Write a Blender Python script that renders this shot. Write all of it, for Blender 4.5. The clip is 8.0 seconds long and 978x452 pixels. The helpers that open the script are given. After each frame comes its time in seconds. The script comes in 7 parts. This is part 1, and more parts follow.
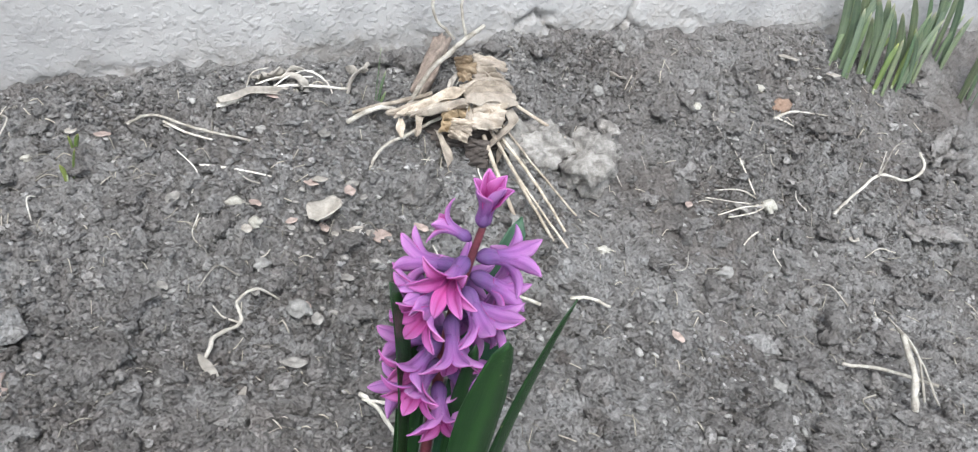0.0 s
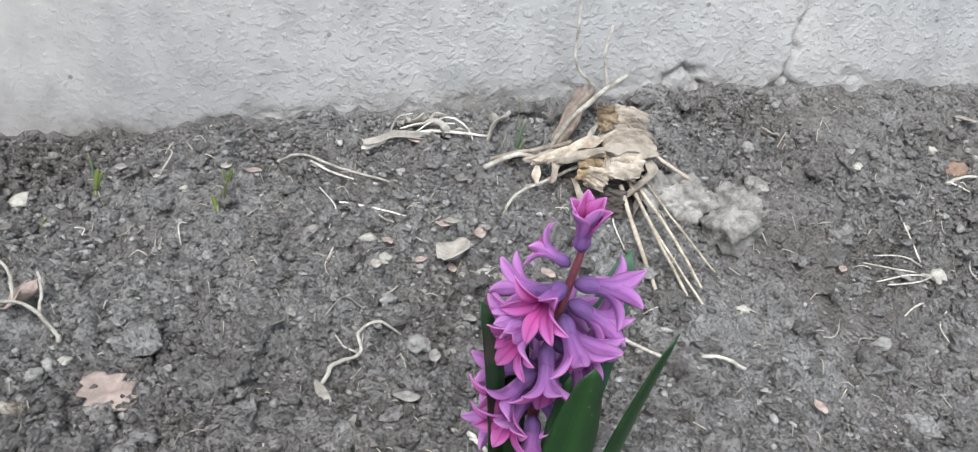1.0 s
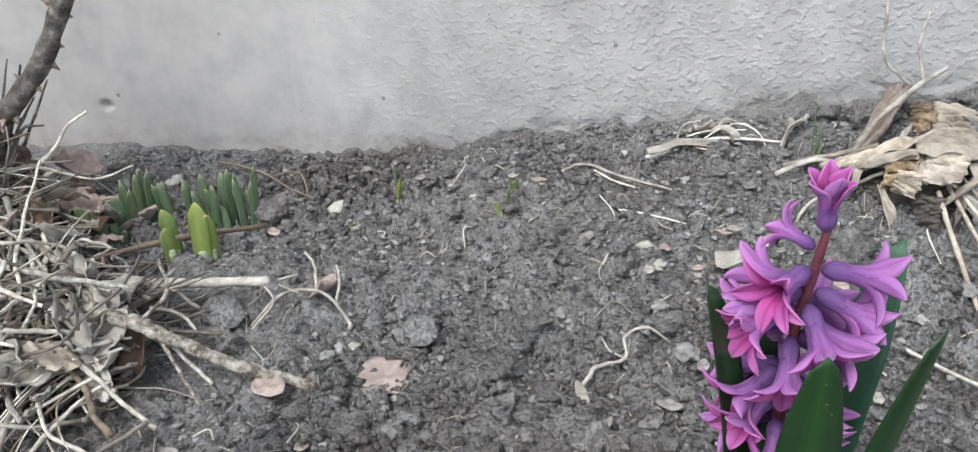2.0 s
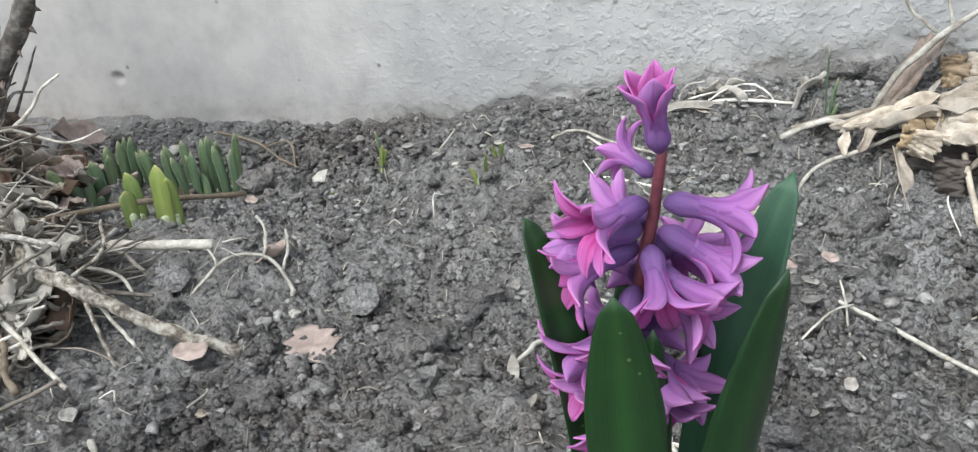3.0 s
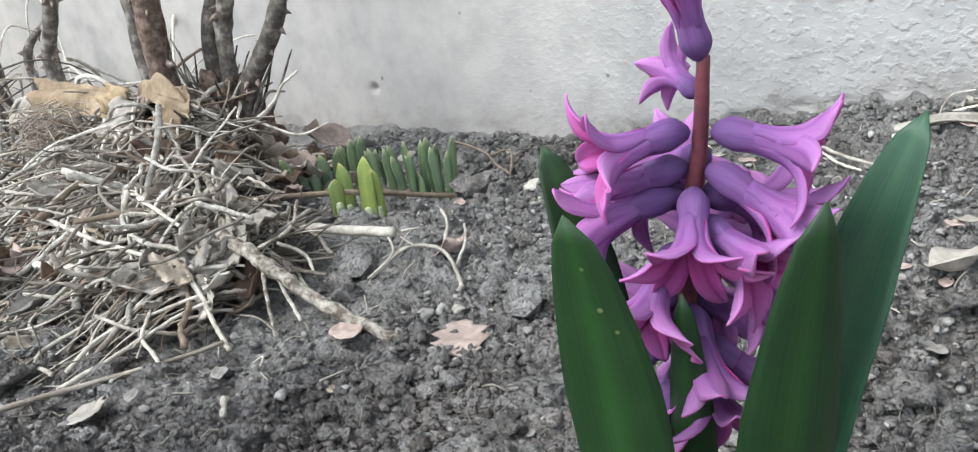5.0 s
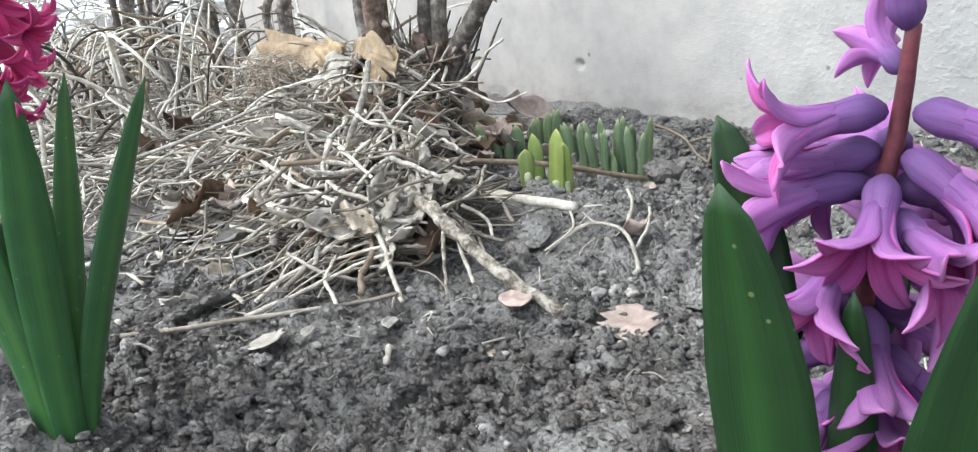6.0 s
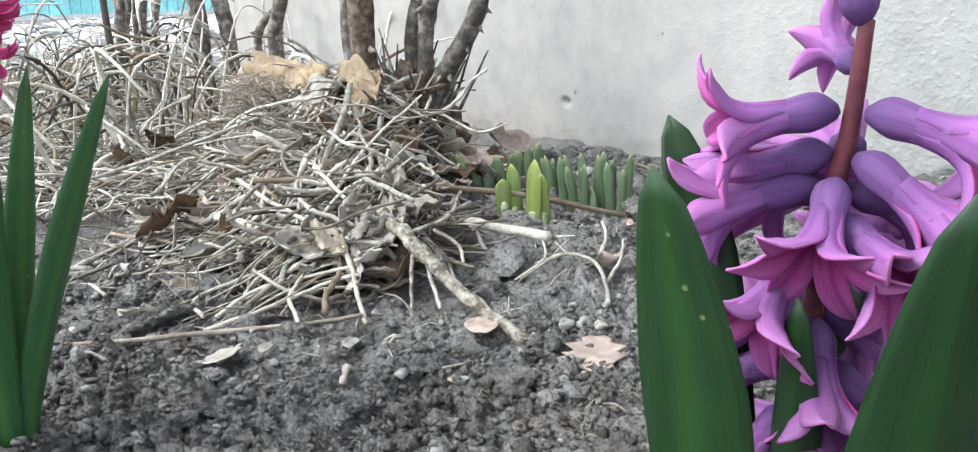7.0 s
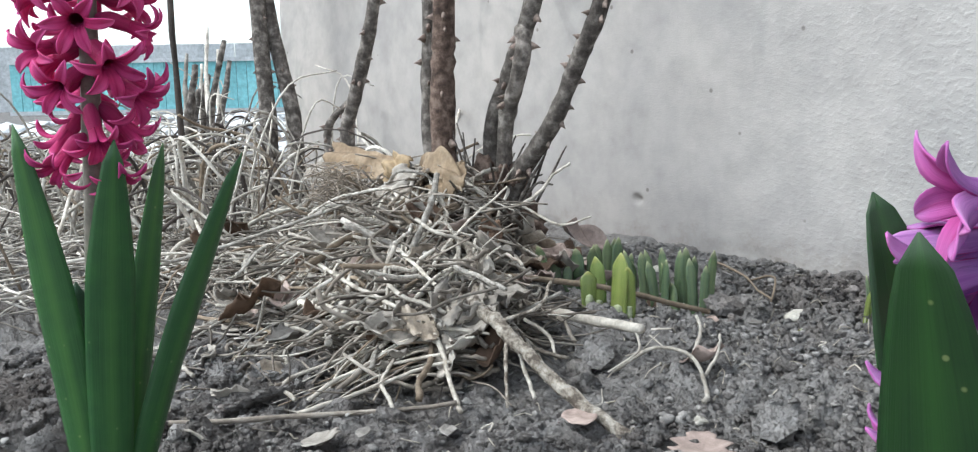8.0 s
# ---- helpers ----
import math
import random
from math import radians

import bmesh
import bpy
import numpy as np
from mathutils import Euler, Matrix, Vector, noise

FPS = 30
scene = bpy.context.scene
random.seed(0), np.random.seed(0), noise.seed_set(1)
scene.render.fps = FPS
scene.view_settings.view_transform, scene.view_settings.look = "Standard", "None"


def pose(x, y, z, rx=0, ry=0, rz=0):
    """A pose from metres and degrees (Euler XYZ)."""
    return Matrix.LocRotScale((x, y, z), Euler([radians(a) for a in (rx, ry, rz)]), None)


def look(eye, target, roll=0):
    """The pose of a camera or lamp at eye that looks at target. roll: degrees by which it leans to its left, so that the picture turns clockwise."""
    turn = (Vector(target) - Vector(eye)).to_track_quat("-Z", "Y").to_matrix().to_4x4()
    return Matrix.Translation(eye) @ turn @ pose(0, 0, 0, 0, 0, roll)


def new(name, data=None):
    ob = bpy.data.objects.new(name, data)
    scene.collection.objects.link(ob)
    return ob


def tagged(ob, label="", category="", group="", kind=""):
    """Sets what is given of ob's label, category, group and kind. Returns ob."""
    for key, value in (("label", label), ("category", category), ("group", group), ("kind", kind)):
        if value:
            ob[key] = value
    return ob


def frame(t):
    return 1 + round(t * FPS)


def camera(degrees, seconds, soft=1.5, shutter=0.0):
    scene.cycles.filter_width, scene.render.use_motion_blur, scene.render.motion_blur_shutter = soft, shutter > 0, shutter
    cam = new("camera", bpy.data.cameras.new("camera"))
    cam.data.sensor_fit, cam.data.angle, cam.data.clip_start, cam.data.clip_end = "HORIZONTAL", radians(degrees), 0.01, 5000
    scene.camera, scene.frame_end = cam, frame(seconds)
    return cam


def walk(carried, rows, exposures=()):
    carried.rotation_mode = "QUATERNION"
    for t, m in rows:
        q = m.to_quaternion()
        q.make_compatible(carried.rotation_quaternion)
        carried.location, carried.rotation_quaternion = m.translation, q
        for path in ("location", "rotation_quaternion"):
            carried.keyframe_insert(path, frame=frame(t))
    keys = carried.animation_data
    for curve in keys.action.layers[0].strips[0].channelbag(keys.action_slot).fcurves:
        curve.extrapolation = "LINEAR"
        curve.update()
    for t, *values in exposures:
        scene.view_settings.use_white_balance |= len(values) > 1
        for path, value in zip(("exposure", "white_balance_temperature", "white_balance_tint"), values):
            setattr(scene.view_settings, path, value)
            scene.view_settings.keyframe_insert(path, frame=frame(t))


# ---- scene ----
cam = camera(57.66, 8.0, 1.2)
PATH = [
    (0.0, (-0.0600, 0.0395, 0.4907), (0.3340, 0.8150, -0.0027), 11.08),
    (0.5, (-0.0374, 0.0249, 0.4863), (0.3163, 0.8296, 0.0094), 11.69),
    (1.0, (-0.0183, 0.0265, 0.4636), (0.1977, 0.8944, 0.0163), 7.83),
    (1.5, (0.0034, 0.0123, 0.4516), (0.0175, 0.9022, -0.0042), 3.33),
    (1.7, (0.0102, 0.0137, 0.4462), (-0.0571, 0.9108, 0.0095), 1.23),
    (2.8, (0.1656, 0.0851, 0.3720), (-0.1048, 0.9567, -0.0369), -5.68),
    (3.0, (0.1766, 0.1001, 0.3634), (-0.1151, 0.9622, -0.0509), -4.87),
    (3.5, (0.2090, 0.1270, 0.3364), (-0.1587, 0.9782, -0.0381), -4.55),
    (4.0, (0.2331, 0.1516, 0.3284), (-0.2243, 0.9548, -0.0531), -3.93),
    (4.5, (0.2470, 0.1734, 0.3122), (-0.2890, 0.9497, -0.0196), -5.36),
    (4.7, (0.2502, 0.1757, 0.2946), (-0.3188, 0.9315, -0.0293), -6.93),
    (5.8, (0.2668, 0.2066, 0.2769), (-0.4544, 0.8261, -0.0332), -4.96),
    (6.0, (0.2586, 0.2002, 0.2719), (-0.5045, 0.7676, -0.0372), -5.22),
    (6.5, (0.2521, 0.1968, 0.2633), (-0.5674, 0.7009, -0.0091), -7.27),
    (7.0, (0.2624, 0.2162, 0.2521), (-0.5039, 0.8032, -0.0091), -2.18),
    (7.5, (0.2467, 0.2076, 0.2523), (-0.5253, 0.8079, 0.0432), -1.03),
    (8.0, (0.2334, 0.1725, 0.2444), (-0.5714, 0.7469, 0.0947), -1.02),]
walk(cam, [(t, look(eye, target, roll)) for t, eye, target, roll in PATH],
     [(0.0, 1.4, 6150, 6), (1.5, 1.18, 6150, 6), (3.5, 1.29, 6150, 3), (4.5, 1.35, 6150, 4), (6.5, 1.68, 6130, 3), (7.4, 1.55, 6130, 3), (8.0, 1.2, 6080, 4)])

# ---------------------------------------------------------------- light
world = bpy.data.worlds.new("overcast_sky")
scene.world = world
world.use_nodes = True
wn, wl = world.node_tree.nodes, world.node_tree.links
wn.clear()
sky = wn.new("ShaderNodeTexSky")
sky.sky_type = 'NISHITA'
sky.sun_disc = False
sky.sun_elevation, sky.sun_rotation = radians(52), radians(-150)
sky.dust_density, sky.air_density = 1.5, 1.0
pale = wn.new("ShaderNodeHueSaturation")
pale.inputs["Saturation"].default_value = 0.32
bg = wn.new("ShaderNodeBackground")
bg.inputs["Strength"].default_value = 0.15
wout = wn.new("ShaderNodeOutputWorld")
wl.new(sky.outputs[0], pale.inputs["Color"])
wl.new(pale.outputs[0], bg.inputs["Color"])
wl.new(bg.outputs[0], wout.inputs["Surface"])
sun_data = bpy.data.lights.new("veiled_sun", 'SUN')
sun_data.energy, sun_data.angle, sun_data.color = 1.0, radians(25), (1.0, 0.96, 0.91)
sun = new("veiled_sun", sun_data)
sun.matrix_world = look((-1.2, -2.2, 4.2), (0, 0.6, 0))

# ---------------------------------------------------------------- materials
def material(name, rough=0.8):
    m = bpy.data.materials.new(name)
    m.use_nodes = True
    b = m.node_tree.nodes["Principled BSDF"]
    b.inputs["Roughness"].default_value = rough
    b.inputs["Specular IOR Level"].default_value = 0.3
    return m, m.node_tree.nodes, m.node_tree.links, b


def ramp(n, stops):
    r = n.new("ShaderNodeValToRGB")
    els = r.color_ramp.elements
    els[0].position, els[0].color = stops[0][0], (*stops[0][1], 1)
    els[1].position, els[1].color = stops[-1][0], (*stops[-1][1], 1)
    for p, c in stops[1:-1]:
        e = els.new(p)
        e.color = (*c, 1)
    return r


def noise_tex(n, l, co, scale, detail=6, rough=0.6, dist=0.0):
    t = n.new("ShaderNodeTexNoise")
    t.inputs["Scale"].default_value = scale
    t.inputs["Detail"].default_value = detail
    t.inputs["Roughness"].default_value = rough
    t.inputs["Distortion"].default_value = dist
    l.new(co, t.inputs["Vector"])
    return t


def mixc(n, l, kind, fac, a, b):
    m = n.new("ShaderNodeMix")
    m.data_type, m.blend_type = 'RGBA', kind
    for sock, v in ((m.inputs[0], fac), (m.inputs[6], a), (m.inputs[7], b)):
        if isinstance(v, (int, float)):
            sock.default_value = v
        elif isinstance(v, tuple):
            sock.default_value = (*v, 1)
        else:
            l.new(v, sock)
    return m.outputs[2]


def bump(n, l, b, height, strength, distance, under=None):
    k = n.new("ShaderNodeBump")
    k.inputs["Strength"].default_value = strength
    k.inputs["Distance"].default_value = distance
    l.new(height, k.inputs["Height"])
    if under is not None:
        l.new(under, k.inputs["Normal"])
    l.new(k.outputs[0], b.inputs["Normal"])
    return k.outputs[0]


def speckled(name, low, high, big=6.0, fine=120.0, rough=0.9, relief=0.002, vary=0.25, mid=None, crisp=0.22):
    """A matt surface with a broad and a fine variation and a fine relief; each piece gets its own shade."""
    m, n, l, b = material(name, rough)
    co = n.new("ShaderNodeTexCoord").outputs["Object"]
    a = noise_tex(n, l, co, big, 5, 0.62)
    f = noise_tex(n, l, co, fine, 6, 0.7)
    stops = [(0.3, low), (0.7, high)] if mid is None else [(0.5 - crisp, low), (0.5, mid), (0.5 + crisp, high)]
    r1 = ramp(n, stops)
    l.new(a.outputs[0], r1.inputs[0])
    r2 = ramp(n, [(0.25, (0.62, 0.62, 0.62)), (0.75, (1.25, 1.25, 1.25))])
    l.new(f.outputs[0], r2.inputs[0])
    c = mixc(n, l, 'MULTIPLY', 1.0, r1.outputs[0], r2.outputs[0])
    info = n.new("ShaderNodeObjectInfo")
    geo = n.new("ShaderNodeNewGeometry")
    add = n.new("ShaderNodeMath")
    add.operation = 'ADD'
    l.new(info.outputs["Random"], add.inputs[0])
    l.new(geo.outputs["Random Per Island"], add.inputs[1])
    wrap = n.new("ShaderNodeMath")
    wrap.operation = 'FRACT'
    l.new(add.outputs[0], wrap.inputs[0])
    r3 = ramp(n, [(0.0, (1 - vary,) * 3), (1.0, (1 + vary,) * 3)])
    l.new(wrap.outputs[0], r3.inputs[0])
    c = mixc(n, l, 'MULTIPLY', 1.0, c, r3.outputs[0])
    l.new(c, b.inputs["Base Color"])
    bump(n, l, b, f.outputs[0], 0.7, relief)
    return m


def soil_material(name="dry_garden_soil", low_shade=0, high_shade=0):
    """Dry grey-brown loam: even in tone, with a fine grain, small rounded aggregates and browner, darker patches."""
    m, n, l, b = material(name, 0.97)
    b.inputs["Specular IOR Level"].default_value = 0.12
    co = n.new("ShaderNodeTexCoord").outputs["Object"]
    big = noise_tex(n, l, co, 4.2, 5, 0.6, 0.4)
    mid = noise_tex(n, l, co, 46, 5, 0.6)
    fine = noise_tex(n, l, co, 330, 5, 0.72)
    r = ramp(n, [(0.3, (0.168, 0.159, 0.152)), (0.5, (0.224, 0.214, 0.207)), (0.72, (0.292, 0.282, 0.275))])
    l.new(mid.outputs[0], r.inputs[0])
    r2 = ramp(n, [(0.36, (0.7, 0.655, 0.635)), (0.52, (1.0, 0.99, 0.985)), (0.68, (1.2, 1.2, 1.21))])
    l.new(big.outputs[0], r2.inputs[0])
    c = mixc(n, l, 'MULTIPLY', 1.0, r.outputs[0], r2.outputs[0])
    r3 = ramp(n, [(0.3, (0.82, 0.81, 0.8)), (0.5, (1.0, 1.0, 1.0)), (0.7, (1.2, 1.2, 1.19))])
    l.new(fine.outputs[0], r3.inputs[0])
    c = mixc(n, l, 'MULTIPLY', 1.0, c, r3.outputs[0])
    warp = mixc(n, l, 'ADD', 0.006, co, fine.outputs[1])
    heights = []
    for scale in (150, 300):
        cell = n.new("ShaderNodeTexVoronoi")
        cell.feature = 'SMOOTH_F1'
        cell.inputs["Smoothness"].default_value = 0.25
        cell.inputs["Scale"].default_value = scale
        l.new(warp, cell.inputs["Vector"])
        inv = n.new("ShaderNodeMath")
        inv.operation = 'SUBTRACT'
        inv.inputs[0].default_value = 1.0
        l.new(cell.outputs["Distance"], inv.inputs[1])
        heights.append(inv.outputs[0])
    k = bump(n, l, b, mid.outputs[0], 0.35, 0.006)
    k = bump(n, l, b, heights[0], 0.7, 0.005, k)
    k = bump(n, l, b, heights[1], 0.8, 0.0032, k)
    bump(n, l, b, fine.outputs[0], 0.5, 0.0014, k)
    if high_shade:
        info = n.new("ShaderNodeObjectInfo")
        geo = n.new("ShaderNodeNewGeometry")
        add = n.new("ShaderNodeMath")
        add.operation = 'ADD'
        l.new(info.outputs["Random"], add.inputs[0])
        l.new(geo.outputs["Random Per Island"], add.inputs[1])
        wrap = n.new("ShaderNodeMath")
        wrap.operation = 'FRACT'
        l.new(add.outputs[0], wrap.inputs[0])
        each = ramp(n, [(0.0, (low_shade,) * 3), (0.82, (1.04, 1.04, 1.04)), (1.0, (high_shade,) * 3)])
        l.new(wrap.outputs[0], each.inputs[0])
        c = mixc(n, l, 'MULTIPLY', 1.0, c, each.outputs[0])
    l.new(c, b.inputs["Base Color"])
    return m


def plaster_material():
    m, n, l, b = material("grey_cement_plaster", 0.85)
    co = n.new("ShaderNodeTexCoord").outputs["Object"]
    cloud = noise_tex(n, l, co, 2.3, 6, 0.62, 0.4)
    fleck = noise_tex(n, l, co, 22, 7, 0.65)
    mp = n.new("ShaderNodeMapping")
    mp.inputs["Scale"].default_value = (1, 1, 1.12)
    l.new(co, mp.inputs["Vector"])
    lump_raw = noise_tex(n, l, mp.outputs[0], 125, 2.2, 0.5)
    lump = ramp(n, [(0.47, (0, 0, 0)), (0.7, (1, 1, 1))])
    l.new(lump_raw.outputs[0], lump.inputs[0])
    grain = noise_tex(n, l, co, 420, 4, 0.7)
    r = ramp(n, [(0.3, (0.31, 0.313, 0.316)), (0.5, (0.4, 0.397, 0.39)), (0.7, (0.46, 0.452, 0.438))])
    l.new(cloud.outputs[0], r.inputs[0])
    r2 = ramp(n, [(0.32, (0.86, 0.86, 0.86)), (0.6, (1.04, 1.04, 1.04))])
    l.new(fleck.outputs[0], r2.inputs[0])
    c = mixc(n, l, 'MULTIPLY', 1.0, r.outputs[0], r2.outputs[0])
    sepw = n.new("ShaderNodeSeparateXYZ")
    l.new(co, sepw.inputs[0])
    warm = ramp(n, [(0.0, (1.06, 0.995, 0.96)), (1.0, (0.965, 0.94, 0.935))])
    place = n.new("ShaderNodeMapRange")
    place.inputs[1].default_value, place.inputs[2].default_value = -0.9, 0.2
    l.new(sepw.outputs[0], place.inputs[0])
    l.new(place.outputs[0], warm.inputs[0])
    c = mixc(n, l, 'MULTIPLY', 1.0, c, warm.outputs[0])
    # soil splashed up along the foot, which climbs with the bed
    sep = n.new("ShaderNodeSeparateXYZ")
    l.new(co, sep.inputs[0])
    level = sep.outputs[2]
    for lo, hi, rise in ((-0.4, 0.45, 0.095), (0.1, 1.0, 0.045)):
        climb = n.new("ShaderNodeMapRange")
        climb.interpolation_type = 'SMOOTHSTEP'
        climb.inputs[1].default_value, climb.inputs[2].default_value, climb.inputs[4].default_value = lo, hi, rise
        l.new(sep.outputs[0], climb.inputs[0])
        less = n.new("ShaderNodeMath")
        less.operation = 'SUBTRACT'
        l.new(level, less.inputs[0])
        l.new(climb.outputs[0], less.inputs[1])
        level = less.outputs[0]
    smear = noise_tex(n, l, mp.outputs[0], 30, 6, 0.7)
    edge = n.new("ShaderNodeMath")
    edge.operation = 'MULTIPLY_ADD'
    edge.inputs[1].default_value = 0.16
    l.new(smear.outputs[0], edge.inputs[0])
    l.new(level, edge.inputs[2])
    r3 = ramp(n, [(0.1, (0.6, 0.57, 0.54)), (0.11, (0.82, 0.8, 0.78)), (0.14, (0.95, 0.945, 0.945)), (0.2, (1, 1, 1))])
    l.new(edge.outputs[0], r3.inputs[0])
    c = mixc(n, l, 'MULTIPLY', 1.0, c, r3.outputs[0])
    # small dark pocks and old drips
    pock = n.new("ShaderNodeTexVoronoi")
    pock.inputs["Scale"].default_value = 17
    l.new(co, pock.inputs["Vector"])
    rp = ramp(n, [(0.035, (0.55, 0.54, 0.52)), (0.06, (1, 1, 1))])
    l.new(pock.outputs["Distance"], rp.inputs[0])
    c = mixc(n, l, 'MULTIPLY', 1.0, c, rp.outputs[0])
    stain = noise_tex(n, l, co, 7, 3, 0.5, 1.2)
    rs = ramp(n, [(0.6, (1, 1, 1)), (0.68, (0.86, 0.87, 0.87))])
    l.new(stain.outputs[0], rs.inputs[0])
    c = mixc(n, l, 'MULTIPLY', 1.0, c, rs.outputs[0])
    l.new(c, b.inputs["Base Color"])
    # the skim coat is rougher towards the cracked end
    side = n.new("ShaderNodeMapRange")
    side.inputs[1].default_value, side.inputs[2].default_value = -0.5, 0.1
    side.inputs[3].default_value, side.inputs[4].default_value = 0.04, 0.9
    l.new(sep.outputs[0], side.inputs[0])
    amount = n.new("ShaderNodeMath")
    amount.operation = 'MULTIPLY'
    l.new(lump.outputs[0], amount.inputs[0])
    l.new(side.outputs[0], amount.inputs[1])
    k = bump(n, l, b, amount.outputs[0], 0.55, 0.0024)
    bump(n, l, b, grain.outputs[0], 0.35, 0.0012, k)
    return m


def leaf_material(name, dark, light, streak, tip=None):
    """Fleshy green blade: fine lines along it, a paler middle, a waxy gloss."""
    m, n, l, b = material(name, 0.42)
    b.inputs["Specular IOR Level"].default_value = 0.45
    uv = n.new("ShaderNodeUVMap").outputs[0]
    mp = n.new("ShaderNodeMapping")
    mp.inputs["Scale"].default_value = (3.0, 46, 1)
    l.new(uv, mp.inputs["Vector"])
    lines = noise_tex(n, l, mp.outputs[0], 1.0, 4, 0.6)
    co = n.new("ShaderNodeTexCoord").outputs["Object"]
    blot = noise_tex(n, l, co, 60, 5, 0.6)
    r = ramp(n, [(0.3, dark), (0.7, light)])
    l.new(lines.outputs[0], r.inputs[0])
    r2 = ramp(n, [(0.3, (0.8, 0.82, 0.85)), (0.72, (1.15, 1.12, 1.0))])
    l.new(blot.outputs[0], r2.inputs[0])
    c = mixc(n, l, 'MULTIPLY', 1.0, r.outputs[0], r2.outputs[0])
    sep = n.new("ShaderNodeSeparateXYZ")
    l.new(uv, sep.inputs[0])
    rv = ramp(n, [(0.3, (0, 0, 0)), (0.5, (1, 1, 1)), (0.7, (0, 0, 0))])
    l.new(sep.outputs[1], rv.inputs[0])
    c = mixc(n, l, 'MIX', rv.outputs[0], c, mixc(n, l, 'MIX', 0.45, c, streak))
    # small pale scars
    vor = n.new("ShaderNodeTexVoronoi")
    vor.inputs["Scale"].default_value = 90
    l.new(co, vor.inputs["Vector"])
    rs = ramp(n, [(0.05, (1, 1, 1)), (0.09, (0, 0, 0))])
    l.new(vor.outputs["Distance"], rs.inputs[0])
    c = mixc(n, l, 'MIX', mixc(n, l, 'MULTIPLY', 1.0, rs.outputs[0], (0.35, 0.35, 0.35)), c, (0.3, 0.36, 0.16))
    l.new(c, b.inputs["Base Color"])
    info = n.new("ShaderNodeObjectInfo")
    own = ramp(n, [(0.0, (0.76, 0.82, 0.84)), (1.0, (1.24, 1.16, 1.08))])
    l.new(info.outputs["Random"], own.inputs[0])
    c = mixc(n, l, 'MULTIPLY', 1.0, c, own.outputs[0])
    if tip is not None:
        end = ramp(n, [(0.84, (0, 0, 0)), (1.0, (0.85, 0.85, 0.85))])
        l.new(sep.outputs[0], end.inputs[0])
        c = mixc(n, l, 'MIX', end.outputs[0], c, tip)
    l.new(c, b.inputs["Base Color"])
    b.inputs["Subsurface Weight"].default_value = 0.12
    b.inputs["Subsurface Radius"].default_value = (0.002, 0.004, 0.001)
    b.inputs["Subsurface Scale"].default_value = 0.5
    bump(n, l, b, lines.outputs[0], 0.3, 0.0008)
    return m


def petal_material(name, throat, middle, rim, stripe):
    """Petal: throat colour at its root, then the blade, a deeper line down the middle."""
    m, n, l, b = material(name, 0.68)
    b.inputs["Specular IOR Level"].default_value = 0.2
    uv = n.new("ShaderNodeUVMap").outputs[0]
    sep = n.new("ShaderNodeSeparateXYZ")
    l.new(uv, sep.inputs[0])
    r = ramp(n, [(0.0, throat), (0.45, middle), (1.0, rim)])
    l.new(sep.outputs[0], r.inputs[0])
    rv = ramp(n, [(0.34, (0, 0, 0)), (0.5, (0.75, 0.75, 0.75)), (0.66, (0, 0, 0))])
    l.new(sep.outputs[1], rv.inputs[0])
    c = mixc(n, l, 'MIX', rv.outputs[0], r.outputs[0], stripe)
    mp = n.new("ShaderNodeMapping")
    mp.inputs["Scale"].default_value = (2.0, 22, 1)
    l.new(uv, mp.inputs["Vector"])
    veins = noise_tex(n, l, mp.outputs[0], 1.0, 3, 0.6)
    r2 = ramp(n, [(0.3, (0.82, 0.77, 0.86)), (0.7, (1.13, 1.16, 1.1))])
    l.new(veins.outputs[0], r2.inputs[0])
    c = mixc(n, l, 'MULTIPLY', 1.0, c, r2.outputs[0])
    info = n.new("ShaderNodeObjectInfo")
    r4 = ramp(n, [(0.0, (0.85, 0.82, 0.9)), (1.0, (1.12, 1.1, 1.08))])
    l.new(info.outputs["Random"], r4.inputs[0])
    c = mixc(n, l, 'MULTIPLY', 1.0, c, r4.outputs[0])
    l.new(c, b.inputs["Base Color"])
    b.inputs["Subsurface Weight"].default_value = 0.25
    b.inputs["Subsurface Radius"].default_value = (0.004, 0.001, 0.003)
    b.inputs["Subsurface Scale"].default_value = 0.6
    bump(n, l, b, veins.outputs[0], 0.25, 0.0006)
    return m


SOIL = soil_material()
CRUMB = soil_material("loose_soil_crumb", 0.72, 1.9)
CLOD_SOIL = soil_material("soil_clod_crust", 0.85, 1.45)
PLASTER = plaster_material()
PALE_CLOD = speckled("pale_mortar", (0.2, 0.183, 0.17), (0.47, 0.44, 0.41), 60, 260, 0.95, 0.005, 0.12, (0.35, 0.325, 0.302), 0.13)
STONE = speckled("pebble", (0.2, 0.19, 0.18), (0.36, 0.345, 0.325), 30, 240, 0.8, 0.001, 0.35)
BITS = speckled("dry_plant_bits", (0.26, 0.23, 0.19), (0.46, 0.42, 0.36), 30, 300, 0.85, 0.001, 0.45)
TWIG = speckled("bleached_twig_bark", (0.28, 0.25, 0.215), (0.74, 0.7, 0.635), 34, 160, 0.85, 0.002, 0.45, (0.54, 0.5, 0.445), 0.16)
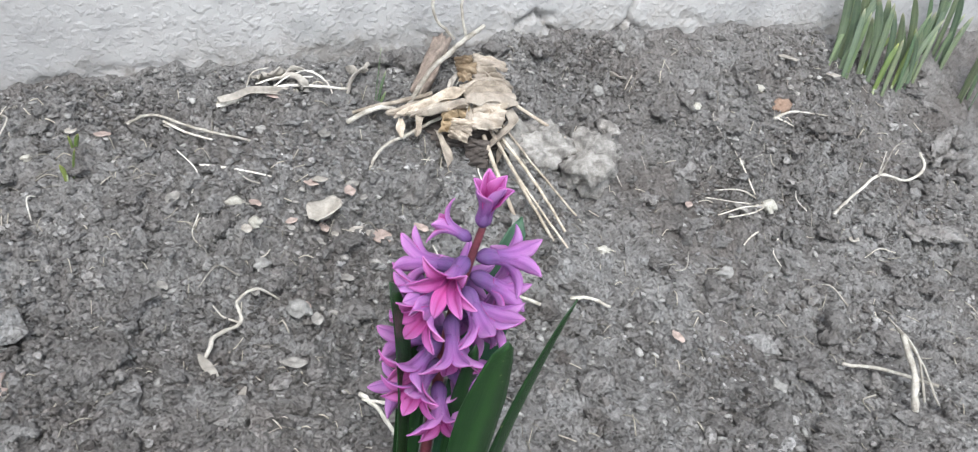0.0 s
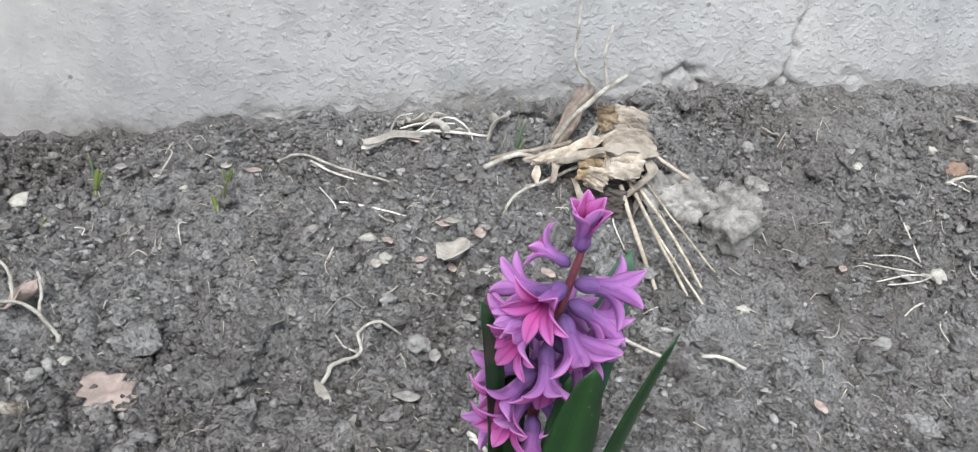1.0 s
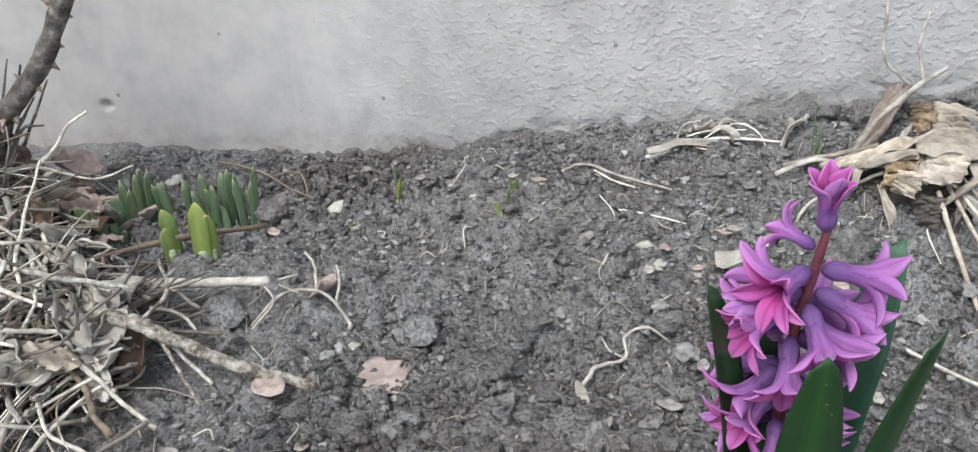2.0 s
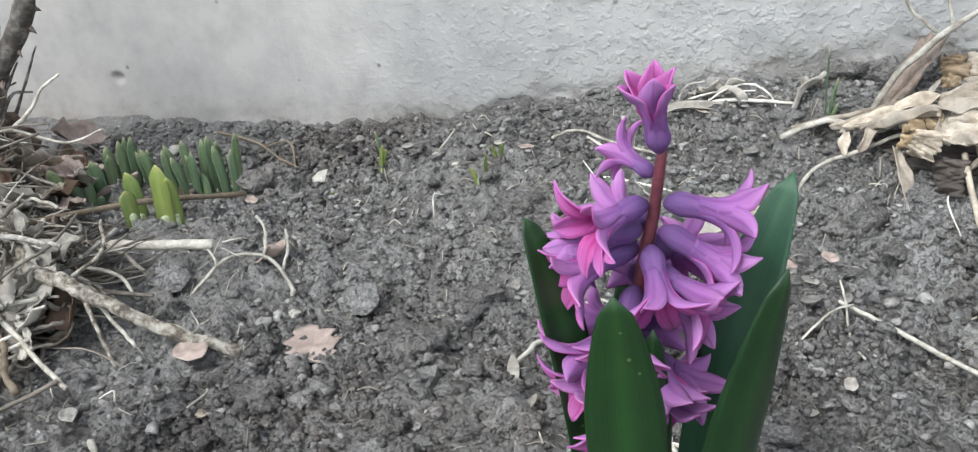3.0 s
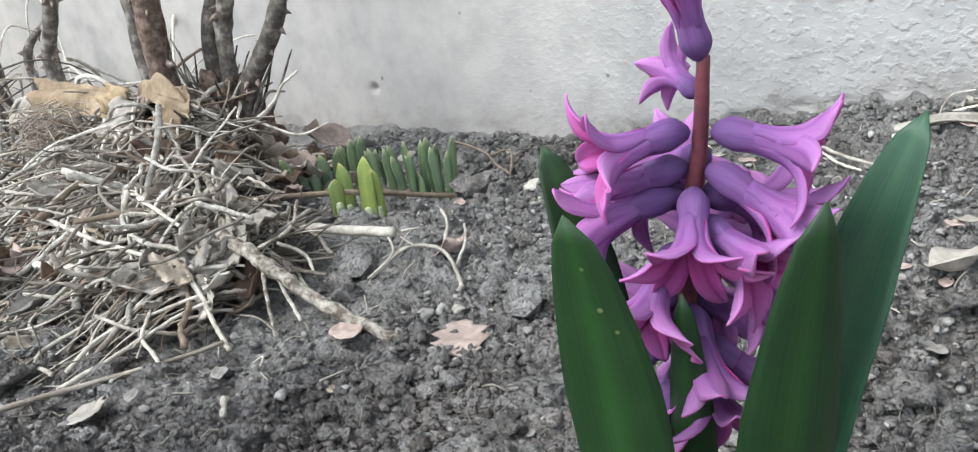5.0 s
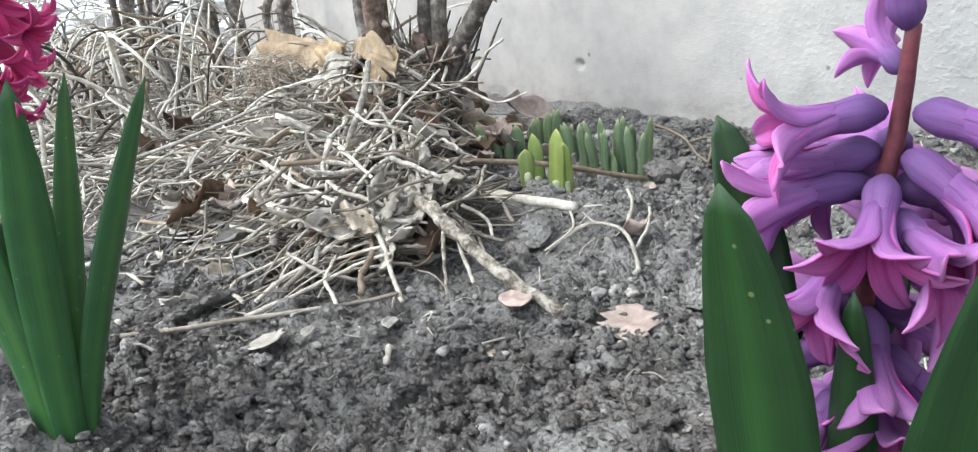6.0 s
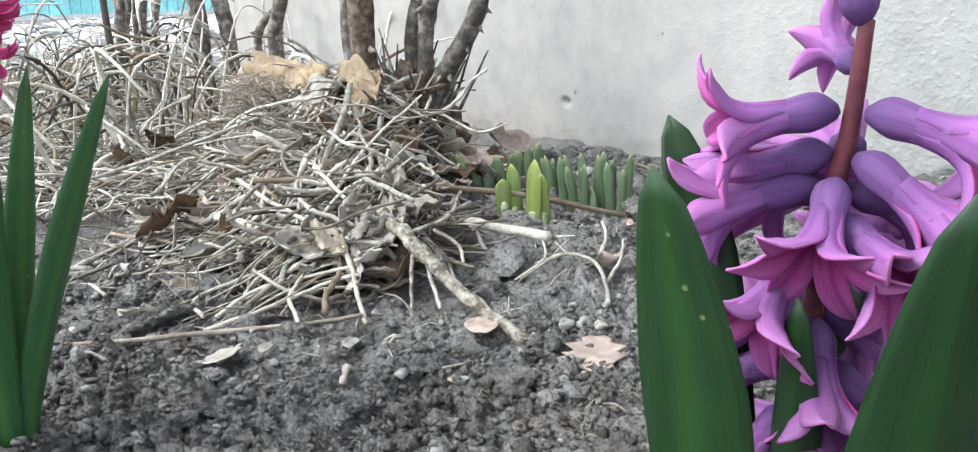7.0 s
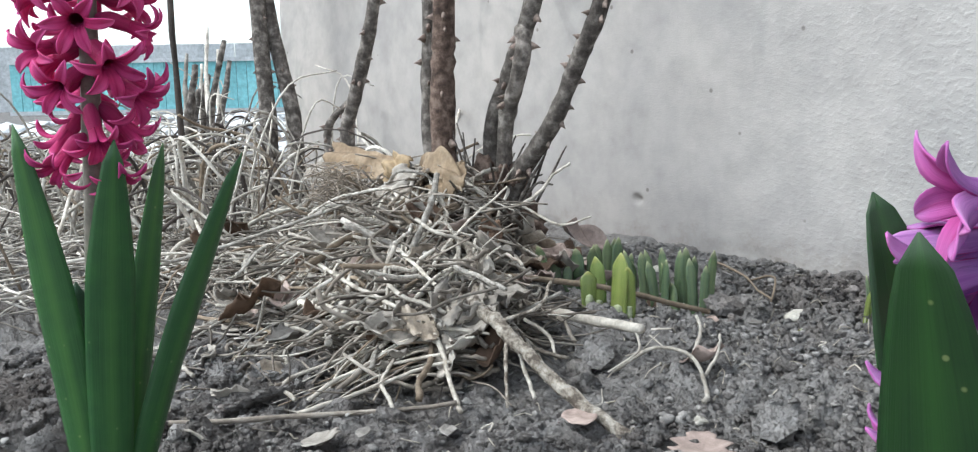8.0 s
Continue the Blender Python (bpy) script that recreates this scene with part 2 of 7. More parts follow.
PALE_TWIG = speckled("peeled_pale_twig", (0.33, 0.29, 0.24), (0.68, 0.635, 0.565), 60, 190, 0.8, 0.002, 0.3, (0.54, 0.495, 0.43), 0.15)
# bark darkened to paint the shade between the heap's twigs; also colours one cane
INNER_TWIG = speckled("weathered_shaded_twig_bark", (0.1, 0.084, 0.07), (0.46, 0.42, 0.37), 22, 160, 0.88, 0.002, 0.55, (0.22, 0.19, 0.16))
BROWN_TWIG = speckled("brown_twig_bark", (0.16, 0.12, 0.085), (0.34, 0.27, 0.2), 20, 190, 0.85, 0.0012, 0.3)
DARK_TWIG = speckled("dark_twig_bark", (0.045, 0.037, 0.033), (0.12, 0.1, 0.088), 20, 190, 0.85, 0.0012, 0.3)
BARK = speckled("old_rose_bark", (0.075, 0.064, 0.057), (0.34, 0.305, 0.275), 60, 110, 0.9, 0.006, 0.15, (0.155, 0.135, 0.12), 0.13)
RED_BARK = speckled("peeling_red_bark", (0.06, 0.04, 0.032), (0.26, 0.19, 0.155), 70, 110, 0.88, 0.006, 0.1, (0.14, 0.095, 0.075), 0.13)
THORN = speckled("thorn", (0.17, 0.12, 0.1), (0.36, 0.29, 0.25), 40, 300, 0.6, 0.0005, 0.2)
STRAW = speckled("dry_straw_leaf", (0.24, 0.195, 0.15), (0.56, 0.49, 0.41), 30, 120, 0.75, 0.0015, 0.3, (0.4, 0.335, 0.268))
TAN = speckled("tan_crumpled_leaf", (0.2, 0.165, 0.135), (0.5, 0.44, 0.375), 24, 110, 0.75, 0.0015, 0.25, (0.35, 0.297, 0.245))
HUSK = speckled("ochre_crumpled_husk", (0.13, 0.088, 0.055), (0.42, 0.345, 0.255), 20, 130, 0.75, 0.001, 0.2, (0.26, 0.19, 0.122))
OCHRE = speckled("ochre_soft_husk", (0.24, 0.17, 0.1), (0.42, 0.32, 0.2), 20, 120, 0.8, 0.001, 0.15)
GREY_LEAF = speckled("grey_dead_leaf", (0.25, 0.222, 0.192), (0.5, 0.46, 0.41), 24, 140, 0.8, 0.001, 0.22)
PINK_LEAF = speckled("pinkish_brown_dead_leaf", (0.26, 0.195, 0.17), (0.5, 0.4, 0.355), 26, 150, 0.75, 0.001, 0.12)
SCRAP = speckled("weathered_grey_scrap", (0.15, 0.137, 0.125), (0.33, 0.31, 0.285), 40, 200, 0.85, 0.001, 0.3)
LOG_BARK = speckled("mottled_peeling_bark", (0.12, 0.098, 0.08), (0.47, 0.43, 0.375), 120, 260, 0.88, 0.004, 0.1, (0.29, 0.253, 0.21), 0.1)
STICK = speckled("weathered_pale_stick", (0.3, 0.27, 0.23), (0.52, 0.485, 0.43), 50, 220, 0.85, 0.002, 0.12, (0.42, 0.385, 0.335), 0.14)
DARK_LEAF = speckled("dark_brown_dead_leaf", (0.075, 0.045, 0.03), (0.2, 0.13, 0.09), 24, 140, 0.7, 0.001, 0.3)
SHELL = speckled("white_shell", (0.34, 0.32, 0.275), (0.55, 0.52, 0.46), 60, 300, 0.4, 0.0004, 0.08)
ORANGE = speckled("rusty_pebble", (0.2, 0.13, 0.095), (0.32, 0.22, 0.165), 50, 300, 0.85, 0.001, 0.1)
BARK_PIECE = speckled("brown_bark_piece", (0.14, 0.105, 0.085), (0.4, 0.33, 0.28), 40, 200, 0.85, 0.003, 0.1, (0.27, 0.215, 0.18))
STALK = speckled("purple_brown_flower_stalk", (0.07, 0.02, 0.03), (0.17, 0.045, 0.055), 60, 260, 0.5, 0.0003, 0.1)
RED_STALK = speckled("dull_green_flower_stalk", (0.13, 0.12, 0.1), (0.25, 0.22, 0.19), 60, 260, 0.5, 0.0003, 0.1)
GREEN_LEAF = leaf_material("hyacinth_blade", (0.007, 0.027, 0.0085), (0.014, 0.046, 0.013), (0.024, 0.08, 0.017))
BLUE_LEAF = leaf_material("bluish_blade", (0.02, 0.068, 0.036), (0.045, 0.115, 0.062), (0.07, 0.15, 0.075))
SPROUT_LEAF = leaf_material("daffodil_sprout", (0.065, 0.105, 0.062), (0.16, 0.215, 0.125), (0.17, 0.22, 0.11), (0.4, 0.41, 0.24))
TULIP_LEAF = leaf_material("bulb_leaf", (0.08, 0.115, 0.075), (0.185, 0.225, 0.15), (0.2, 0.24, 0.15), (0.33, 0.32, 0.2))
YELLOW_LEAF = leaf_material("yellow_green_sprout", (0.11, 0.16, 0.04), (0.2, 0.245, 0.075), (0.23, 0.27, 0.09), (0.34, 0.33, 0.1))
PALE_STEM = speckled("pale_sprout_sheath", (0.28, 0.32, 0.19), (0.45, 0.48, 0.32), 60, 200, 0.6, 0.0003, 0.08)
PURPLE_TUBE = petal_material("violet_flower_tube", (0.085, 0.042, 0.13), (0.13, 0.066, 0.19), (0.19, 0.085, 0.24), (0.105, 0.05, 0.16))
PURPLE_PETAL = petal_material("magenta_petal", (0.2, 0.01, 0.09), (0.37, 0.055, 0.235), (0.44, 0.16, 0.385), (0.25, 0.018, 0.13))
PURPLE_OUTSIDE = petal_material("lilac_petal_outside", (0.16, 0.075, 0.22), (0.3, 0.12, 0.325), (0.42, 0.2, 0.42), (0.19, 0.066, 0.23))
RED_TUBE = petal_material("crimson_flower_tube", (0.26, 0.03, 0.11), (0.36, 0.03, 0.12), (0.4, 0.028, 0.12), (0.3, 0.02, 0.1))
RED_PETAL = petal_material("crimson_petal", (0.34, 0.016, 0.09), (0.5, 0.04, 0.17), (0.58, 0.1, 0.27), (0.38, 0.02, 0.11))
DEEP_LEAF = leaf_material("dark_blue_green_blade", (0.024, 0.085, 0.028), (0.05, 0.145, 0.045), (0.09, 0.21, 0.05))
TEAL = speckled("weathered_teal_paint", (0.2, 0.5, 0.55), (0.3, 0.62, 0.66), 2, 14, 0.7, 0.002, 0.1)
GREY_BOARD = speckled("grey_weathered_board", (0.42, 0.44, 0.46), (0.6, 0.62, 0.64), 2, 14, 0.8, 0.002, 0.12)
WHITE_PAINT = speckled("white_limewash", (0.7, 0.72, 0.74), (0.84, 0.85, 0.86), 1.5, 20, 0.8, 0.002, 0.05)

# ---------------------------------------------------------------- small tools
rng = random.Random(7)
nrng = np.random.default_rng(7)


def smooth01(a, b, x):
    u = np.clip((x - a) / (b - a), 0, 1)
    return u * u * (3 - 2 * u)


def lattice(ix, iy, k):
    h = np.sin(ix * 127.1 + iy * 311.7 + k * 74.7) * 43758.5453
    return h - np.floor(h)


def value_noise(x, y, scale, k=0):
    """Smooth noise from -1 to 1; scale is the size of a lump in metres."""
    x, y = np.asarray(x, float) / scale, np.asarray(y, float) / scale
    ix, iy = np.floor(x), np.floor(y)
    fx, fy = x - ix, y - iy
    fx, fy = fx * fx * (3 - 2 * fx), fy * fy * (3 - 2 * fy)
    a, b = lattice(ix, iy, k), lattice(ix + 1, iy, k)
    c, d = lattice(ix, iy + 1, k), lattice(ix + 1, iy + 1, k)
    return 2 * ((a + (b - a) * fx) * (1 - fy) + (c + (d - c) * fx) * fy) - 1


def crumbs(x, y, cell, k=0, share=0.7):
    """Rounded lumps of soil, one to a cell at most, from 0 to 1."""
    x, y = np.asarray(x, float) / cell, np.asarray(y, float) / cell
    ix, iy = np.floor(x), np.floor(y)
    best = np.zeros_like(x)
    for dx in (-1, 0, 1):
        for dy in (-1, 0, 1):
            jx, jy = ix + dx, iy + dy
            px, py = jx + lattice(jx, jy, k), jy + lattice(jx, jy, k + 9)
            r = 0.25 + 0.45 * lattice(jx, jy, k + 17)
            there = lattice(jx, jy, k + 31) < share
            d2 = ((x - px) ** 2 + ((y - py) * 1.15) ** 2) / (r * r)
            best = np.maximum(best, np.where(there, np.sqrt(np.maximum(0, 1 - d2)) * r * 1.4, 0))
    return best


WALL_Y = 1.05


def base_height(x, y):
    """The bed: level in front, rising to the wall, higher along its cracked end; a heap under the brushwood."""
    x, y = np.asarray(x, float), np.asarray(y, float)
    u = np.clip((y - 0.6) / 0.45, 0, 1)
    rise = 0.045 + 0.10 * smooth01(-0.35, 0.5, x) + 0.045 * smooth01(0.1, 1.0, x)
    z = -0.012 + rise * u ** 1.6 - 0.05 * smooth01(0.3, 0.62, x) * (1 - u)
    z = z + 0.014 * np.exp(-((x + 0.08) / 0.14) ** 2) * u ** 2
    z = z + 0.024 * np.exp(-((x + 0.31) / 0.16) ** 2 - ((y - 0.755) / 0.075) ** 2)
    z = z + 0.05 * np.exp(-((x + 0.64) / 0.2) ** 2 - ((y - 0.72) / 0.12) ** 2)
    return z * (1 - smooth01(2.5, 6.0, np.abs(x) + np.abs(y - 0.6)))


def soil_height(x, y):
    x, y = np.asarray(x, float), np.asarray(y, float)
    near = 1 - smooth01(1.6, 3.0, np.abs(x) + np.abs(y - 0.6))
    z = base_height(x, y)
    z = z + near * (0.006 * value_noise(x, y, 0.11, 1) + 0.004 * value_noise(x, y, 0.045, 2)
                    + 0.0022 * value_noise(x, y, 0.018, 3) + 0.0014 * value_noise(x, y, 0.008, 4))
    rough = np.clip(0.75 + 0.75 * value_noise(x, y, 0.17, 5) + 0.25 * value_noise(x, y, 0.06, 6), 0.15, 1.6)
    wx = x + 0.006 * value_noise(x, y, 0.016, 21) + 0.002 * value_noise(x, y, 0.007, 22)
    wy = y + 0.006 * value_noise(x, y, 0.016, 23) + 0.002 * value_noise(x, y, 0.007, 24)
    lumps = 0.017 * crumbs(wx, wy, 0.055, 1, 0.3) + 0.012 * crumbs(wx, wy, 0.026, 2, 0.5) + 0.011 * crumbs(wx, wy, 0.0135, 3, 0.7) + 0.009 * crumbs(wx, wy, 0.0072, 4, 0.75)
    # shallow flakes of crust with ragged steps, cut by narrow clefts
    plate = value_noise(wx, wy * 1.3, 0.05, 25) + 0.5 * value_noise(wx, wy, 0.021, 26)
    flakes = 0.0032 * (smooth01(-0.02, 0.06, plate) + smooth01(0.38, 0.46, plate)) - 0.004 * np.exp(-(value_noise(wx, wy, 0.075, 27) / 0.05) ** 2)
    z = z + near * (1 - 0.65 * smooth01(0.97, 1.04, y)) * (rough * (lumps - 0.009) + (1.5 - rough) * flakes)
    # crust of soil sticking to the foot of the wall
    z = z + near * smooth01(1.0, 1.06, y) * (0.003 - 0.013 * smooth01(-0.3, 0.35, x) + (0.004 + 0.01 * smooth01(-0.3, 0.0, x)) * (value_noise(x, y, 0.07, 8) + 0.5 * value_noise(x, y, 0.022, 9)))
    return z


def ground_z(x, y):
    return float(soil_height(x, y))


def axis(lo, hi, step, far, grow=1.16):
    mid = np.arange(lo, hi + step / 2, step)
    out, s, p = [], step, hi
    while p < far:
        s *= grow
        p += s
        out.append(p)
    left, s, p = [], step, lo
    while p > -far:
        s *= grow
        p -= s
        left.append(p)
    return np.array(left[::-1] + list(mid) + out)


def grid_faces(nx, ny, off=0):
    i = np.arange(nx - 1)[:, None] * ny + np.arange(ny - 1)[None, :] + off
    return np.stack([i, i + ny, i + ny + 1, i + 1], -1).reshape(-1, 4).tolist()


def make_mesh(name, shape, mat, smooth=True, second=None):
    """shape: vertices, faces and, if given, a (u, v) for each vertex. second: another material and the run of faces that has it."""
    v, f = shape[0], shape[1]
    me = bpy.data.meshes.new(name)
    if isinstance(f, np.ndarray):
        me.vertices.add(len(v))
        me.vertices.foreach_set("co", np.asarray(v, dtype=np.float32).ravel())
        me.loops.add(f.size)
        me.loops.foreach_set("vertex_index", f.astype(np.int32).ravel())
        me.polygons.add(len(f))
        me.polygons.foreach_set("loop_start", np.arange(0, f.size, f.shape[1], dtype=np.int32))
        me.update(calc_edges=True)
    else:
        me.from_pydata([tuple(p) for p in v], [], [tuple(q) for q in f])
    if len(shape) > 2:
        layer = me.uv_layers.new(name="UVMap")
        idx = np.empty(len(me.loops), dtype=np.int32)
        me.loops.foreach_get("vertex_index", idx)
        layer.data.foreach_set("uv", np.asarray(shape[2], dtype=np.float32)[idx].ravel())
    if smooth:
        me.polygons.foreach_set("use_smooth", [True] * len(me.polygons))
    me.materials.append(mat)
    if second is not None:
        me.materials.append(second[0])
        me.polygons.foreach_set("material_index", [1 if second[1] <= i < second[2] else 0 for i in range(len(me.polygons))])
    me.update()
    return me


def thing(name, base, label, category, group="", kind=""):
    ob = new(name)
    ob.empty_display_size = 0.02
    ob.location = base
    return tagged(ob, label, category, group, kind)


def part(name, shape, mat, parent, label="", smooth=True, base=None):
    """One mesh under a thing; its shape is given in world places, base is the thing's foot."""
    b = np.array(base if base is not None else parent.location)
    ob = new(name, make_mesh(name, (np.asarray(shape[0], float) - b, *shape[1:]), mat, smooth))
    ob.parent = parent
    return tagged(ob, label)


def single(name, shape, mat, label, category, group="", kind="", smooth=True):
    """A thing of one piece, its origin at its foot."""
    v = np.asarray(shape[0], float)
    b = np.array([v[:, 0].mean(), v[:, 1].mean(), v[:, 2].min()])
    ob = new(name, make_mesh(name, (v - b, *shape[1:]), mat, smooth))
    ob.location = b
    return tagged(ob, label, category, group, kind)


def join(shapes):
    vs, fs, n = [], [], 0
    for s in shapes:
        v = np.asarray(s[0], float)
        vs.append(v)
        fs += [tuple(i + n for i in q) for q in s[1]]
        n += len(v)
    return np.concatenate(vs), fs


def spline(points, per=5):
    p = np.asarray(points, float)
    q = np.concatenate([[2 * p[0] - p[1]], p, [2 * p[-1] - p[-2]]])
    out = []
    for i in range(1, len(q) - 2):
        for t in np.arange(per) / per:
            out.append(0.5 * (2 * q[i] + (q[i + 1] - q[i - 1]) * t + (2 * q[i - 1] - 5 * q[i] + 4 * q[i + 1] - q[i + 2]) * t * t
                              + (3 * q[i] - q[i - 1] - 3 * q[i + 1] + q[i + 2]) * t ** 3))
    return np.array(out + [p[-1]])


def tube(points, radii, sides=7, wobble=0.08, seed=0, per=5):
    """A bent round stem with closed, slightly rounded ends."""
    c = spline(points, per)
    n = len(c)
    r = np.interp(np.linspace(0, 1, n), np.linspace(0, 1, len(radii)), radii)
    g = np.random.default_rng(seed)
    r = r * (1 + wobble * g.standard_normal(n))
    if wobble > 0.055:
        c = c + g.standard_normal(c.shape) * (r * 0.16)[:, None]
    t = np.gradient(c, axis=0)
    t /= np.linalg.norm(t, axis=1)[:, None] + 1e-12
    up = np.array([0.0, 0.0, 1.0]) if abs(t[0][2]) < 0.9 else np.array([1.0, 0.0, 0.0])
    v, f = [], []
    for i in range(n):
        a = np.cross(t[i], up)
        a /= np.linalg.norm(a) + 1e-12
        up = np.cross(a, t[i])
        for k in range(sides):
            w = 2 * math.pi * k / sides
            v.append(c[i] + r[i] * (1 + wobble * 0.6 * g.standard_normal()) * (math.cos(w) * a + math.sin(w) * up))
    for i in range(n - 1):
        for k in range(sides):
            k2 = (k + 1) % sides
            f.append((i * sides + k, i * sides + k2, (i + 1) * sides + k2, (i + 1) * sides + k))
    v.append(c[0] - t[0] * r[0] * 0.35)
    v.append(c[-1] + t[-1] * r[-1] * 0.35)
    e0, e1 = len(v) - 2, len(v) - 1
    for k in range(sides):
        k2 = (k + 1) % sides
        f.append((e0, k2, k))
        f.append((e1, (n - 1) * sides + k, (n - 1) * sides + k2))
    return np.array(v), f


def thick_sheet(p, thickness, uv=None):
    """A closed sheet from a grid of points p[i][j], with a real thickness."""
    nx, ny = p.shape[:2]
    du, dv = np.gradient(p, axis=0), np.gradient(p, axis=1)
    nor = np.cross(du, dv)
    nor /= np.linalg.norm(nor, axis=2)[..., None] + 1e-12
    th = np.broadcast_to(np.asarray(thickness, float), (nx, ny))[..., None]
    top, low = (p + nor * th / 2).reshape(-1, 3), (p - nor * th / 2).reshape(-1, 3)
    n = nx * ny
    f = [tuple(q) for q in grid_faces(nx, ny)]
    f += [tuple(reversed([i + n for i in q])) for q in grid_faces(nx, ny)]
    rim = [(i, 0) for i in range(nx)] + [(nx - 1, j) for j in range(1, ny)] + [(i, ny - 1) for i in range(nx - 2, -1, -1)] + [(0, j) for j in range(ny - 2, 0, -1)]
    ids = [i * ny + j for i, j in rim]
    for a, b in zip(ids, ids[1:] + ids[:1]):
        f.append((b, a, a + n, b + n))
    if uv is None:
        u, w = np.meshgrid(np.linspace(0, 1, nx), np.linspace(0, 1, ny), indexing='ij')
        uv = np.stack([u, w], -1)
    uv = uv.reshape(-1, 2)
    return np.concatenate([top, low]), f, np.concatenate([uv, uv])


def lump(centre, size, seed, detail=2, rough=0.3, squash=(1, 1, 0.7)):
    """A knobbly stone or clod."""
    bm = bmesh.new()
    bmesh.ops.create_icosphere(bm, subdivisions=detail, radius=1.0)
    v = np.array([x.co[:] for x in bm.verts])
    f = [tuple(x.index for x in q.verts) for q in bm.faces]
    bm.free()
    g = np.random.default_rng(seed)
    k = np.ones(len(v))
    for _ in range(7):
        d = g.standard_normal(3)
        d /= np.linalg.norm(d)
        k += rough * 0.4 * g.uniform(-1, 1) * np.clip(v @ d, 0, 1) ** 2
        k += rough * 0.25 * np.sin(v @ d * g.uniform(3, 7) + g.uniform(0, 6)) * 0.5
    k += rough * (0.1 * g.standard_normal(len(v)) + 0.3 * value_noise(v[:, 0] + 0.7 * v[:, 2] + seed, v[:, 1] - 0.6 * v[:, 2], 0.45, seed % 50) + 0.24 * value_noise(v[:, 0] - 0.5 * v[:, 2] + seed, v[:, 1] + 0.8 * v[:, 2], 0.2, seed % 50) + 0.2 * value_noise(v[:, 0] + 0.6 * v[:, 2] - seed, v[:, 1] + 0.5 * v[:, 2], 0.1, seed % 50))
    a = g.uniform(0, 2 * math.pi)
    v = v * k[:, None] * np.array(squash)
    c, s = math.cos(a), math.sin(a)
    v = np.stack([v[:, 0] * c - v[:, 1] * s, v[:, 0] * s + v[:, 1] * c, v[:, 2]], 1)
    return v * size + np.asarray(centre, float), f


# ---------------------------------------------------------------- the setting
def build_ground():
    xs = axis(-0.64, 1.1, 0.0022, 70, 1.1)
    ys = axis(0.3, 1.07, 0.0022, 70, 1.12)
    x, y = np.meshgrid(xs, ys, indexing='ij')
    z = soil_height(x, y)
    v = np.stack([x, y, z], -1).reshape(-1, 3)
    ob = new("ground", make_mesh("ground", (v, np.array(grid_faces(len(xs), len(ys)))), SOIL))
    return tagged(ob, "dry grey-brown crumbly garden soil sloping up to the wall", "soil", kind="structure")


CRACKS = [[(0.603, 0.165), (0.607, 0.2), (0.6, 0.225), (0.612, 0.26), (0.606, 0.3), (0.616, 0.36), (0.61, 0.5)],
          [(0.57, 0.13), (0.585, 0.152), (0.603, 0.165), (0.622, 0.152), (0.634, 0.13)],
          [(0.425, 0.12), (0.44, 0.152), (0.46, 0.172), (0.473, 0.163), (0.484, 0.152), (0.497, 0.138), (0.505, 0.12)]]


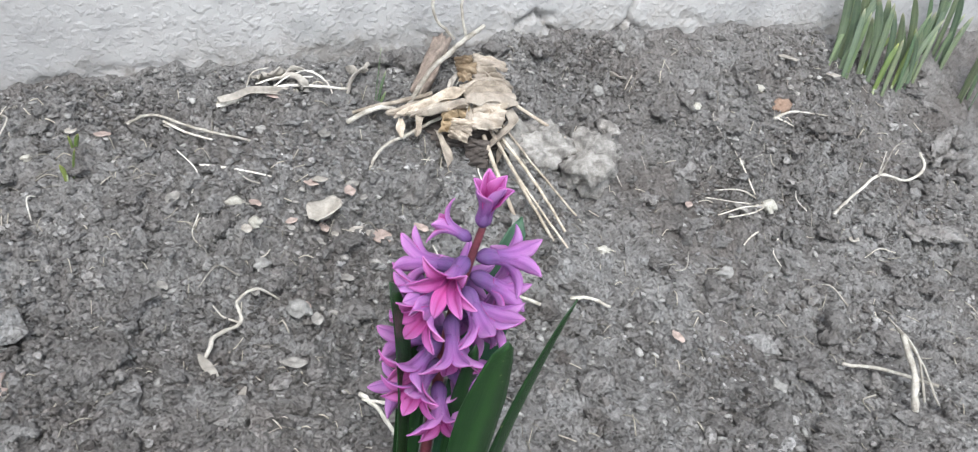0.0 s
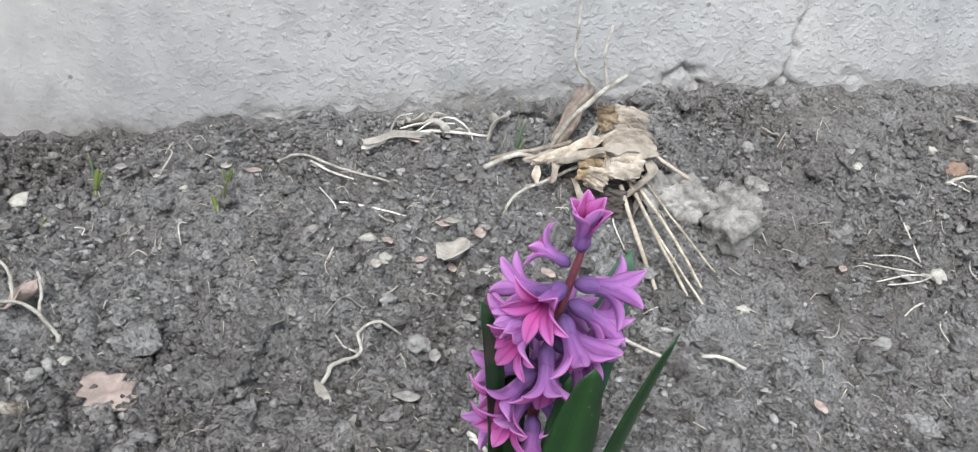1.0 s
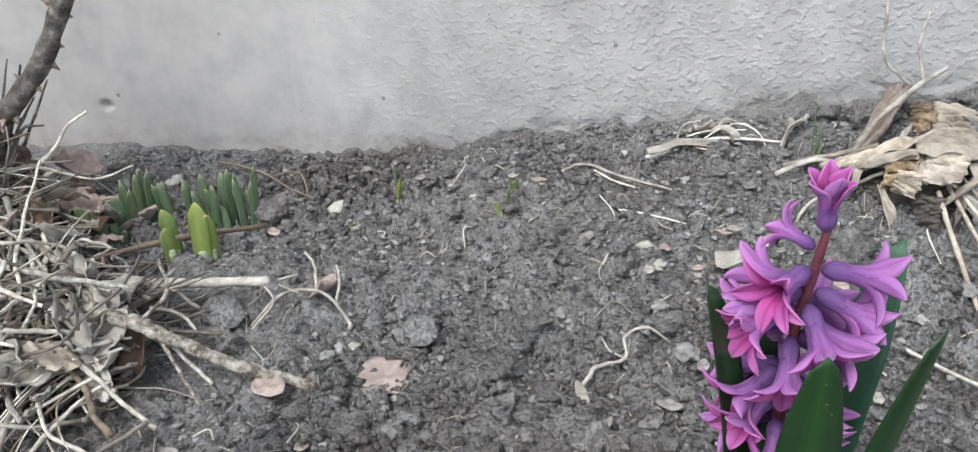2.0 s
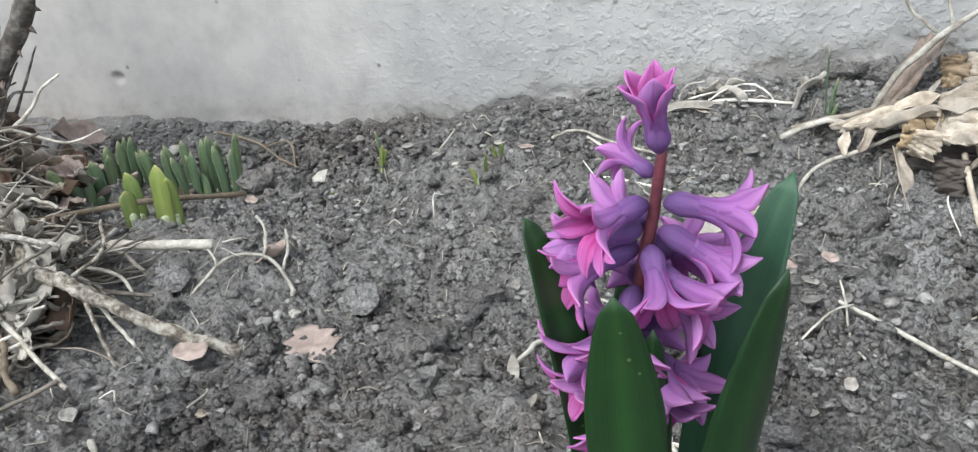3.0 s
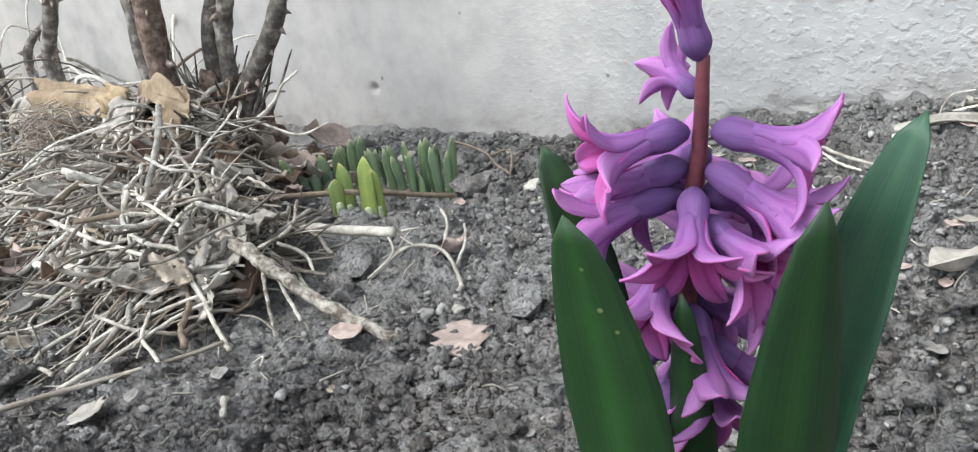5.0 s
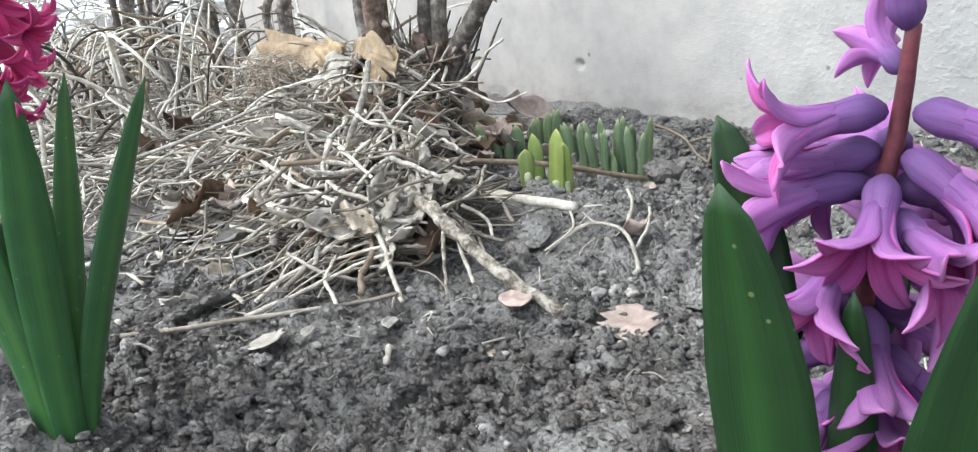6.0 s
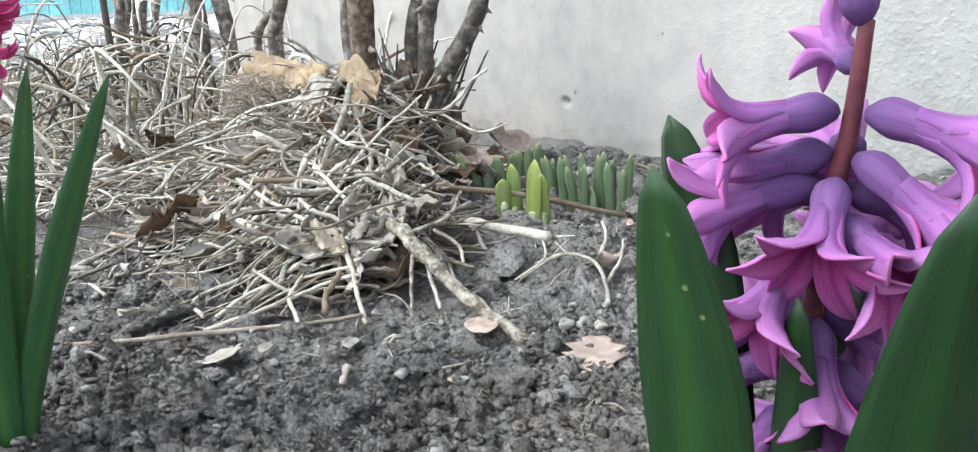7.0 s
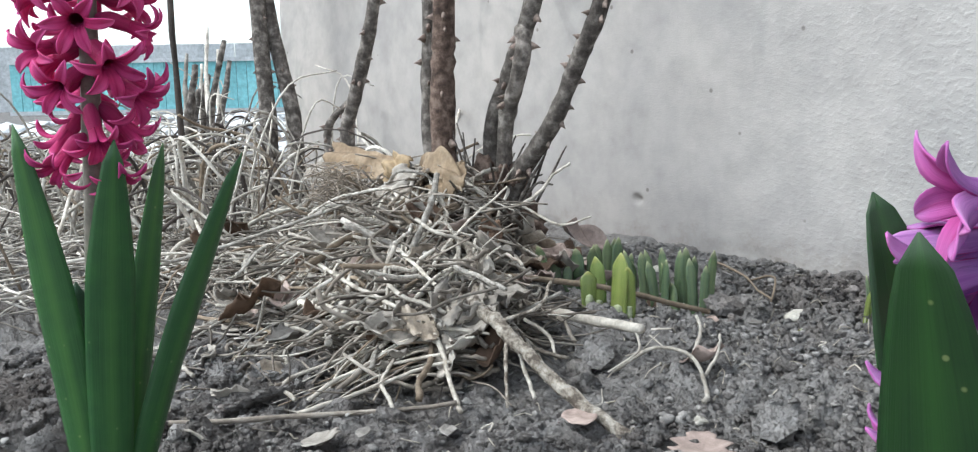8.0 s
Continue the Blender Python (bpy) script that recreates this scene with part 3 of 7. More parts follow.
def build_wall():
    xs = np.concatenate([np.linspace(-1.85, -0.81, 70), np.arange(-0.8, 1.15, 0.0036), np.linspace(1.17, 5.0, 60)])
    zs = np.concatenate([np.linspace(-0.25, -0.02, 6), np.arange(-0.01, 0.32, 0.0036), np.linspace(0.33, 2.5, 40)])
    x, z = np.meshgrid(xs, zs, indexing='ij')
    out = 0.0025 * value_noise(x, z, 0.35, 41) + 0.0006 * value_noise(x, z, 0.06, 42)
    coarse = smooth01(-0.5, 0.2, x)
    out = out + coarse * (0.0004 * value_noise(x, z, 0.03, 43) + 0.0016 * np.clip(value_noise(x, z * 1.4, 0.013, 44) - 0.25, 0, 1))
    # the coat is broken away along the foot
    foot = 0.03 + 0.095 * smooth01(-0.35, 0.5, x) + 0.035 * smooth01(0.1, 1.0, x) + 0.018
    ragged = foot + 0.012 * value_noise(x, x * 0, 0.05, 45) + 0.006 * value_noise(x, x * 0, 0.014, 46)
    band = smooth01(0.006, -0.006, z - ragged) * smooth01(-0.4, -0.1, x)
    out = out + band * (-0.002 + 0.0022 * value_noise(x, z * 1.6, 0.02, 48) + 0.002 * value_noise(x, z * 1.4, 0.009, 49))
    for line in CRACKS:
        d = np.full(x.shape, 9.0)
        for (ax, az), (bx, bz) in zip(line[:-1], line[1:]):
            wx = x + 0.004 * value_noise(x, z, 0.012, 47)
            t = np.clip(((wx - ax) * (bx - ax) + (z - az) * (bz - az)) / ((bx - ax) ** 2 + (bz - az) ** 2), 0, 1)
            d = np.minimum(d, np.hypot(wx - ax - t * (bx - ax), z - az - t * (bz - az)))
        out = out - 0.012 * np.exp(-(d / 0.0028) ** 2)
    # loose flake beside the crack, and two old dabs of mortar
    flake = smooth01(0.03, 0.026, np.hypot((x - 0.462) * 0.9, (z - 0.137) * 1.2))
    out = out + 0.003 * flake
    hole = np.exp(-(((x - 0.478) / 0.016) ** 2 + ((z - 0.165) / 0.007) ** 2) ** 2)
    out = out - 0.006 * hole
    pit = np.exp(-(((x + 0.639) / 0.008) ** 2 + ((z - 0.094) / 0.006) ** 2) ** 2)
    out = out - 0.007 * pit
    v = np.stack([x, WALL_Y - out, z], -1).reshape(-1, 3)
    nx, nz = len(xs), len(zs)
    f = [tuple(reversed(q)) for q in grid_faces(nx, nz)]
    n = len(v)
    back = v.copy()
    back[:, 1] = WALL_Y + 0.35
    rim = [(i, 0) for i in range(nx)] + [(nx - 1, j) for j in range(1, nz)] + [(i, nz - 1) for i in range(nx - 2, -1, -1)] + [(0, j) for j in range(nz - 2, 0, -1)]
    ids = [i * nz + j for i, j in rim]
    for a, b in zip(ids, ids[1:] + ids[:1]):
        f.append((a, b, b + n, a + n))
    f.append(tuple(i + n for i in ids))
    ob = new("wall_north", make_mesh("wall_north", (np.concatenate([v, back]), f), PLASTER))
    tagged(ob, "grey cement-plastered house wall, cracked and flaking near the soil", "wall", kind="structure")


ground = build_ground()
build_wall()


# ---------------------------------------------------------------- hyacinths
def blade(base, tip, width, bow=0.3, face=None, fold=0.28, twist=0.0, thick=0.0022, n=22, m=9, sharp=1.0, strap=False):
    """A strap leaf from base to tip. bow: how long it stays upright; face: the way its inner side looks."""
    a, c = np.array(base, float), np.array(tip, float)
    lean = c - a
    lean[2] = 0
    if face is None:
        face = -lean / (np.linalg.norm(lean) + 1e-9)
    face = np.array(face, float)
    b = a + np.array([0, 0, 1.0]) * (c[2] - a[2]) * (0.35 + bow) + lean * 0.12
    t = np.linspace(0, 1, n)
    mid = ((1 - t) ** 2)[:, None] * a + (2 * t * (1 - t))[:, None] * b + (t ** 2)[:, None] * c
    tan = np.gradient(mid, axis=0)
    tan /= np.linalg.norm(tan, axis=1)[:, None]
    prof = (0.62 + 0.38 * np.sin(np.clip(t / 0.62, 0, 1) * math.pi / 2)) * np.clip((1 - t) / (0.3 * sharp), 0, 1) ** 0.5
    if strap:
        prof = (0.85 + 0.15 * t) * np.clip((1 - t) / 0.24, 0, 1) ** 0.7
    prof = np.maximum(prof, 0.02)
    w = np.linspace(-1, 1, m)
    p = np.zeros((n, m, 3))
    for i in range(n):
        side = np.cross(tan[i], face)
        side /= np.linalg.norm(side) + 1e-9
        ang = twist * t[i]
        nor = np.cross(side, tan[i])
        s2 = math.cos(ang) * side + math.sin(ang) * nor
        n2 = np.cross(s2, tan[i])
        half = width / 2 * prof[i]
        k = fold * (1.2 - 0.5 * t[i]) + 0.5 * max(0, t[i] - 0.86)
        p[i] = mid[i] + np.outer(w, s2) * half - np.outer(w ** 2 - 0.3, n2) * half * k * -1
    th = thick * np.outer(np.clip(1.1 - 0.6 * t, 0.4, 1.1), 1 - 0.65 * w ** 2)
    return thick_sheet(p, th)


def floret_tube(length, bulge, droop):
    """The swollen tube of one floret, along +x, opening towards its mouth."""
    n, k = 9, 12
    v, f, uv = [], [], []
    for i in range(n):
        s = i / (n - 1)
        r = bulge * (0.45 + 0.65 * math.sin(min(1, s * 2.2) * math.pi / 2) - 0.18 * smooth01(0.4, 1.0, s))
        for j in range(k):
            a = 2 * math.pi * j / k
            rr = r * (1 + 0.05 * math.cos(6 * a) * s)
            v.append((length * s, rr * math.cos(a), rr * math.sin(a) - droop * s * s * length))
            uv.append((s, (j * 6 / k) % 1.0))
    for i in range(n - 1):
        for j in range(k):
            j2 = (j + 1) % k
            f.append((i * k + j, i * k + j2, (i + 1) * k + j2, (i + 1) * k + j))
    v.append((-0.001, 0, 0))
    uv.append((0, 0))
    for j in range(k):
        f.append((len(v) - 1, (j + 1) % k, j))
    # inner wall and rim, so that the throat is a real hollow
    off = len(v)
    for i in range(n - 1, 2, -1):
        for j in range(k):
            x, y, z = v[i * k + j]
            cz = -droop * (i / (n - 1)) ** 2 * length
            v.append((x - 0.0003, y * 0.86, cz + (z - cz) * 0.86))
            uv.append((0.05, 0.5))
    rows = n - 3
    for j in range(k):
        j2 = (j + 1) % k
        f.append(((n - 1) * k + j, (n - 1) * k + j2, off + j2, off + j))
        for i in range(rows - 1):
            f.append((off + i * k + j, off + i * k + j2, off + (i + 1) * k + j2, off + (i + 1) * k + j))
    f.append(tuple(off + (rows - 1) * k + j for j in range(k)))
    return np.array(v), f, np.array(uv)


def petal(length, width, root, radius, open0, open1, cup, skew=0.0, wave=0.0):
    """One lobe in the x-z plane. Its root lies on the tube of that radius for root metres, then it opens and bends back to open1 degrees."""
    n, m = 13, 7
    s = np.linspace(0, 1, n)
    whole = root + length
    r0 = root / whole
    t = np.clip((s - r0) / (1 - r0), 0, 1)
    ang = np.radians(np.where(s < r0, 5 + (open0 * 0.5 - 5) * (s / r0) ** 2, open0 * 0.5 + (open1 - open0 * 0.5) * t ** 0.8))
    d = np.stack([np.cos(ang), np.zeros(n), np.sin(ang)], 1) * whole / (n - 1)
    mid = np.concatenate([[np.zeros(3)], np.cumsum(d[:-1], axis=0)])
    nor = np.stack([-np.sin(ang), np.zeros(n), np.cos(ang)], 1)
    half = np.where(t > 0, width / 2 * (0.78 + 0.26 * np.sin(t * math.pi * 0.9)) * np.clip((1 - t) / 0.5, 0.0, 1) ** 0.62, 0)
    half = np.where(s < r0, radius * 0.6 + (width / 2 * 0.78 - radius * 0.6) * (s / r0) ** 2, half)
    half = np.maximum(half, width * 0.03)
    w = np.linspace(-1, 1, m)
    y = half[:, None] * w[None, :]
    hug = radius - np.sqrt(np.maximum(radius ** 2 - np.minimum(np.abs(y), radius * 0.9) ** 2, 0))
    fade = np.clip(1 - t * 1.6, 0, 1)[:, None]
    drop = hug * fade + (cup * half[:, None] * np.abs(w[None, :]) ** 1.5 + wave * half[:, None] * np.sin(7 * t[:, None] + 2.2 * w[None, :])) * (1 - fade)
    y = y + (skew * length * t ** 2)[:, None]
    p = mid[:, None, :] + y[..., None] * np.array([0, 1, 0]) - drop[..., None] * nor[:, None, :]
    return thick_sheet(p, 0.0007)


def hyacinth(name, stem_points, stem_r, florets, leaves, mats, label, size=1.0, seed=1, spread=100, lobe_w=0.008, lobe_l=0.0185, reach=1.0):
    g = random.Random(seed)
    foot = np.array(stem_points[0])
    h = thing(name, tuple(foot), label, "flower", "flowering hyacinths")
    part("stalk", tube(stem_points, stem_r, 9, 0.02, seed, 6), mats["stalk"], h)
    axis_c = spline(stem_points, 6)
    tubes = [make_mesh("floret", floret_tube(0.0118 * size * q * reach, 0.004 * size, dr), mats["tube"]) for q, dr in ((0.95, 0.1), (1.05, 0.2), (1.15, 0.28))]
    drops = (0.1, 0.2, 0.28)
    lens = [0.0118 * size * q * reach for q in (0.95, 1.05, 1.15)]
    outer = (mats["outside"], 0, 72)
    rt, rad = 0.0065 * size, 0.00352 * size
    lobes = [make_mesh("petal", petal(lobe_l * size * q, lobe_w * size * w, rt, rad, a0, a1, c, sk, wv), mats["petal"], second=outer)
             for q, w, a0, a1, c, sk, wv in ((1.0, 1.0, 30, spread + 10, 0.5, 0.1, 0.12), (0.92, 1.1, 40, spread - 14, 0.3, -0.12, 0.16), (1.1, 0.9, 24, spread + 34, 0.45, 0.0, 0.1), (1.0, 1.0, 44, spread, 0.6, 0.15, 0.2),
                                             (1.04, 0.95, 34, spread + 22, 0.4, -0.16, 0.14), (0.88, 1.05, 28, spread - 24, 0.7, 0.08, 0.2), (1.0, 1.08, 36, spread + 4, 0.35, -0.06, 0.24))]
    tight = [make_mesh("petal", petal(lobe_l * size * q, lobe_w * size * 1.05, rt, rad, 4, a1, 0.5), mats["petal"], second=outer) for q, a1 in ((1.0, 16), (0.95, 40))]
    half_open = [make_mesh("petal", petal(0.0175 * size * q, lobe_w * size * 1.2, rt, rad, 20, a1, 0.4, sk, 0.2), mats["petal"], second=outer) for q, a1, sk in ((0.9, 34, 0.1), (1.05, 8, -0.1))]
    for row in florets:
        z, az, pitch = row[:3]
        shut = len(row) > 3 and row[3]
        i = int(np.argmin(np.abs(axis_c[:, 2] - z)))
        at = Vector(axis_c[i])
        k = g.randrange(3)
        m = Matrix.Translation(at - Vector(tuple(foot))) @ pose(0, 0, 0, 0, 0, az) @ pose(0, 0, 0, 0, -pitch, 0) @ pose(0.004, 0, 0, g.uniform(0, 60), 0, 0) @ Matrix.Scale(row[4] if len(row) > 4 else 1.0, 4)
        ob = new("floret", tubes[k])
        ob.parent = h
        ob.matrix_local = m
        for q in range(6):
            lobe = new("petal", (half_open if shut == 2 else tight if shut else lobes)[g.randrange(2 if shut else 7)])
            lobe.parent = ob
            turn = 60 * q + g.uniform(-7, 7)
            back_off = lens[k] - 0.0028 * size
            sag = drops[k] * (back_off / lens[k]) ** 2 * lens[k]
            lobe.matrix_local = (Matrix.Translation((back_off, 0, -sag)) @ pose(0, 0, 0, 0, math.degrees(math.atan(2 * drops[k] * back_off / lens[k])), 0)
                                 @ pose(0, 0, 0, turn, 0, 0) @ Matrix.Translation((0, 0, rad * (0.9 if q % 2 else 0.95))) @ pose(0, 0, 0, 0, g.uniform(-2, 1), g.uniform(-3, 3)))
    for shape, mat in leaves:
        part("leaf", shape, mat, h)
    return h


P_FOOT = (0.126, 0.432, -0.02)
P_STEM = [P_FOOT, (0.126, 0.434, 0.08), (0.128, 0.437, 0.17), (0.134, 0.438, 0.21), (0.138, 0.436, 0.24)]
P_FLORETS = [
    (0.234, 240, 78, 2, 0.95), (0.227, 138, 22, False, 0.68), (0.213, 218, 4), (0.207, 192, -8, 2), (0.214, 6, 0), (0.206, 115, 0),
    (0.196, 198, 0), (0.2, -72, -34), (0.203, -6, -16), (0.194, 160, -6), (0.195, 62, -8),
    (0.189, -24, -18), (0.175, 250, -30), (0.178, 100, -12), (0.176, 20, -34),
    (0.162, -50, -34), (0.164, 200, -16), (0.158, 140, -16), (0.156, 78, -20),
    (0.142, 210, -14), (0.142, -40, -40), (0.138, 20, -30), (0.134, 255, -24), (0.132, 130, -24)]
P_LEAVES = [
    (blade((0.132, 0.394, -0.02), (0.1295, 0.365, 0.2115), 0.0315, 0.25, fold=0.16, face=(-0.15, 1, 0)), GREEN_LEAF),
    (blade((0.11, 0.43, -0.02), (0.082, 0.425, 0.212), 0.022, 0.4, fold=0.2, face=(0.8, -0.6, 0)), GREEN_LEAF),
    (blade((0.158, 0.415, -0.02), (0.187, 0.397, 0.21), 0.03, 0.1, fold=0.25, face=(-0.66, 0.75, 0)), GREEN_LEAF),
    (blade((0.15, 0.45, -0.02), (0.19, 0.487, 0.212), 0.03, 0.25, fold=0.2, face=(-0.3, -0.9, 0)), BLUE_LEAF),
    (blade((0.136, 0.417, -0.02), (0.137, 0.414, 0.17), 0.016, 0.3, fold=0.4, face=(0.0, 1, 0)), GREEN_LEAF),
    (blade((0.118, 0.445, -0.02), (0.12, 0.475, 0.185), 0.02, 0.2, fold=0.3), GREEN_LEAF)]
hyacinth("purple_hyacinth", P_STEM, [0.004, 0.0037, 0.0031, 0.0026, 0.0021], P_FLORETS, P_LEAVES,
         dict(stalk=STALK, tube=PURPLE_TUBE, petal=PURPLE_PETAL, outside=PURPLE_OUTSIDE),
         "magenta-violet hyacinth in full bloom with broad green leaves", 1.24, 3, 76)

R_FOOT = (-0.305, 0.276, -0.015)
R_STEM = [R_FOOT, (-0.302, 0.277, 0.1), (-0.296, 0.281, 0.21), (-0.292, 0.284, 0.3), (-0.29, 0.286, 0.345)]
R_FLORETS = []
for i in range(34):
    R_FLORETS.append((0.226 + 0.0036 * i, i * 137.5 + 15, -34 + 1.9 * i + rng.uniform(-12, 12), i > 31, rng.uniform(0.9, 1.1)))
R_LEAVES = [
    (blade((-0.298, 0.268, -0.015), (-0.29, 0.242, 0.232), 0.023, 0.0, fold=0.22, face=(-0.8, 0.6, 0)), DEEP_LEAF),
    (blade((-0.292, 0.276, -0.015), (-0.262, 0.285, 0.223), 0.026, 0.1, fold=0.22, face=(-1, 0.1, 0)), DEEP_LEAF),
    (blade((-0.314, 0.27, -0.015), (-0.315, 0.27, 0.14), 0.024, 0.1, fold=0.3, face=(-1, 0.0, 0)), BLUE_LEAF),
    (blade((-0.31, 0.289, -0.015), (-0.32, 0.326, 0.217), 0.019, 0.0, fold=0.25, face=(-0.95, -0.3, 0)), DEEP_LEAF),
    (blade((-0.296, 0.286, -0.015), (-0.285, 0.362, 0.211), 0.021, -0.05, fold=0.35, face=(-0.9, -0.4, 0)), DEEP_LEAF),
    (blade((-0.318, 0.284, -0.015), (-0.33, 0.303, 0.17), 0.012, 0.0, fold=0.4, face=(-0.95, -0.2, 0)), BLUE_LEAF)]
hyacinth("red_hyacinth", R_STEM, [0.0065, 0.006, 0.0055, 0.005, 0.003], R_FLORETS, R_LEAVES,
         dict(stalk=RED_STALK, tube=RED_TUBE, petal=RED_PETAL, outside=RED_PETAL),
         "crimson hyacinth with a dense flower spike and upright leaves", 1.12, 5, 138, 0.0056, 0.0158, 1.5)


# ---------------------------------------------------------------- young shoots
def shoot(at, height, width, mat, lean=(0, 0), seed=0, face=None):
    g = random.Random(seed)
    a = g.uniform(0, 6.28)
    x, y = at
    z = ground_z(x, y) - 0.006
    return blade((x, y, z), (x + lean[0], y + lean[1], z + height + 0.006), width, 0.25, face or (-0.7 + 0.5 * math.cos(a), 0.7 + 0.5 * math.sin(a), 0), 0.1, g.uniform(-0.5, 0.5), 0.0013, 18, 7, 1.0, height < 0.07)


def shoot_clump(name, spots, label, category="young shoots", face=None):
    xs = [s[0] for s in spots]
    ys = [s[1] for s in spots]
    cx, cy = sum(xs) / len(xs), sum(ys) / len(ys)
    c = thing(name, (cx, cy, ground_z(cx, cy)), label, category)
    for i, (x, y, h, w, mat, lx, ly) in enumerate(spots):
        part("shoot", shoot((x, y), h * 1.12, w * (1.0 if mat is SPROUT_LEAF else 1.2), mat, (lx, ly), 31 * i + 5, face), mat, c)
        if mat is YELLOW_LEAF:
            z = ground_z(x, y)
            part("sheath", tube([(x, y, z - 0.005), (x, y, z + 0.002), (x, y, z + 0.007)], [w * 0.26, w * 0.3, w * 0.24], 8, 0.05, i), PALE_STEM, c)
    return c


left_spots = []
for (x, y, h, w, mat) in [(-0.403, 0.746, 0.03, 0.012, YELLOW_LEAF), (-0.41, 0.766, 0.05, 0.012, YELLOW_LEAF), (-0.38, 0.763, 0.058, 0.0145, YELLOW_LEAF), (-0.372, 0.77, 0.046, 0.01, YELLOW_LEAF),
                          (-0.507, 0.776, 0.034, 0.013, SPROUT_LEAF), (-0.498, 0.786, 0.034, 0.013, SPROUT_LEAF), (-0.494, 0.814, 0.046, 0.016, SPROUT_LEAF), (-0.49, 0.8, 0.017, 0.011, SPROUT_LEAF),
                          (-0.512, 0.856, 0.054, 0.012, SPROUT_LEAF), (-0.5, 0.862, 0.058, 0.012, SPROUT_LEAF), (-0.489, 0.864, 0.056, 0.013, SPROUT_LEAF), (-0.478, 0.872, 0.048, 0.01, SPROUT_LEAF),
                          (-0.468, 0.866, 0.052, 0.011, SPROUT_LEAF), (-0.436, 0.857, 0.05, 0.012, SPROUT_LEAF), (-0.425, 0.862, 0.044, 0.012, SPROUT_LEAF), (-0.415, 0.865, 0.044, 0.011, SPROUT_LEAF),
                          (-0.41, 0.88, 0.058, 0.011, SPROUT_LEAF), (-0.401, 0.884, 0.062, 0.012, SPROUT_LEAF), (-0.404, 0.868, 0.027, 0.011, SPROUT_LEAF), (-0.388, 0.88, 0.052, 0.012, SPROUT_LEAF), (-0.378, 0.884, 0.05, 0.01, SPROUT_LEAF)]:
    if mat is SPROUT_LEAF and h > 0.03:
        left_spots.append((x + rng.uniform(-0.006, 0.008), y + rng.uniform(0.008, 0.018), h * rng.uniform(0.75, 1.1), w * 0.85, mat, rng.uniform(-0.012, 0.006), rng.uniform(-0.006, 0.006)))
    if mat is YELLOW_LEAF:
        h, w = h * 0.86, w * 1.2
    left_spots.append((x, y, h * 1.05, w, mat, -0.004 + rng.uniform(-0.006, 0.006), rng.uniform(-0.006, 0.006)))
shoot_clump("daffodil_shoots", left_spots, "row of short grey-green and yellow daffodil shoots by the brushwood")

right_spots = []
for (x, y, h, w) in [(0.935, 1.0, 0.13, 0.017), (0.952, 1.008, 0.135, 0.018), (0.965, 1.0, 0.12, 0.016), (0.945, 0.99, 0.11, 0.015), (0.985, 0.975, 0.115, 0.016),
                     (1.0, 0.985, 0.12, 0.015), (1.012, 0.972, 0.1, 0.012), (1.03, 0.975, 0.11, 0.013), (1.045, 0.972, 0.09, 0.01), (1.06, 0.985, 0.12, 0.014),
                     (1.075, 0.975, 0.08, 0.01), (1.125, 1.01, 0.12, 0.016), (1.14, 1.02, 0.13, 0.014), (1.155, 1.0, 0.11, 0.013)]:
    right_spots.append((x + rng.uniform(-0.012, 0.012), y - rng.uniform(0.004, 0.02), h * rng.uniform(0.6, 0.95), w * 0.5, TULIP_LEAF, rng.uniform(-0.03, 0.03), rng.uniform(-0.01, 0.01)))
    right_spots.append((x + rng.uniform(-0.02, 0.02), y - rng.uniform(0.0, 0.02), h * rng.uniform(0.4, 0.9), w * 0.4, SPROUT_LEAF if rng.random() < 0.5 else YELLOW_LEAF, rng.uniform(-0.02, 0.045), rng.uniform(-0.01, 0.01)))
    right_spots.append((x, y, h * rng.uniform(0.85, 1.08), w * 0.62, TULIP_LEAF, rng.uniform(-0.042, -0.016), rng.uniform(-0.01, 0.01)))
shoot_clump("tulip_leaves", right_spots, "clump of upright green bulb leaves at the wall foot", "bulb leaves", (-0.7, -0.7, 0))
shoot_clump("tulip_leaves", [(1.14, 0.93, 0.1, 0.018, TULIP_LEAF, 0.03, 0.01), (1.155, 0.92, 0.11, 0.02, SPROUT_LEAF, 0.035, 0.0), (1.17, 0.94, 0.1, 0.016, SPROUT_LEAF, 0.02, 0.02)],
            "small clump of spreading bulb leaves with pale bases")
for (x, y, hs) in [(-0.221, 0.929, (0.035, 0.028, 0.02)), (-0.092, 0.883, (0.028, 0.018)), (-0.09, 0.93, (0.022, 0.014)), (0.232, 0.955, (0.07, 0.05, 0.03)), (-0.262, 0.892, (0.008, 0.006))]:
    shoot_clump("grass_sprout", [(x + rng.uniform(-0.006, 0.006), y + rng.uniform(-0.006, 0.006), h, 0.004, YELLOW_LEAF if h < 0.03 else SPROUT_LEAF, rng.uniform(-0.008, 0.008), rng.uniform(-0.004, 0.004)) for h in hs],
                "thin yellow-green sprout coming out of bare soil", "sprout")


# ---------------------------------------------------------------- twigs, sticks and leaves on the soil
def on_soil(points, lift=0.0055):
    """Lays a line of (x, y) or (x, y, extra height) on the soil."""
    return [(p[0], p[1], ground_z(p[0], p[1]) + 0.0018 + lift + (p[2] if len(p) > 2 else 0)) for p in points]


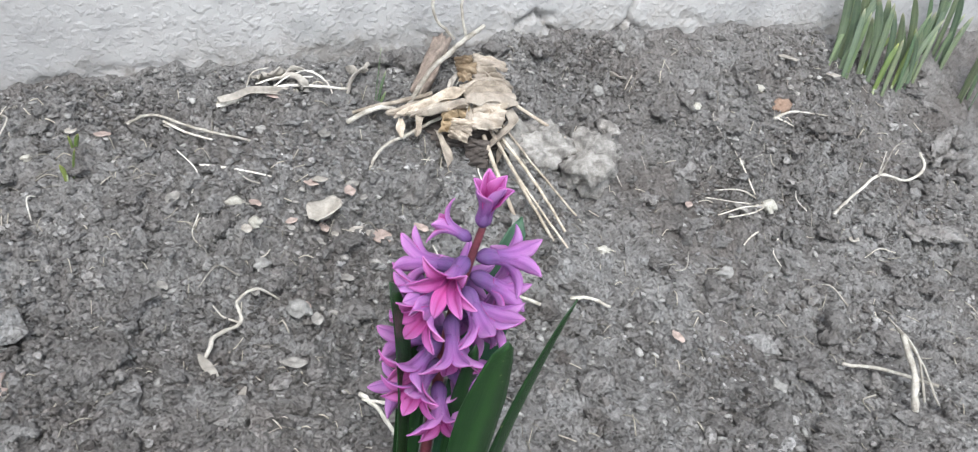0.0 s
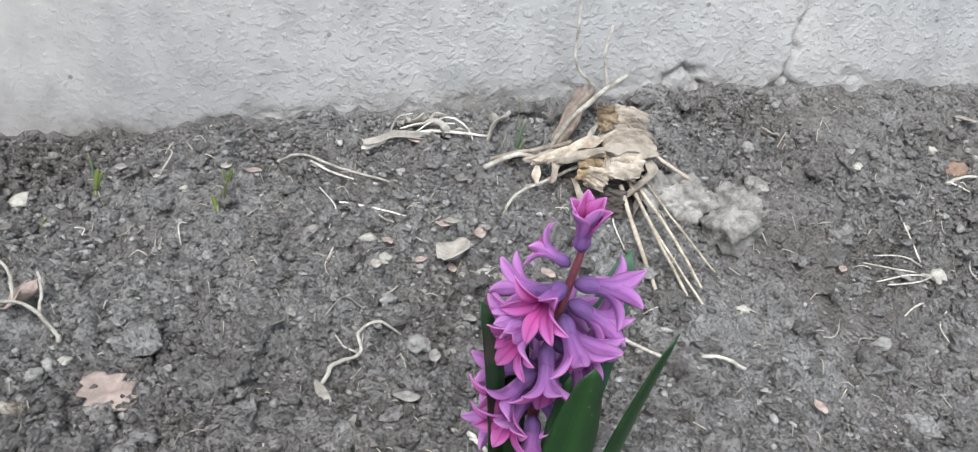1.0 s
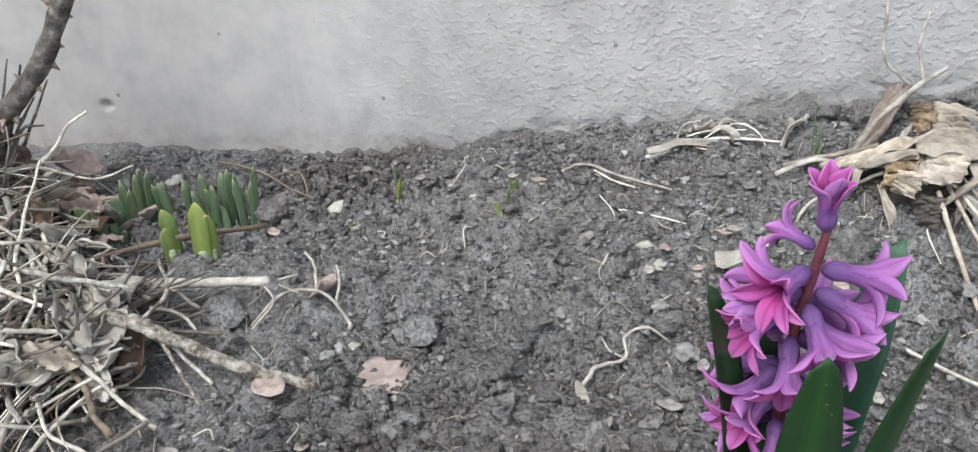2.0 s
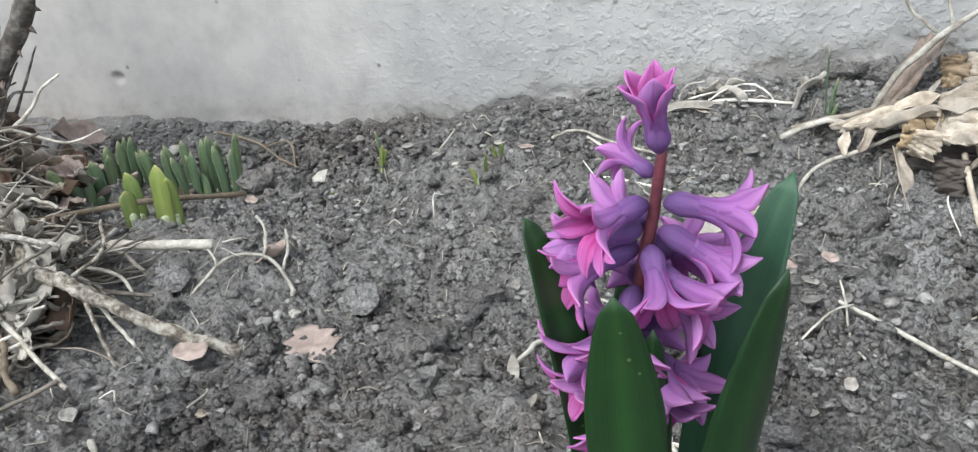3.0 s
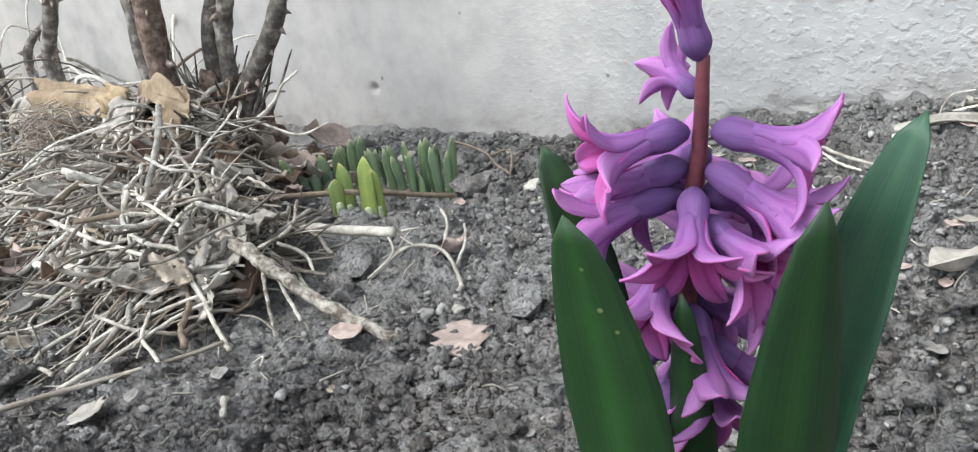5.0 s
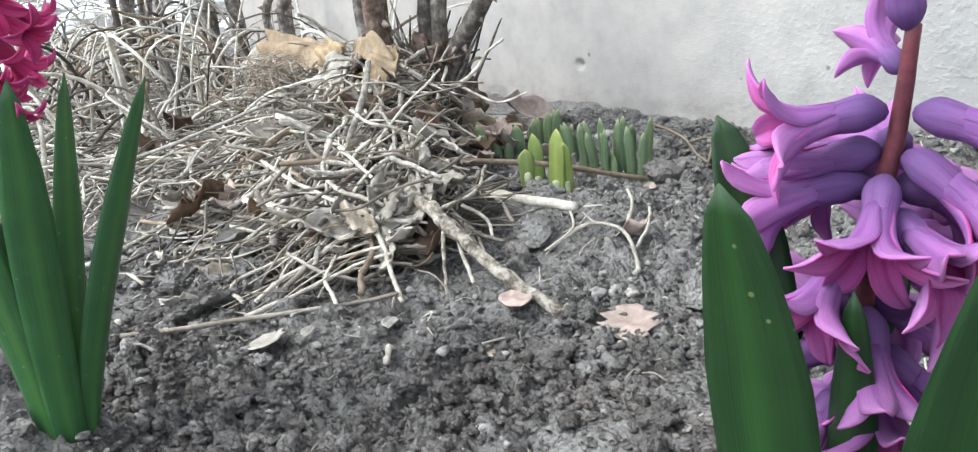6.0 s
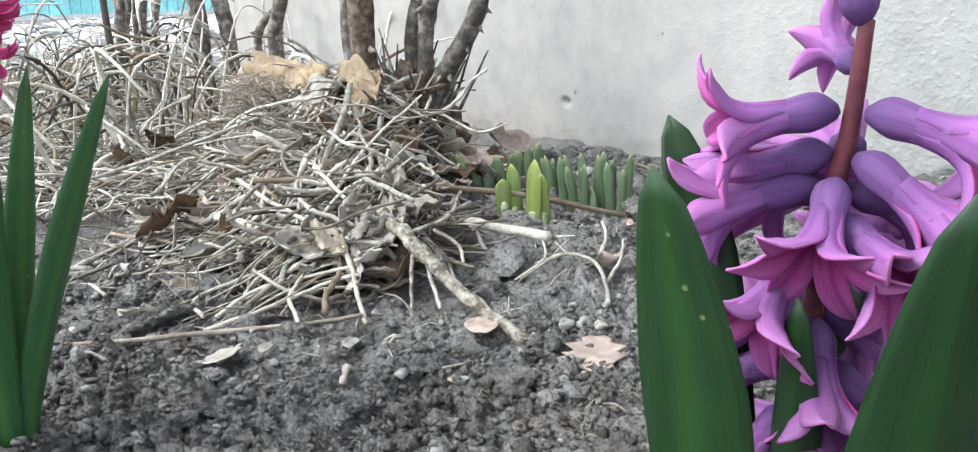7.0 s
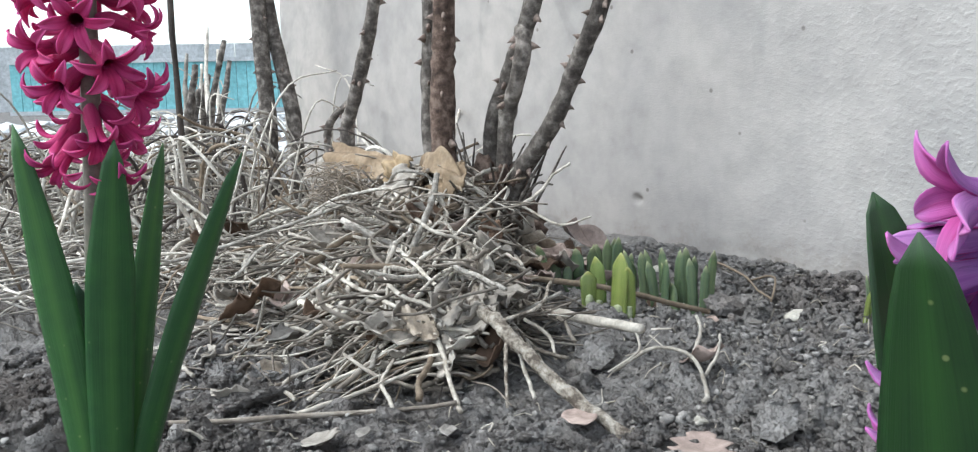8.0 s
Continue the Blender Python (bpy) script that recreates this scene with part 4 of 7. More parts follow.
def twig(name, lines, mat, label, category="twig", group="dry twigs on the soil", sides=7):
    """A twig of one or more branches; lines: points and the radii at its two ends."""
    first = lines[0][0][0]
    t = thing(name, first, label, category, group)
    for i, (pts, r0, r1) in enumerate(lines):
        part("stem" if i == 0 else "side_branch", tube(pts, [r0 * 0.72, (r0 + r1) * 0.37, r1 * 0.78], sides, 0.09, hash_of(pts), 5), mat, t)
    return t


def hash_of(pts):
    return int(abs(sum((i + 1) * (p[0] * 7919 + p[1] * 104729) for i, p in enumerate(pts)))) % 99991


twig("pale_twig", [(on_soil([(0.057, 0.975), (0.075, 0.978), (0.093, 0.984), (0.143, 0.987), (0.206, 0.979)]), 0.0042, 0.002),
                   (on_soil([(0.13, 1.005), (0.145, 1.005, 0.014), (0.165, 0.998, 0.018), (0.18, 0.988, 0.01), (0.186, 0.98)]), 0.0016, 0.0012),
                   (on_soil([(0.088, 0.985), (0.096, 0.995, 0.008), (0.115, 1.0, 0.014)]), 0.0014, 0.001),
                   (on_soil([(0.12, 0.987), (0.135, 0.99, 0.008), (0.15, 0.995, 0.016)]), 0.0015, 0.001),
                   (on_soil([(0.1, 0.99), (0.13, 1.0, 0.006), (0.165, 0.995, 0.004)]), 0.0014, 0.001)], TWIG,
     "pale bleached twig with thin arching side branches by the wall")
twig("pale_twig", [(on_soil([(-0.036, 0.958), (-0.018, 0.968, 0.004), (-0.001, 0.967, 0.006), (0.029, 0.938, 0.004), (0.085, 0.92)]), 0.0022, 0.0018),
                   (on_soil([(0.0, 0.965, 0.005), (0.025, 0.94), (0.046, 0.922)]), 0.002, 0.0012)], PALE_TWIG, "long thin forked pale twig on bare soil")
twig("grey_twig", [(on_soil([(0.03, 0.891), (0.066, 0.88), (0.098, 0.859)]), 0.0022, 0.001),
                   (on_soil([(0.06, 0.882), (0.075, 0.865), (0.085, 0.85)]), 0.0014, 0.001)], TWIG, "thin grey twig half sunk in soil")
twig("bent_twig", [(on_soil([(0.006, 0.63), (0.02, 0.662), (0.043, 0.678, 0.004), (0.042, 0.694, 0.008), (0.06, 0.704, 0.006), (0.083, 0.706)]), 0.003, 0.0014), (on_soil([(0.043, 0.678, 0.004), (0.03, 0.69, 0.004), (0.022, 0.7)]), 0.0014, 0.0008)], STICK,
     "short crooked grey twig lying on the soil")
twig("forked_twig", [(on_soil([(0.81, 0.785), (0.85, 0.8, 0.006), (0.9, 0.815, 0.02), (0.945, 0.81, 0.015), (0.985, 0.82, 0.022), (0.982, 0.835, 0.03)]), 0.0028, 0.0022),
                     (on_soil([(0.9, 0.815, 0.02), (0.93, 0.835, 0.03), (0.96, 0.845, 0.032)]), 0.002, 0.0014),
                     (on_soil([(0.895, 0.813, 0.018), (0.9, 0.82, 0.045)]), 0.0018, 0.001)], TWIG, "dry forked twig lying over clods of soil")
straw_head = (0.712, 0.803)
twig("root_bundle", [(on_soil([straw_head, (0.67, 0.805, 0.006), (0.622, 0.815)]), 0.0018, 0.001), (on_soil([straw_head, (0.67, 0.796, 0.006), (0.628, 0.79)]), 0.0018, 0.001),
                     (on_soil([straw_head, (0.68, 0.79, 0.005), (0.638, 0.783)]), 0.0018, 0.001), (on_soil([straw_head, (0.675, 0.815, 0.01), (0.645, 0.83)]), 0.0016, 0.001),
                     (on_soil([(0.69, 0.807), (0.685, 0.825, 0.012), (0.675, 0.838, 0.018)]), 0.0014, 0.001), (on_soil([(0.68, 0.77), (0.66, 0.758), (0.645, 0.75)]), 0.0018, 0.0012)],
     PALE_TWIG, "small bundle of pale dry roots spread on the soil", "roots")
single("white_chip", lump((0.715, 0.803, ground_z(0.715, 0.803) + 0.005), 0.0085, 61, 3, 0.9), SHELL, "small white chip beside dry roots", "chip", "pale chips and pebbles")
twig("root_twig", [(on_soil([(0.785, 0.92), (0.82, 0.922, 0.005), (0.87, 0.911)]), 0.003, 0.0015), (on_soil([(0.79, 0.92), (0.81, 0.905)]), 0.002, 0.001)], PALE_TWIG, "pale root piece next to a rusty pebble")
single("rusty_pebble", lump((0.803, 0.935, ground_z(0.803, 0.935) + 0.003), 0.013, 62, 3, 0.6), ORANGE, "rounded rusty orange-brown pebble in soil", "pebble", "pale chips and pebbles")
twig("white_stick", [(on_soil([(0.662, 0.57, 0.006), (0.708, 0.552, 0.01), (0.75, 0.515, 0.008)]), 0.003, 0.0026)], STICK, "short white stick lying among dry stalks")
twig("upright_stalk", [(on_soil([(0.69, 0.49), (0.705, 0.52, 0.03), (0.72, 0.56, 0.05)]), 0.005, 0.0045), (on_soil([(0.715, 0.5), (0.725, 0.54, 0.04), (0.728, 0.59, 0.05)]), 0.002, 0.0015),
                       (on_soil([(0.74, 0.5), (0.735, 0.54, 0.03), (0.728, 0.59, 0.05)]), 0.002, 0.0015)], STICK, "stub of dead stalks sticking out of the soil")
twig("crossed_stick", [(on_soil([(0.125, 0.575), (0.135, 0.545, 0.004), (0.137, 0.505)]), 0.0028, 0.0022)], PALE_TWIG, "thin pale stick on the soil beside the flower")
twig("crossed_stick", [(on_soil([(0.125, 0.568, 0.004), (0.145, 0.545, 0.006), (0.16, 0.525)]), 0.002, 0.0018)], PALE_TWIG, "thin pale stick on the soil beside the flower")
twig("white_root", [(on_soil([(0.37, 0.673), (0.39, 0.668, 0.003), (0.412, 0.662)]), 0.0028, 0.002)], PALE_TWIG, "short white root piece on the soil")
twig("pale_twig", [(on_soil([(0.235, 0.717), (0.262, 0.71, 0.01), (0.3, 0.685, 0.006), (0.33, 0.65)]), 0.0022, 0.0026), (on_soil([(0.205, 0.672), (0.228, 0.695, 0.006), (0.245, 0.715, 0.008)]), 0.0014, 0.001),
                   (on_soil([(0.24, 0.715, 0.006), (0.243, 0.69), (0.25, 0.66)]), 0.0014, 0.001), (on_soil([(0.24, 0.715, 0.006), (0.236, 0.735, 0.01)]), 0.0014, 0.001)], PALE_TWIG,
     "pale branching twig on crumbly soil")
twig("y_shaped_straw", [(on_soil([(-0.47, 1.0, 0.004), (-0.408, 0.985, 0.006), (-0.36, 0.95, 0.004), (-0.318, 0.917)]), 0.0022, 0.0014),
                        (on_soil([(-0.4, 0.985, 0.006), (-0.35, 0.965, 0.012), (-0.325, 0.92)]), 0.0018, 0.0012)], BROWN_TWIG, "thin y-shaped dry stalk near the wall foot")
twig("curled_root", [(on_soil([(-0.295, 0.675, 0.003), (-0.27, 0.7, 0.008), (-0.235, 0.705, 0.012), (-0.21, 0.695, 0.004), (-0.205, 0.685)]), 0.0022, 0.0024),
                     (on_soil([(-0.245, 0.715, 0.004), (-0.252, 0.735, 0.02), (-0.262, 0.74, 0.03)]), 0.0022, 0.0018), (on_soil([(-0.225, 0.71, 0.004), (-0.225, 0.725, 0.018), (-0.228, 0.73, 0.026)]), 0.0022, 0.0016)], STICK,
     "curled dry root with short upright stubs in a hollow")
for i in range(26):
    x, y, a, n = rng.uniform(-0.3, 0.9), rng.uniform(0.45, 1.0), rng.uniform(0, 6.28), rng.uniform(0.02, 0.06)
    twig("thin_root", [(on_soil([(x, y), (x + n * 0.5 * math.cos(a), y + n * 0.5 * math.sin(a), 0.003), (x + n * math.cos(a + 0.5), y + n * math.sin(a + 0.5))], 0.002), 0.0013, 0.0008)],
         TWIG if i % 3 else PALE_TWIG, "short thin dry root lying on soil", "root", "thin dry roots", 5)


def dead_leaf(name, at, size, mat, label, seed, aspect=0.7, curl=0.5, lift=0.003, tilt=(0, 0), lobed=0.0, group="dead leaves", crumple=0.0):
    """A dry, curled leaf with a wavy outline."""
    g = np.random.default_rng(seed)
    n, m = 13, 9
    u, w = np.meshgrid(np.linspace(0, 1, n), np.linspace(-1, 1, m), indexing='ij')
    half = np.sin(np.clip(u * 0.96 + 0.04, 0, 1) * math.pi) ** 0.7 * aspect / 2 * (1 + lobed * np.sin(u * 23 + g.uniform(0, 6)))
    x, y = u - 0.5, w * half
    z = curl * 0.5 * (w * half) ** 2 / (aspect / 2 + 0.01) + curl * 0.5 * (u - 0.4) ** 2
    for _ in range(4):
        kx, ky, ph = g.uniform(3, 12), g.uniform(3, 12), g.uniform(0, 6)
        z = z + 0.035 * curl * np.sin(kx * u + ky * w * half * 2 + ph)
    for _ in range(5):
        kx, ky, ph = g.uniform(8, 22), g.uniform(8, 22), g.uniform(0, 6)
        z = z + 0.07 * crumple * np.abs(np.sin(kx * u + ky * w * 0.3 + ph))
    p = np.stack([x, y, z], -1) * size
    a = g.uniform(0, 6.28)
    r = np.array((pose(0, 0, 0, tilt[0], tilt[1], math.degrees(a))).to_3x3())
    p = p @ r.T
    p[..., 2] -= p[..., 2].min()
    px, py = at[0], at[1]
    base = at[2] if len(at) > 2 else ground_z(px, py) + 0.0035
    p = p + np.array([px, py, base + lift])
    s = thick_sheet(p, 0.0007)
    return single(name, s, mat, label, "leaf", group)


dead_leaf("curled_grey_leaf", (0.12, 1.0), 0.04, GREY_LEAF, "curled pale dead leaf under an arching twig", 24, 0.5, 1.0, 0.0, (30, 30), crumple=0.8)
dead_leaf("curled_grey_leaf", (0.145, 0.995), 0.035, SCRAP, "curled grey dead leaf under an arching twig", 25, 0.5, 1.0, 0.0, (40, -30), crumple=0.8)
dead_leaf("dead_leaf", (-0.157, 0.628), 0.052, PINK_LEAF, "pinkish-brown dry lobed leaf flat on the soil", 11, 0.75, 0.3, 0.002, (0, 8), 0.25)
dead_leaf("dead_leaf", (-0.249, 0.597), 0.034, PINK_LEAF, "pinkish dry leaf half under a branch", 12, 0.8, 0.25, 0.002)
dead_leaf("pale_dead_leaf", (-0.335, 0.425), 0.04, GREY_LEAF, "pale dry leaf standing on the soil crumbs", 13, 0.75, 0.45, 0.003, (12, -10), 0.15)
dead_leaf("dead_leaf", (-0.198, 0.536), 0.014, STRAW, "small yellowish curled dry scrap", 14, 0.8, 0.9)
dead_leaf("dead_leaf", (0.196, 0.778), 0.028, PINK_LEAF, "brown dry leaf scrap on soil", 15, 0.8, 0.3)
dead_leaf("curled_grey_leaf", (0.143, 0.803), 0.05, GREY_LEAF, "curled pale grey dead leaf on the soil", 16, 0.7, 0.9, 0.0, (15, 10))
dead_leaf("curled_grey_leaf", (0.215, 0.998), 0.035, GREY_LEAF, "curled whitish dead leaf by the wall", 17, 0.4, 0.9, 0.0, (40, 20))
dead_leaf("curled_grey_leaf", (-0.24, 0.725), 0.04, PINK_LEAF, "curled pinkish dead leaf in a hollow", 18, 0.6, 1.0, 0.0, (20, 30))
dead_leaf("curled_grey_leaf", (0.56, 0.985), 0.03, GREY_LEAF, "pale leaf scrap below the wall crack", 19, 0.7, 0.6, 0.0, (20, 0))
dead_leaf("curled_grey_leaf", (0.9, 0.965), 0.035, GREY_LEAF, "pale leaf scrap on the slope", 20, 0.7, 0.5)
dead_leaf("curled_grey_leaf", (0.84, 0.99), 0.03, GREY_LEAF, "pale leaf scrap on the slope", 21, 0.7, 0.5)
dead_leaf("flat_bark_scrap", (0.01, 0.62), 0.042, GREY_LEAF, "flat grey bark scrap on the soil", 22, 0.22, 0.2)
dead_leaf("curled_grey_leaf", (0.03, 0.586), 0.02, GREY_LEAF, "small whitish leaf scrap", 23, 0.3, 0.4, 0.0, (0, 40))
for i in range(48):
    dead_leaf("leaf_scrap", (rng.uniform(-0.35, 0.9), rng.uniform(0.45, 1.0)) if i < 24 else (rng.gauss(0.14, 0.06), rng.gauss(0.79, 0.06)), rng.uniform(0.012, 0.024), (SCRAP, PINK_LEAF, SCRAP, GREY_LEAF)[i % 4],
              "small dry leaf scrap lying on soil", 200 + i, 0.6, 0.5, group="small leaf scraps")


def shell_shape(c, size, turn):
    n, m = 9, 9
    u, w = np.meshgrid(np.linspace(0, 1, n), np.linspace(-1, 1, m), indexing='ij')
    half = 0.34 * np.sin(np.clip(u * 0.94 + 0.05, 0, 1) * math.pi) ** 0.6
    p = np.stack([u - 0.5, w * half, 0.22 * (1 - w ** 2) * np.sin(u * math.pi * 0.9 + 0.15) + 0.02 * np.sin(20 * u) * (1 - w ** 2)], -1) * size
    p = p @ np.array(pose(0, 0, 0, 18, -12, turn).to_3x3()).T
    return thick_sheet(p + np.array(c), 0.0012)


single("white_shell", shell_shape((-0.292, 0.926, ground_z(-0.292, 0.926) + 0.003), 0.028, 35), SHELL, "whitish half shell lying on the soil", "shell")
single("white_shell", shell_shape((-0.515, 0.965, ground_z(-0.515, 0.965) + 0.004), 0.024, 60), SHELL, "whitish half shell lying by the wall foot", "shell")

# stones and clods
single("mortar_lump", lump((0.475, 0.868, ground_z(0.475, 0.868) + 0.006), 0.042, 71, 4, 0.62, (1.3, 0.9, 0.75)), PALE_CLOD, "large pale lump of old mortar on the slope", "stone")
single("mortar_lump", lump((0.42, 0.885, ground_z(0.42, 0.885) + 0.004), 0.034, 72, 4, 0.62, (1.25, 0.9, 0.7)), PALE_CLOD, "pale lump of old mortar on the slope", "stone")
single("mortar_lump", lump((0.515, 0.9, ground_z(0.515, 0.9) + 0.008), 0.014, 73, 3, 0.5), PALE_CLOD, "small pale mortar piece", "stone")
for i, (x, y, s, q) in enumerate([(1.06, 0.86, 0.045, (1.5, 0.7, 0.75)), (0.887, 0.884, 0.028, (1.2, 0.8, 0.8)), (0.722, 0.919, 0.028, (1.3, 0.8, 0.6)), (0.94, 0.765, 0.045, (1.4, 0.9, 0.6)),
                                  (0.62, 0.69, 0.028, (1.3, 0.9, 0.7)), (0.64, 0.6, 0.03, (1.2, 1, 0.7)), (0.4, 0.55, 0.028, (1.2, 1, 0.7)), (0.5, 0.5, 0.034, (1.2, 1, 0.7)),
                                  (0.06, 0.762, 0.018, (1.3, 1, 0.8)), (-0.04, 0.6, 0.03, (1.3, 1, 0.5)), (-0.3, 0.435, 0.03, (1.3, 1, 0.6)),
                                  (-0.23, 0.44, 0.026, (1.2, 1, 0.8)), (-0.36, 0.4, 0.028, (1.3, 1, 0.7)), (-0.5, 0.5, 0.032, (1.2, 1, 0.8)), (-0.46, 0.42, 0.024, (1.2, 1, 0.8)),
                                  (0.0, 0.86, 0.02, (1.3, 1, 0.7)), (-0.06, 0.82, 0.018, (1.3, 1, 0.7)), (-0.02, 0.51, 0.035, (1.2, 1, 0.6)), (0.3, 0.6, 0.02, (1.2, 1, 0.7))]):
    single("soil_clod", lump((x, y, ground_z(x, y) - s * 0.2), s * 0.64, 300 + i, 4, 1.7, (q[0], q[1], q[2] * 0.75)), CLOD_SOIL, "dark grey-brown clod of dry soil", "clod", "clods of soil")
for i, (x, y, s, mat) in enumerate([(0.105, 0.945, 0.009, STONE), (0.061, 0.84, 0.012, SHELL), (0.072, 0.79, 0.008, SHELL), (0.095, 0.678, 0.012, STONE), (0.074, 0.751, 0.011, STONE),
                                    (0.582, 1.03, 0.01, STONE), (0.13, 0.72, 0.007, SHELL), (0.6, 0.72, 0.013, STONE), (0.57, 0.56, 0.014, STONE), (0.78, 0.96, 0.008, SHELL),
                                    (-0.02, 0.985, 0.009, STONE), (0.53, 0.97, 0.01, STONE), (-0.22, 0.655, 0.008, STONE), (-0.21, 0.668, 0.007, STONE), (-0.2, 0.675, 0.006, SHELL),
                                    (0.34, 0.77, 0.01, STONE), (0.3, 0.745, 0.009, STONE), (0.26, 0.76, 0.011, STONE), (0.66, 0.93, 0.007, SHELL), (0.7, 0.86, 0.006, SHELL),
                                    (-0.16, 0.94, 0.006, SHELL), (-0.13, 0.92, 0.005, SHELL), (0.17, 0.69, 0.009, STONE), (0.22, 0.66, 0.008, STONE), (0.44, 0.74, 0.007, SHELL)]):
    single("pebble", lump((x, y, ground_z(x, y) + s * 0.2), s * 0.8, 400 + i, 3, 0.7, (1.15, 0.9, 0.7)), mat, "small pale pebble lying on the soil", "pebble", "pale chips and pebbles")


# ---------------------------------------------------------------- dead bulb plant against the wall
def ribbon(points, width, mat_twist, seed, thick=0.0008, curl=0.5):
    c = spline(points, 9)
    n = len(c)
    g = np.random.default_rng(seed)
    t = np.gradient(c, axis=0)
    t /= np.linalg.norm(t, axis=1)[:, None] + 1e-12
    w = np.linspace(-1, 1, 9)
    p = np.zeros((n, 9, 3))
    a0, a1 = g.uniform(-0.7, 0.7), g.uniform(-mat_twist, mat_twist)
    ph = g.uniform(0, 6)
    for i in range(n):
        s = i / (n - 1)
        side = np.cross(t[i], (0, 0, 1))
        if np.linalg.norm(side) < 0.2:
            side = np.cross(t[i], (0.4, -1, 0))
        side /= np.linalg.norm(side)
        nor = np.cross(side, t[i])
        a = a0 + a1 * s
        s2, n2 = math.cos(a) * side + math.sin(a) * nor, -math.sin(a) * side + math.cos(a) * nor
        half = width / 2 * (0.45 + 0.55 * math.sin(math.pi * min(1, s * 0.85 + 0.12))) * (1 + 0.15 * math.sin(9 * s + ph))
        p[i] = c[i] + np.outer(w, s2) * half + np.outer(w ** 2 * curl + 0.18 * np.sin(3 * w + 7 * s + ph), n2) * half
    for _ in range(5):
        k, d = g.uniform(50, 190, 3) * g.choice((-1, 1), 3), g.standard_normal(3)
        p = p + (width * 0.05 * np.sin(p @ k + g.uniform(0, 6)))[..., None] * d
    return thick_sheet(p, thick)


def paper_shape(corners, bulge, seed, crease=0.006, pleat=0.0):
    """A large papery dead leaf between four corners, domed and creased, with a torn edge."""
    q = np.random.default_rng(seed)
    n, m = 26, 20
    u, w = np.meshgrid(np.linspace(0, 1, n), np.linspace(0, 1, m), indexing='ij')
    e = 0.06 * np.sin(u * 11 + q.uniform(0, 6)) + 0.04 * np.sin(u * 27 + q.uniform(0, 6))
    uu = np.clip(u + 0.05 * np.sin(w * 13 + q.uniform(0, 6)), 0, 1)
    ww = 0.5 + (w - 0.5) * (1 + e)
    a, b, c, d = (np.array(k, float) for k in corners)
    p = ((1 - uu) * (1 - ww))[..., None] * a + (uu * (1 - ww))[..., None] * b + (uu * ww)[..., None] * c + ((1 - uu) * ww)[..., None] * d
    nor = np.cross(b - a, d - a)
    nor /= np.linalg.norm(nor)
    nor = nor if nor[2] > 0 else -nor
    lift = bulge * np.sin(u * math.pi) ** 0.8 * np.sin(w * math.pi * 0.9 + 0.15)
    for _ in range(5):
        kx, ky = q.uniform(3, 10, 2) * q.choice((-1, 1), 2)
        lift = lift + 0.6 * crease * (np.abs(np.sin(0.7 * (kx * u + ky * w) + q.uniform(0, 6))) - 0.6) * q.uniform(0.4, 1.0)
    bend = 0.9 * np.sin(2.2 * u + q.uniform(0, 6))
    lift = lift + pleat * (np.abs((1.6 * w + 0.35 * bend) % 1.0 - 0.5) * 2 - 0.5) + 0.4 * pleat * np.abs(np.sin(7 * w + 3 * u + q.uniform(0, 6)))
    p = p + lift[..., None] * nor
    return thick_sheet(p, 0.0009)


def paper(name, corners, bulge, mat, label, seed, crease=0.006):
    return single(name, paper_shape(corners, bulge, seed, crease, 0.009), mat, label, "leaf", "leaves in the brushwood")


for i, (pts, w) in enumerate([([(0.06, 0.972), (0.09, 0.98, 0.003), (0.125, 0.98, 0.004), (0.15, 0.984)], 0.011), ([(0.115, 1.0), (0.13, 0.995, 0.012), (0.145, 0.99, 0.014), (0.155, 0.985, 0.004)], 0.012),
                              ([(0.125, 1.004), (0.14, 1.0, 0.016), (0.155, 0.995, 0.012)], 0.01), ([(0.2, 0.975), (0.215, 0.985, 0.01), (0.225, 0.99, 0.018), (0.232, 0.995, 0.012)], 0.012)]):
    single("curled_strip", ribbon(on_soil(pts, 0.004), w, 1.2, 670 + i, 0.0009, 0.7), GREY_LEAF, "curled pale strip of dead leaf by the arching twig", "leaf", "dead leaves")
bx, by = 0.315, 0.93
bz = ground_z(bx, by)
dead = thing("dead_bulb_plant", (bx, by, bz), "collapsed heap of straw-coloured dead bulb leaves and stalks", "dead plant")
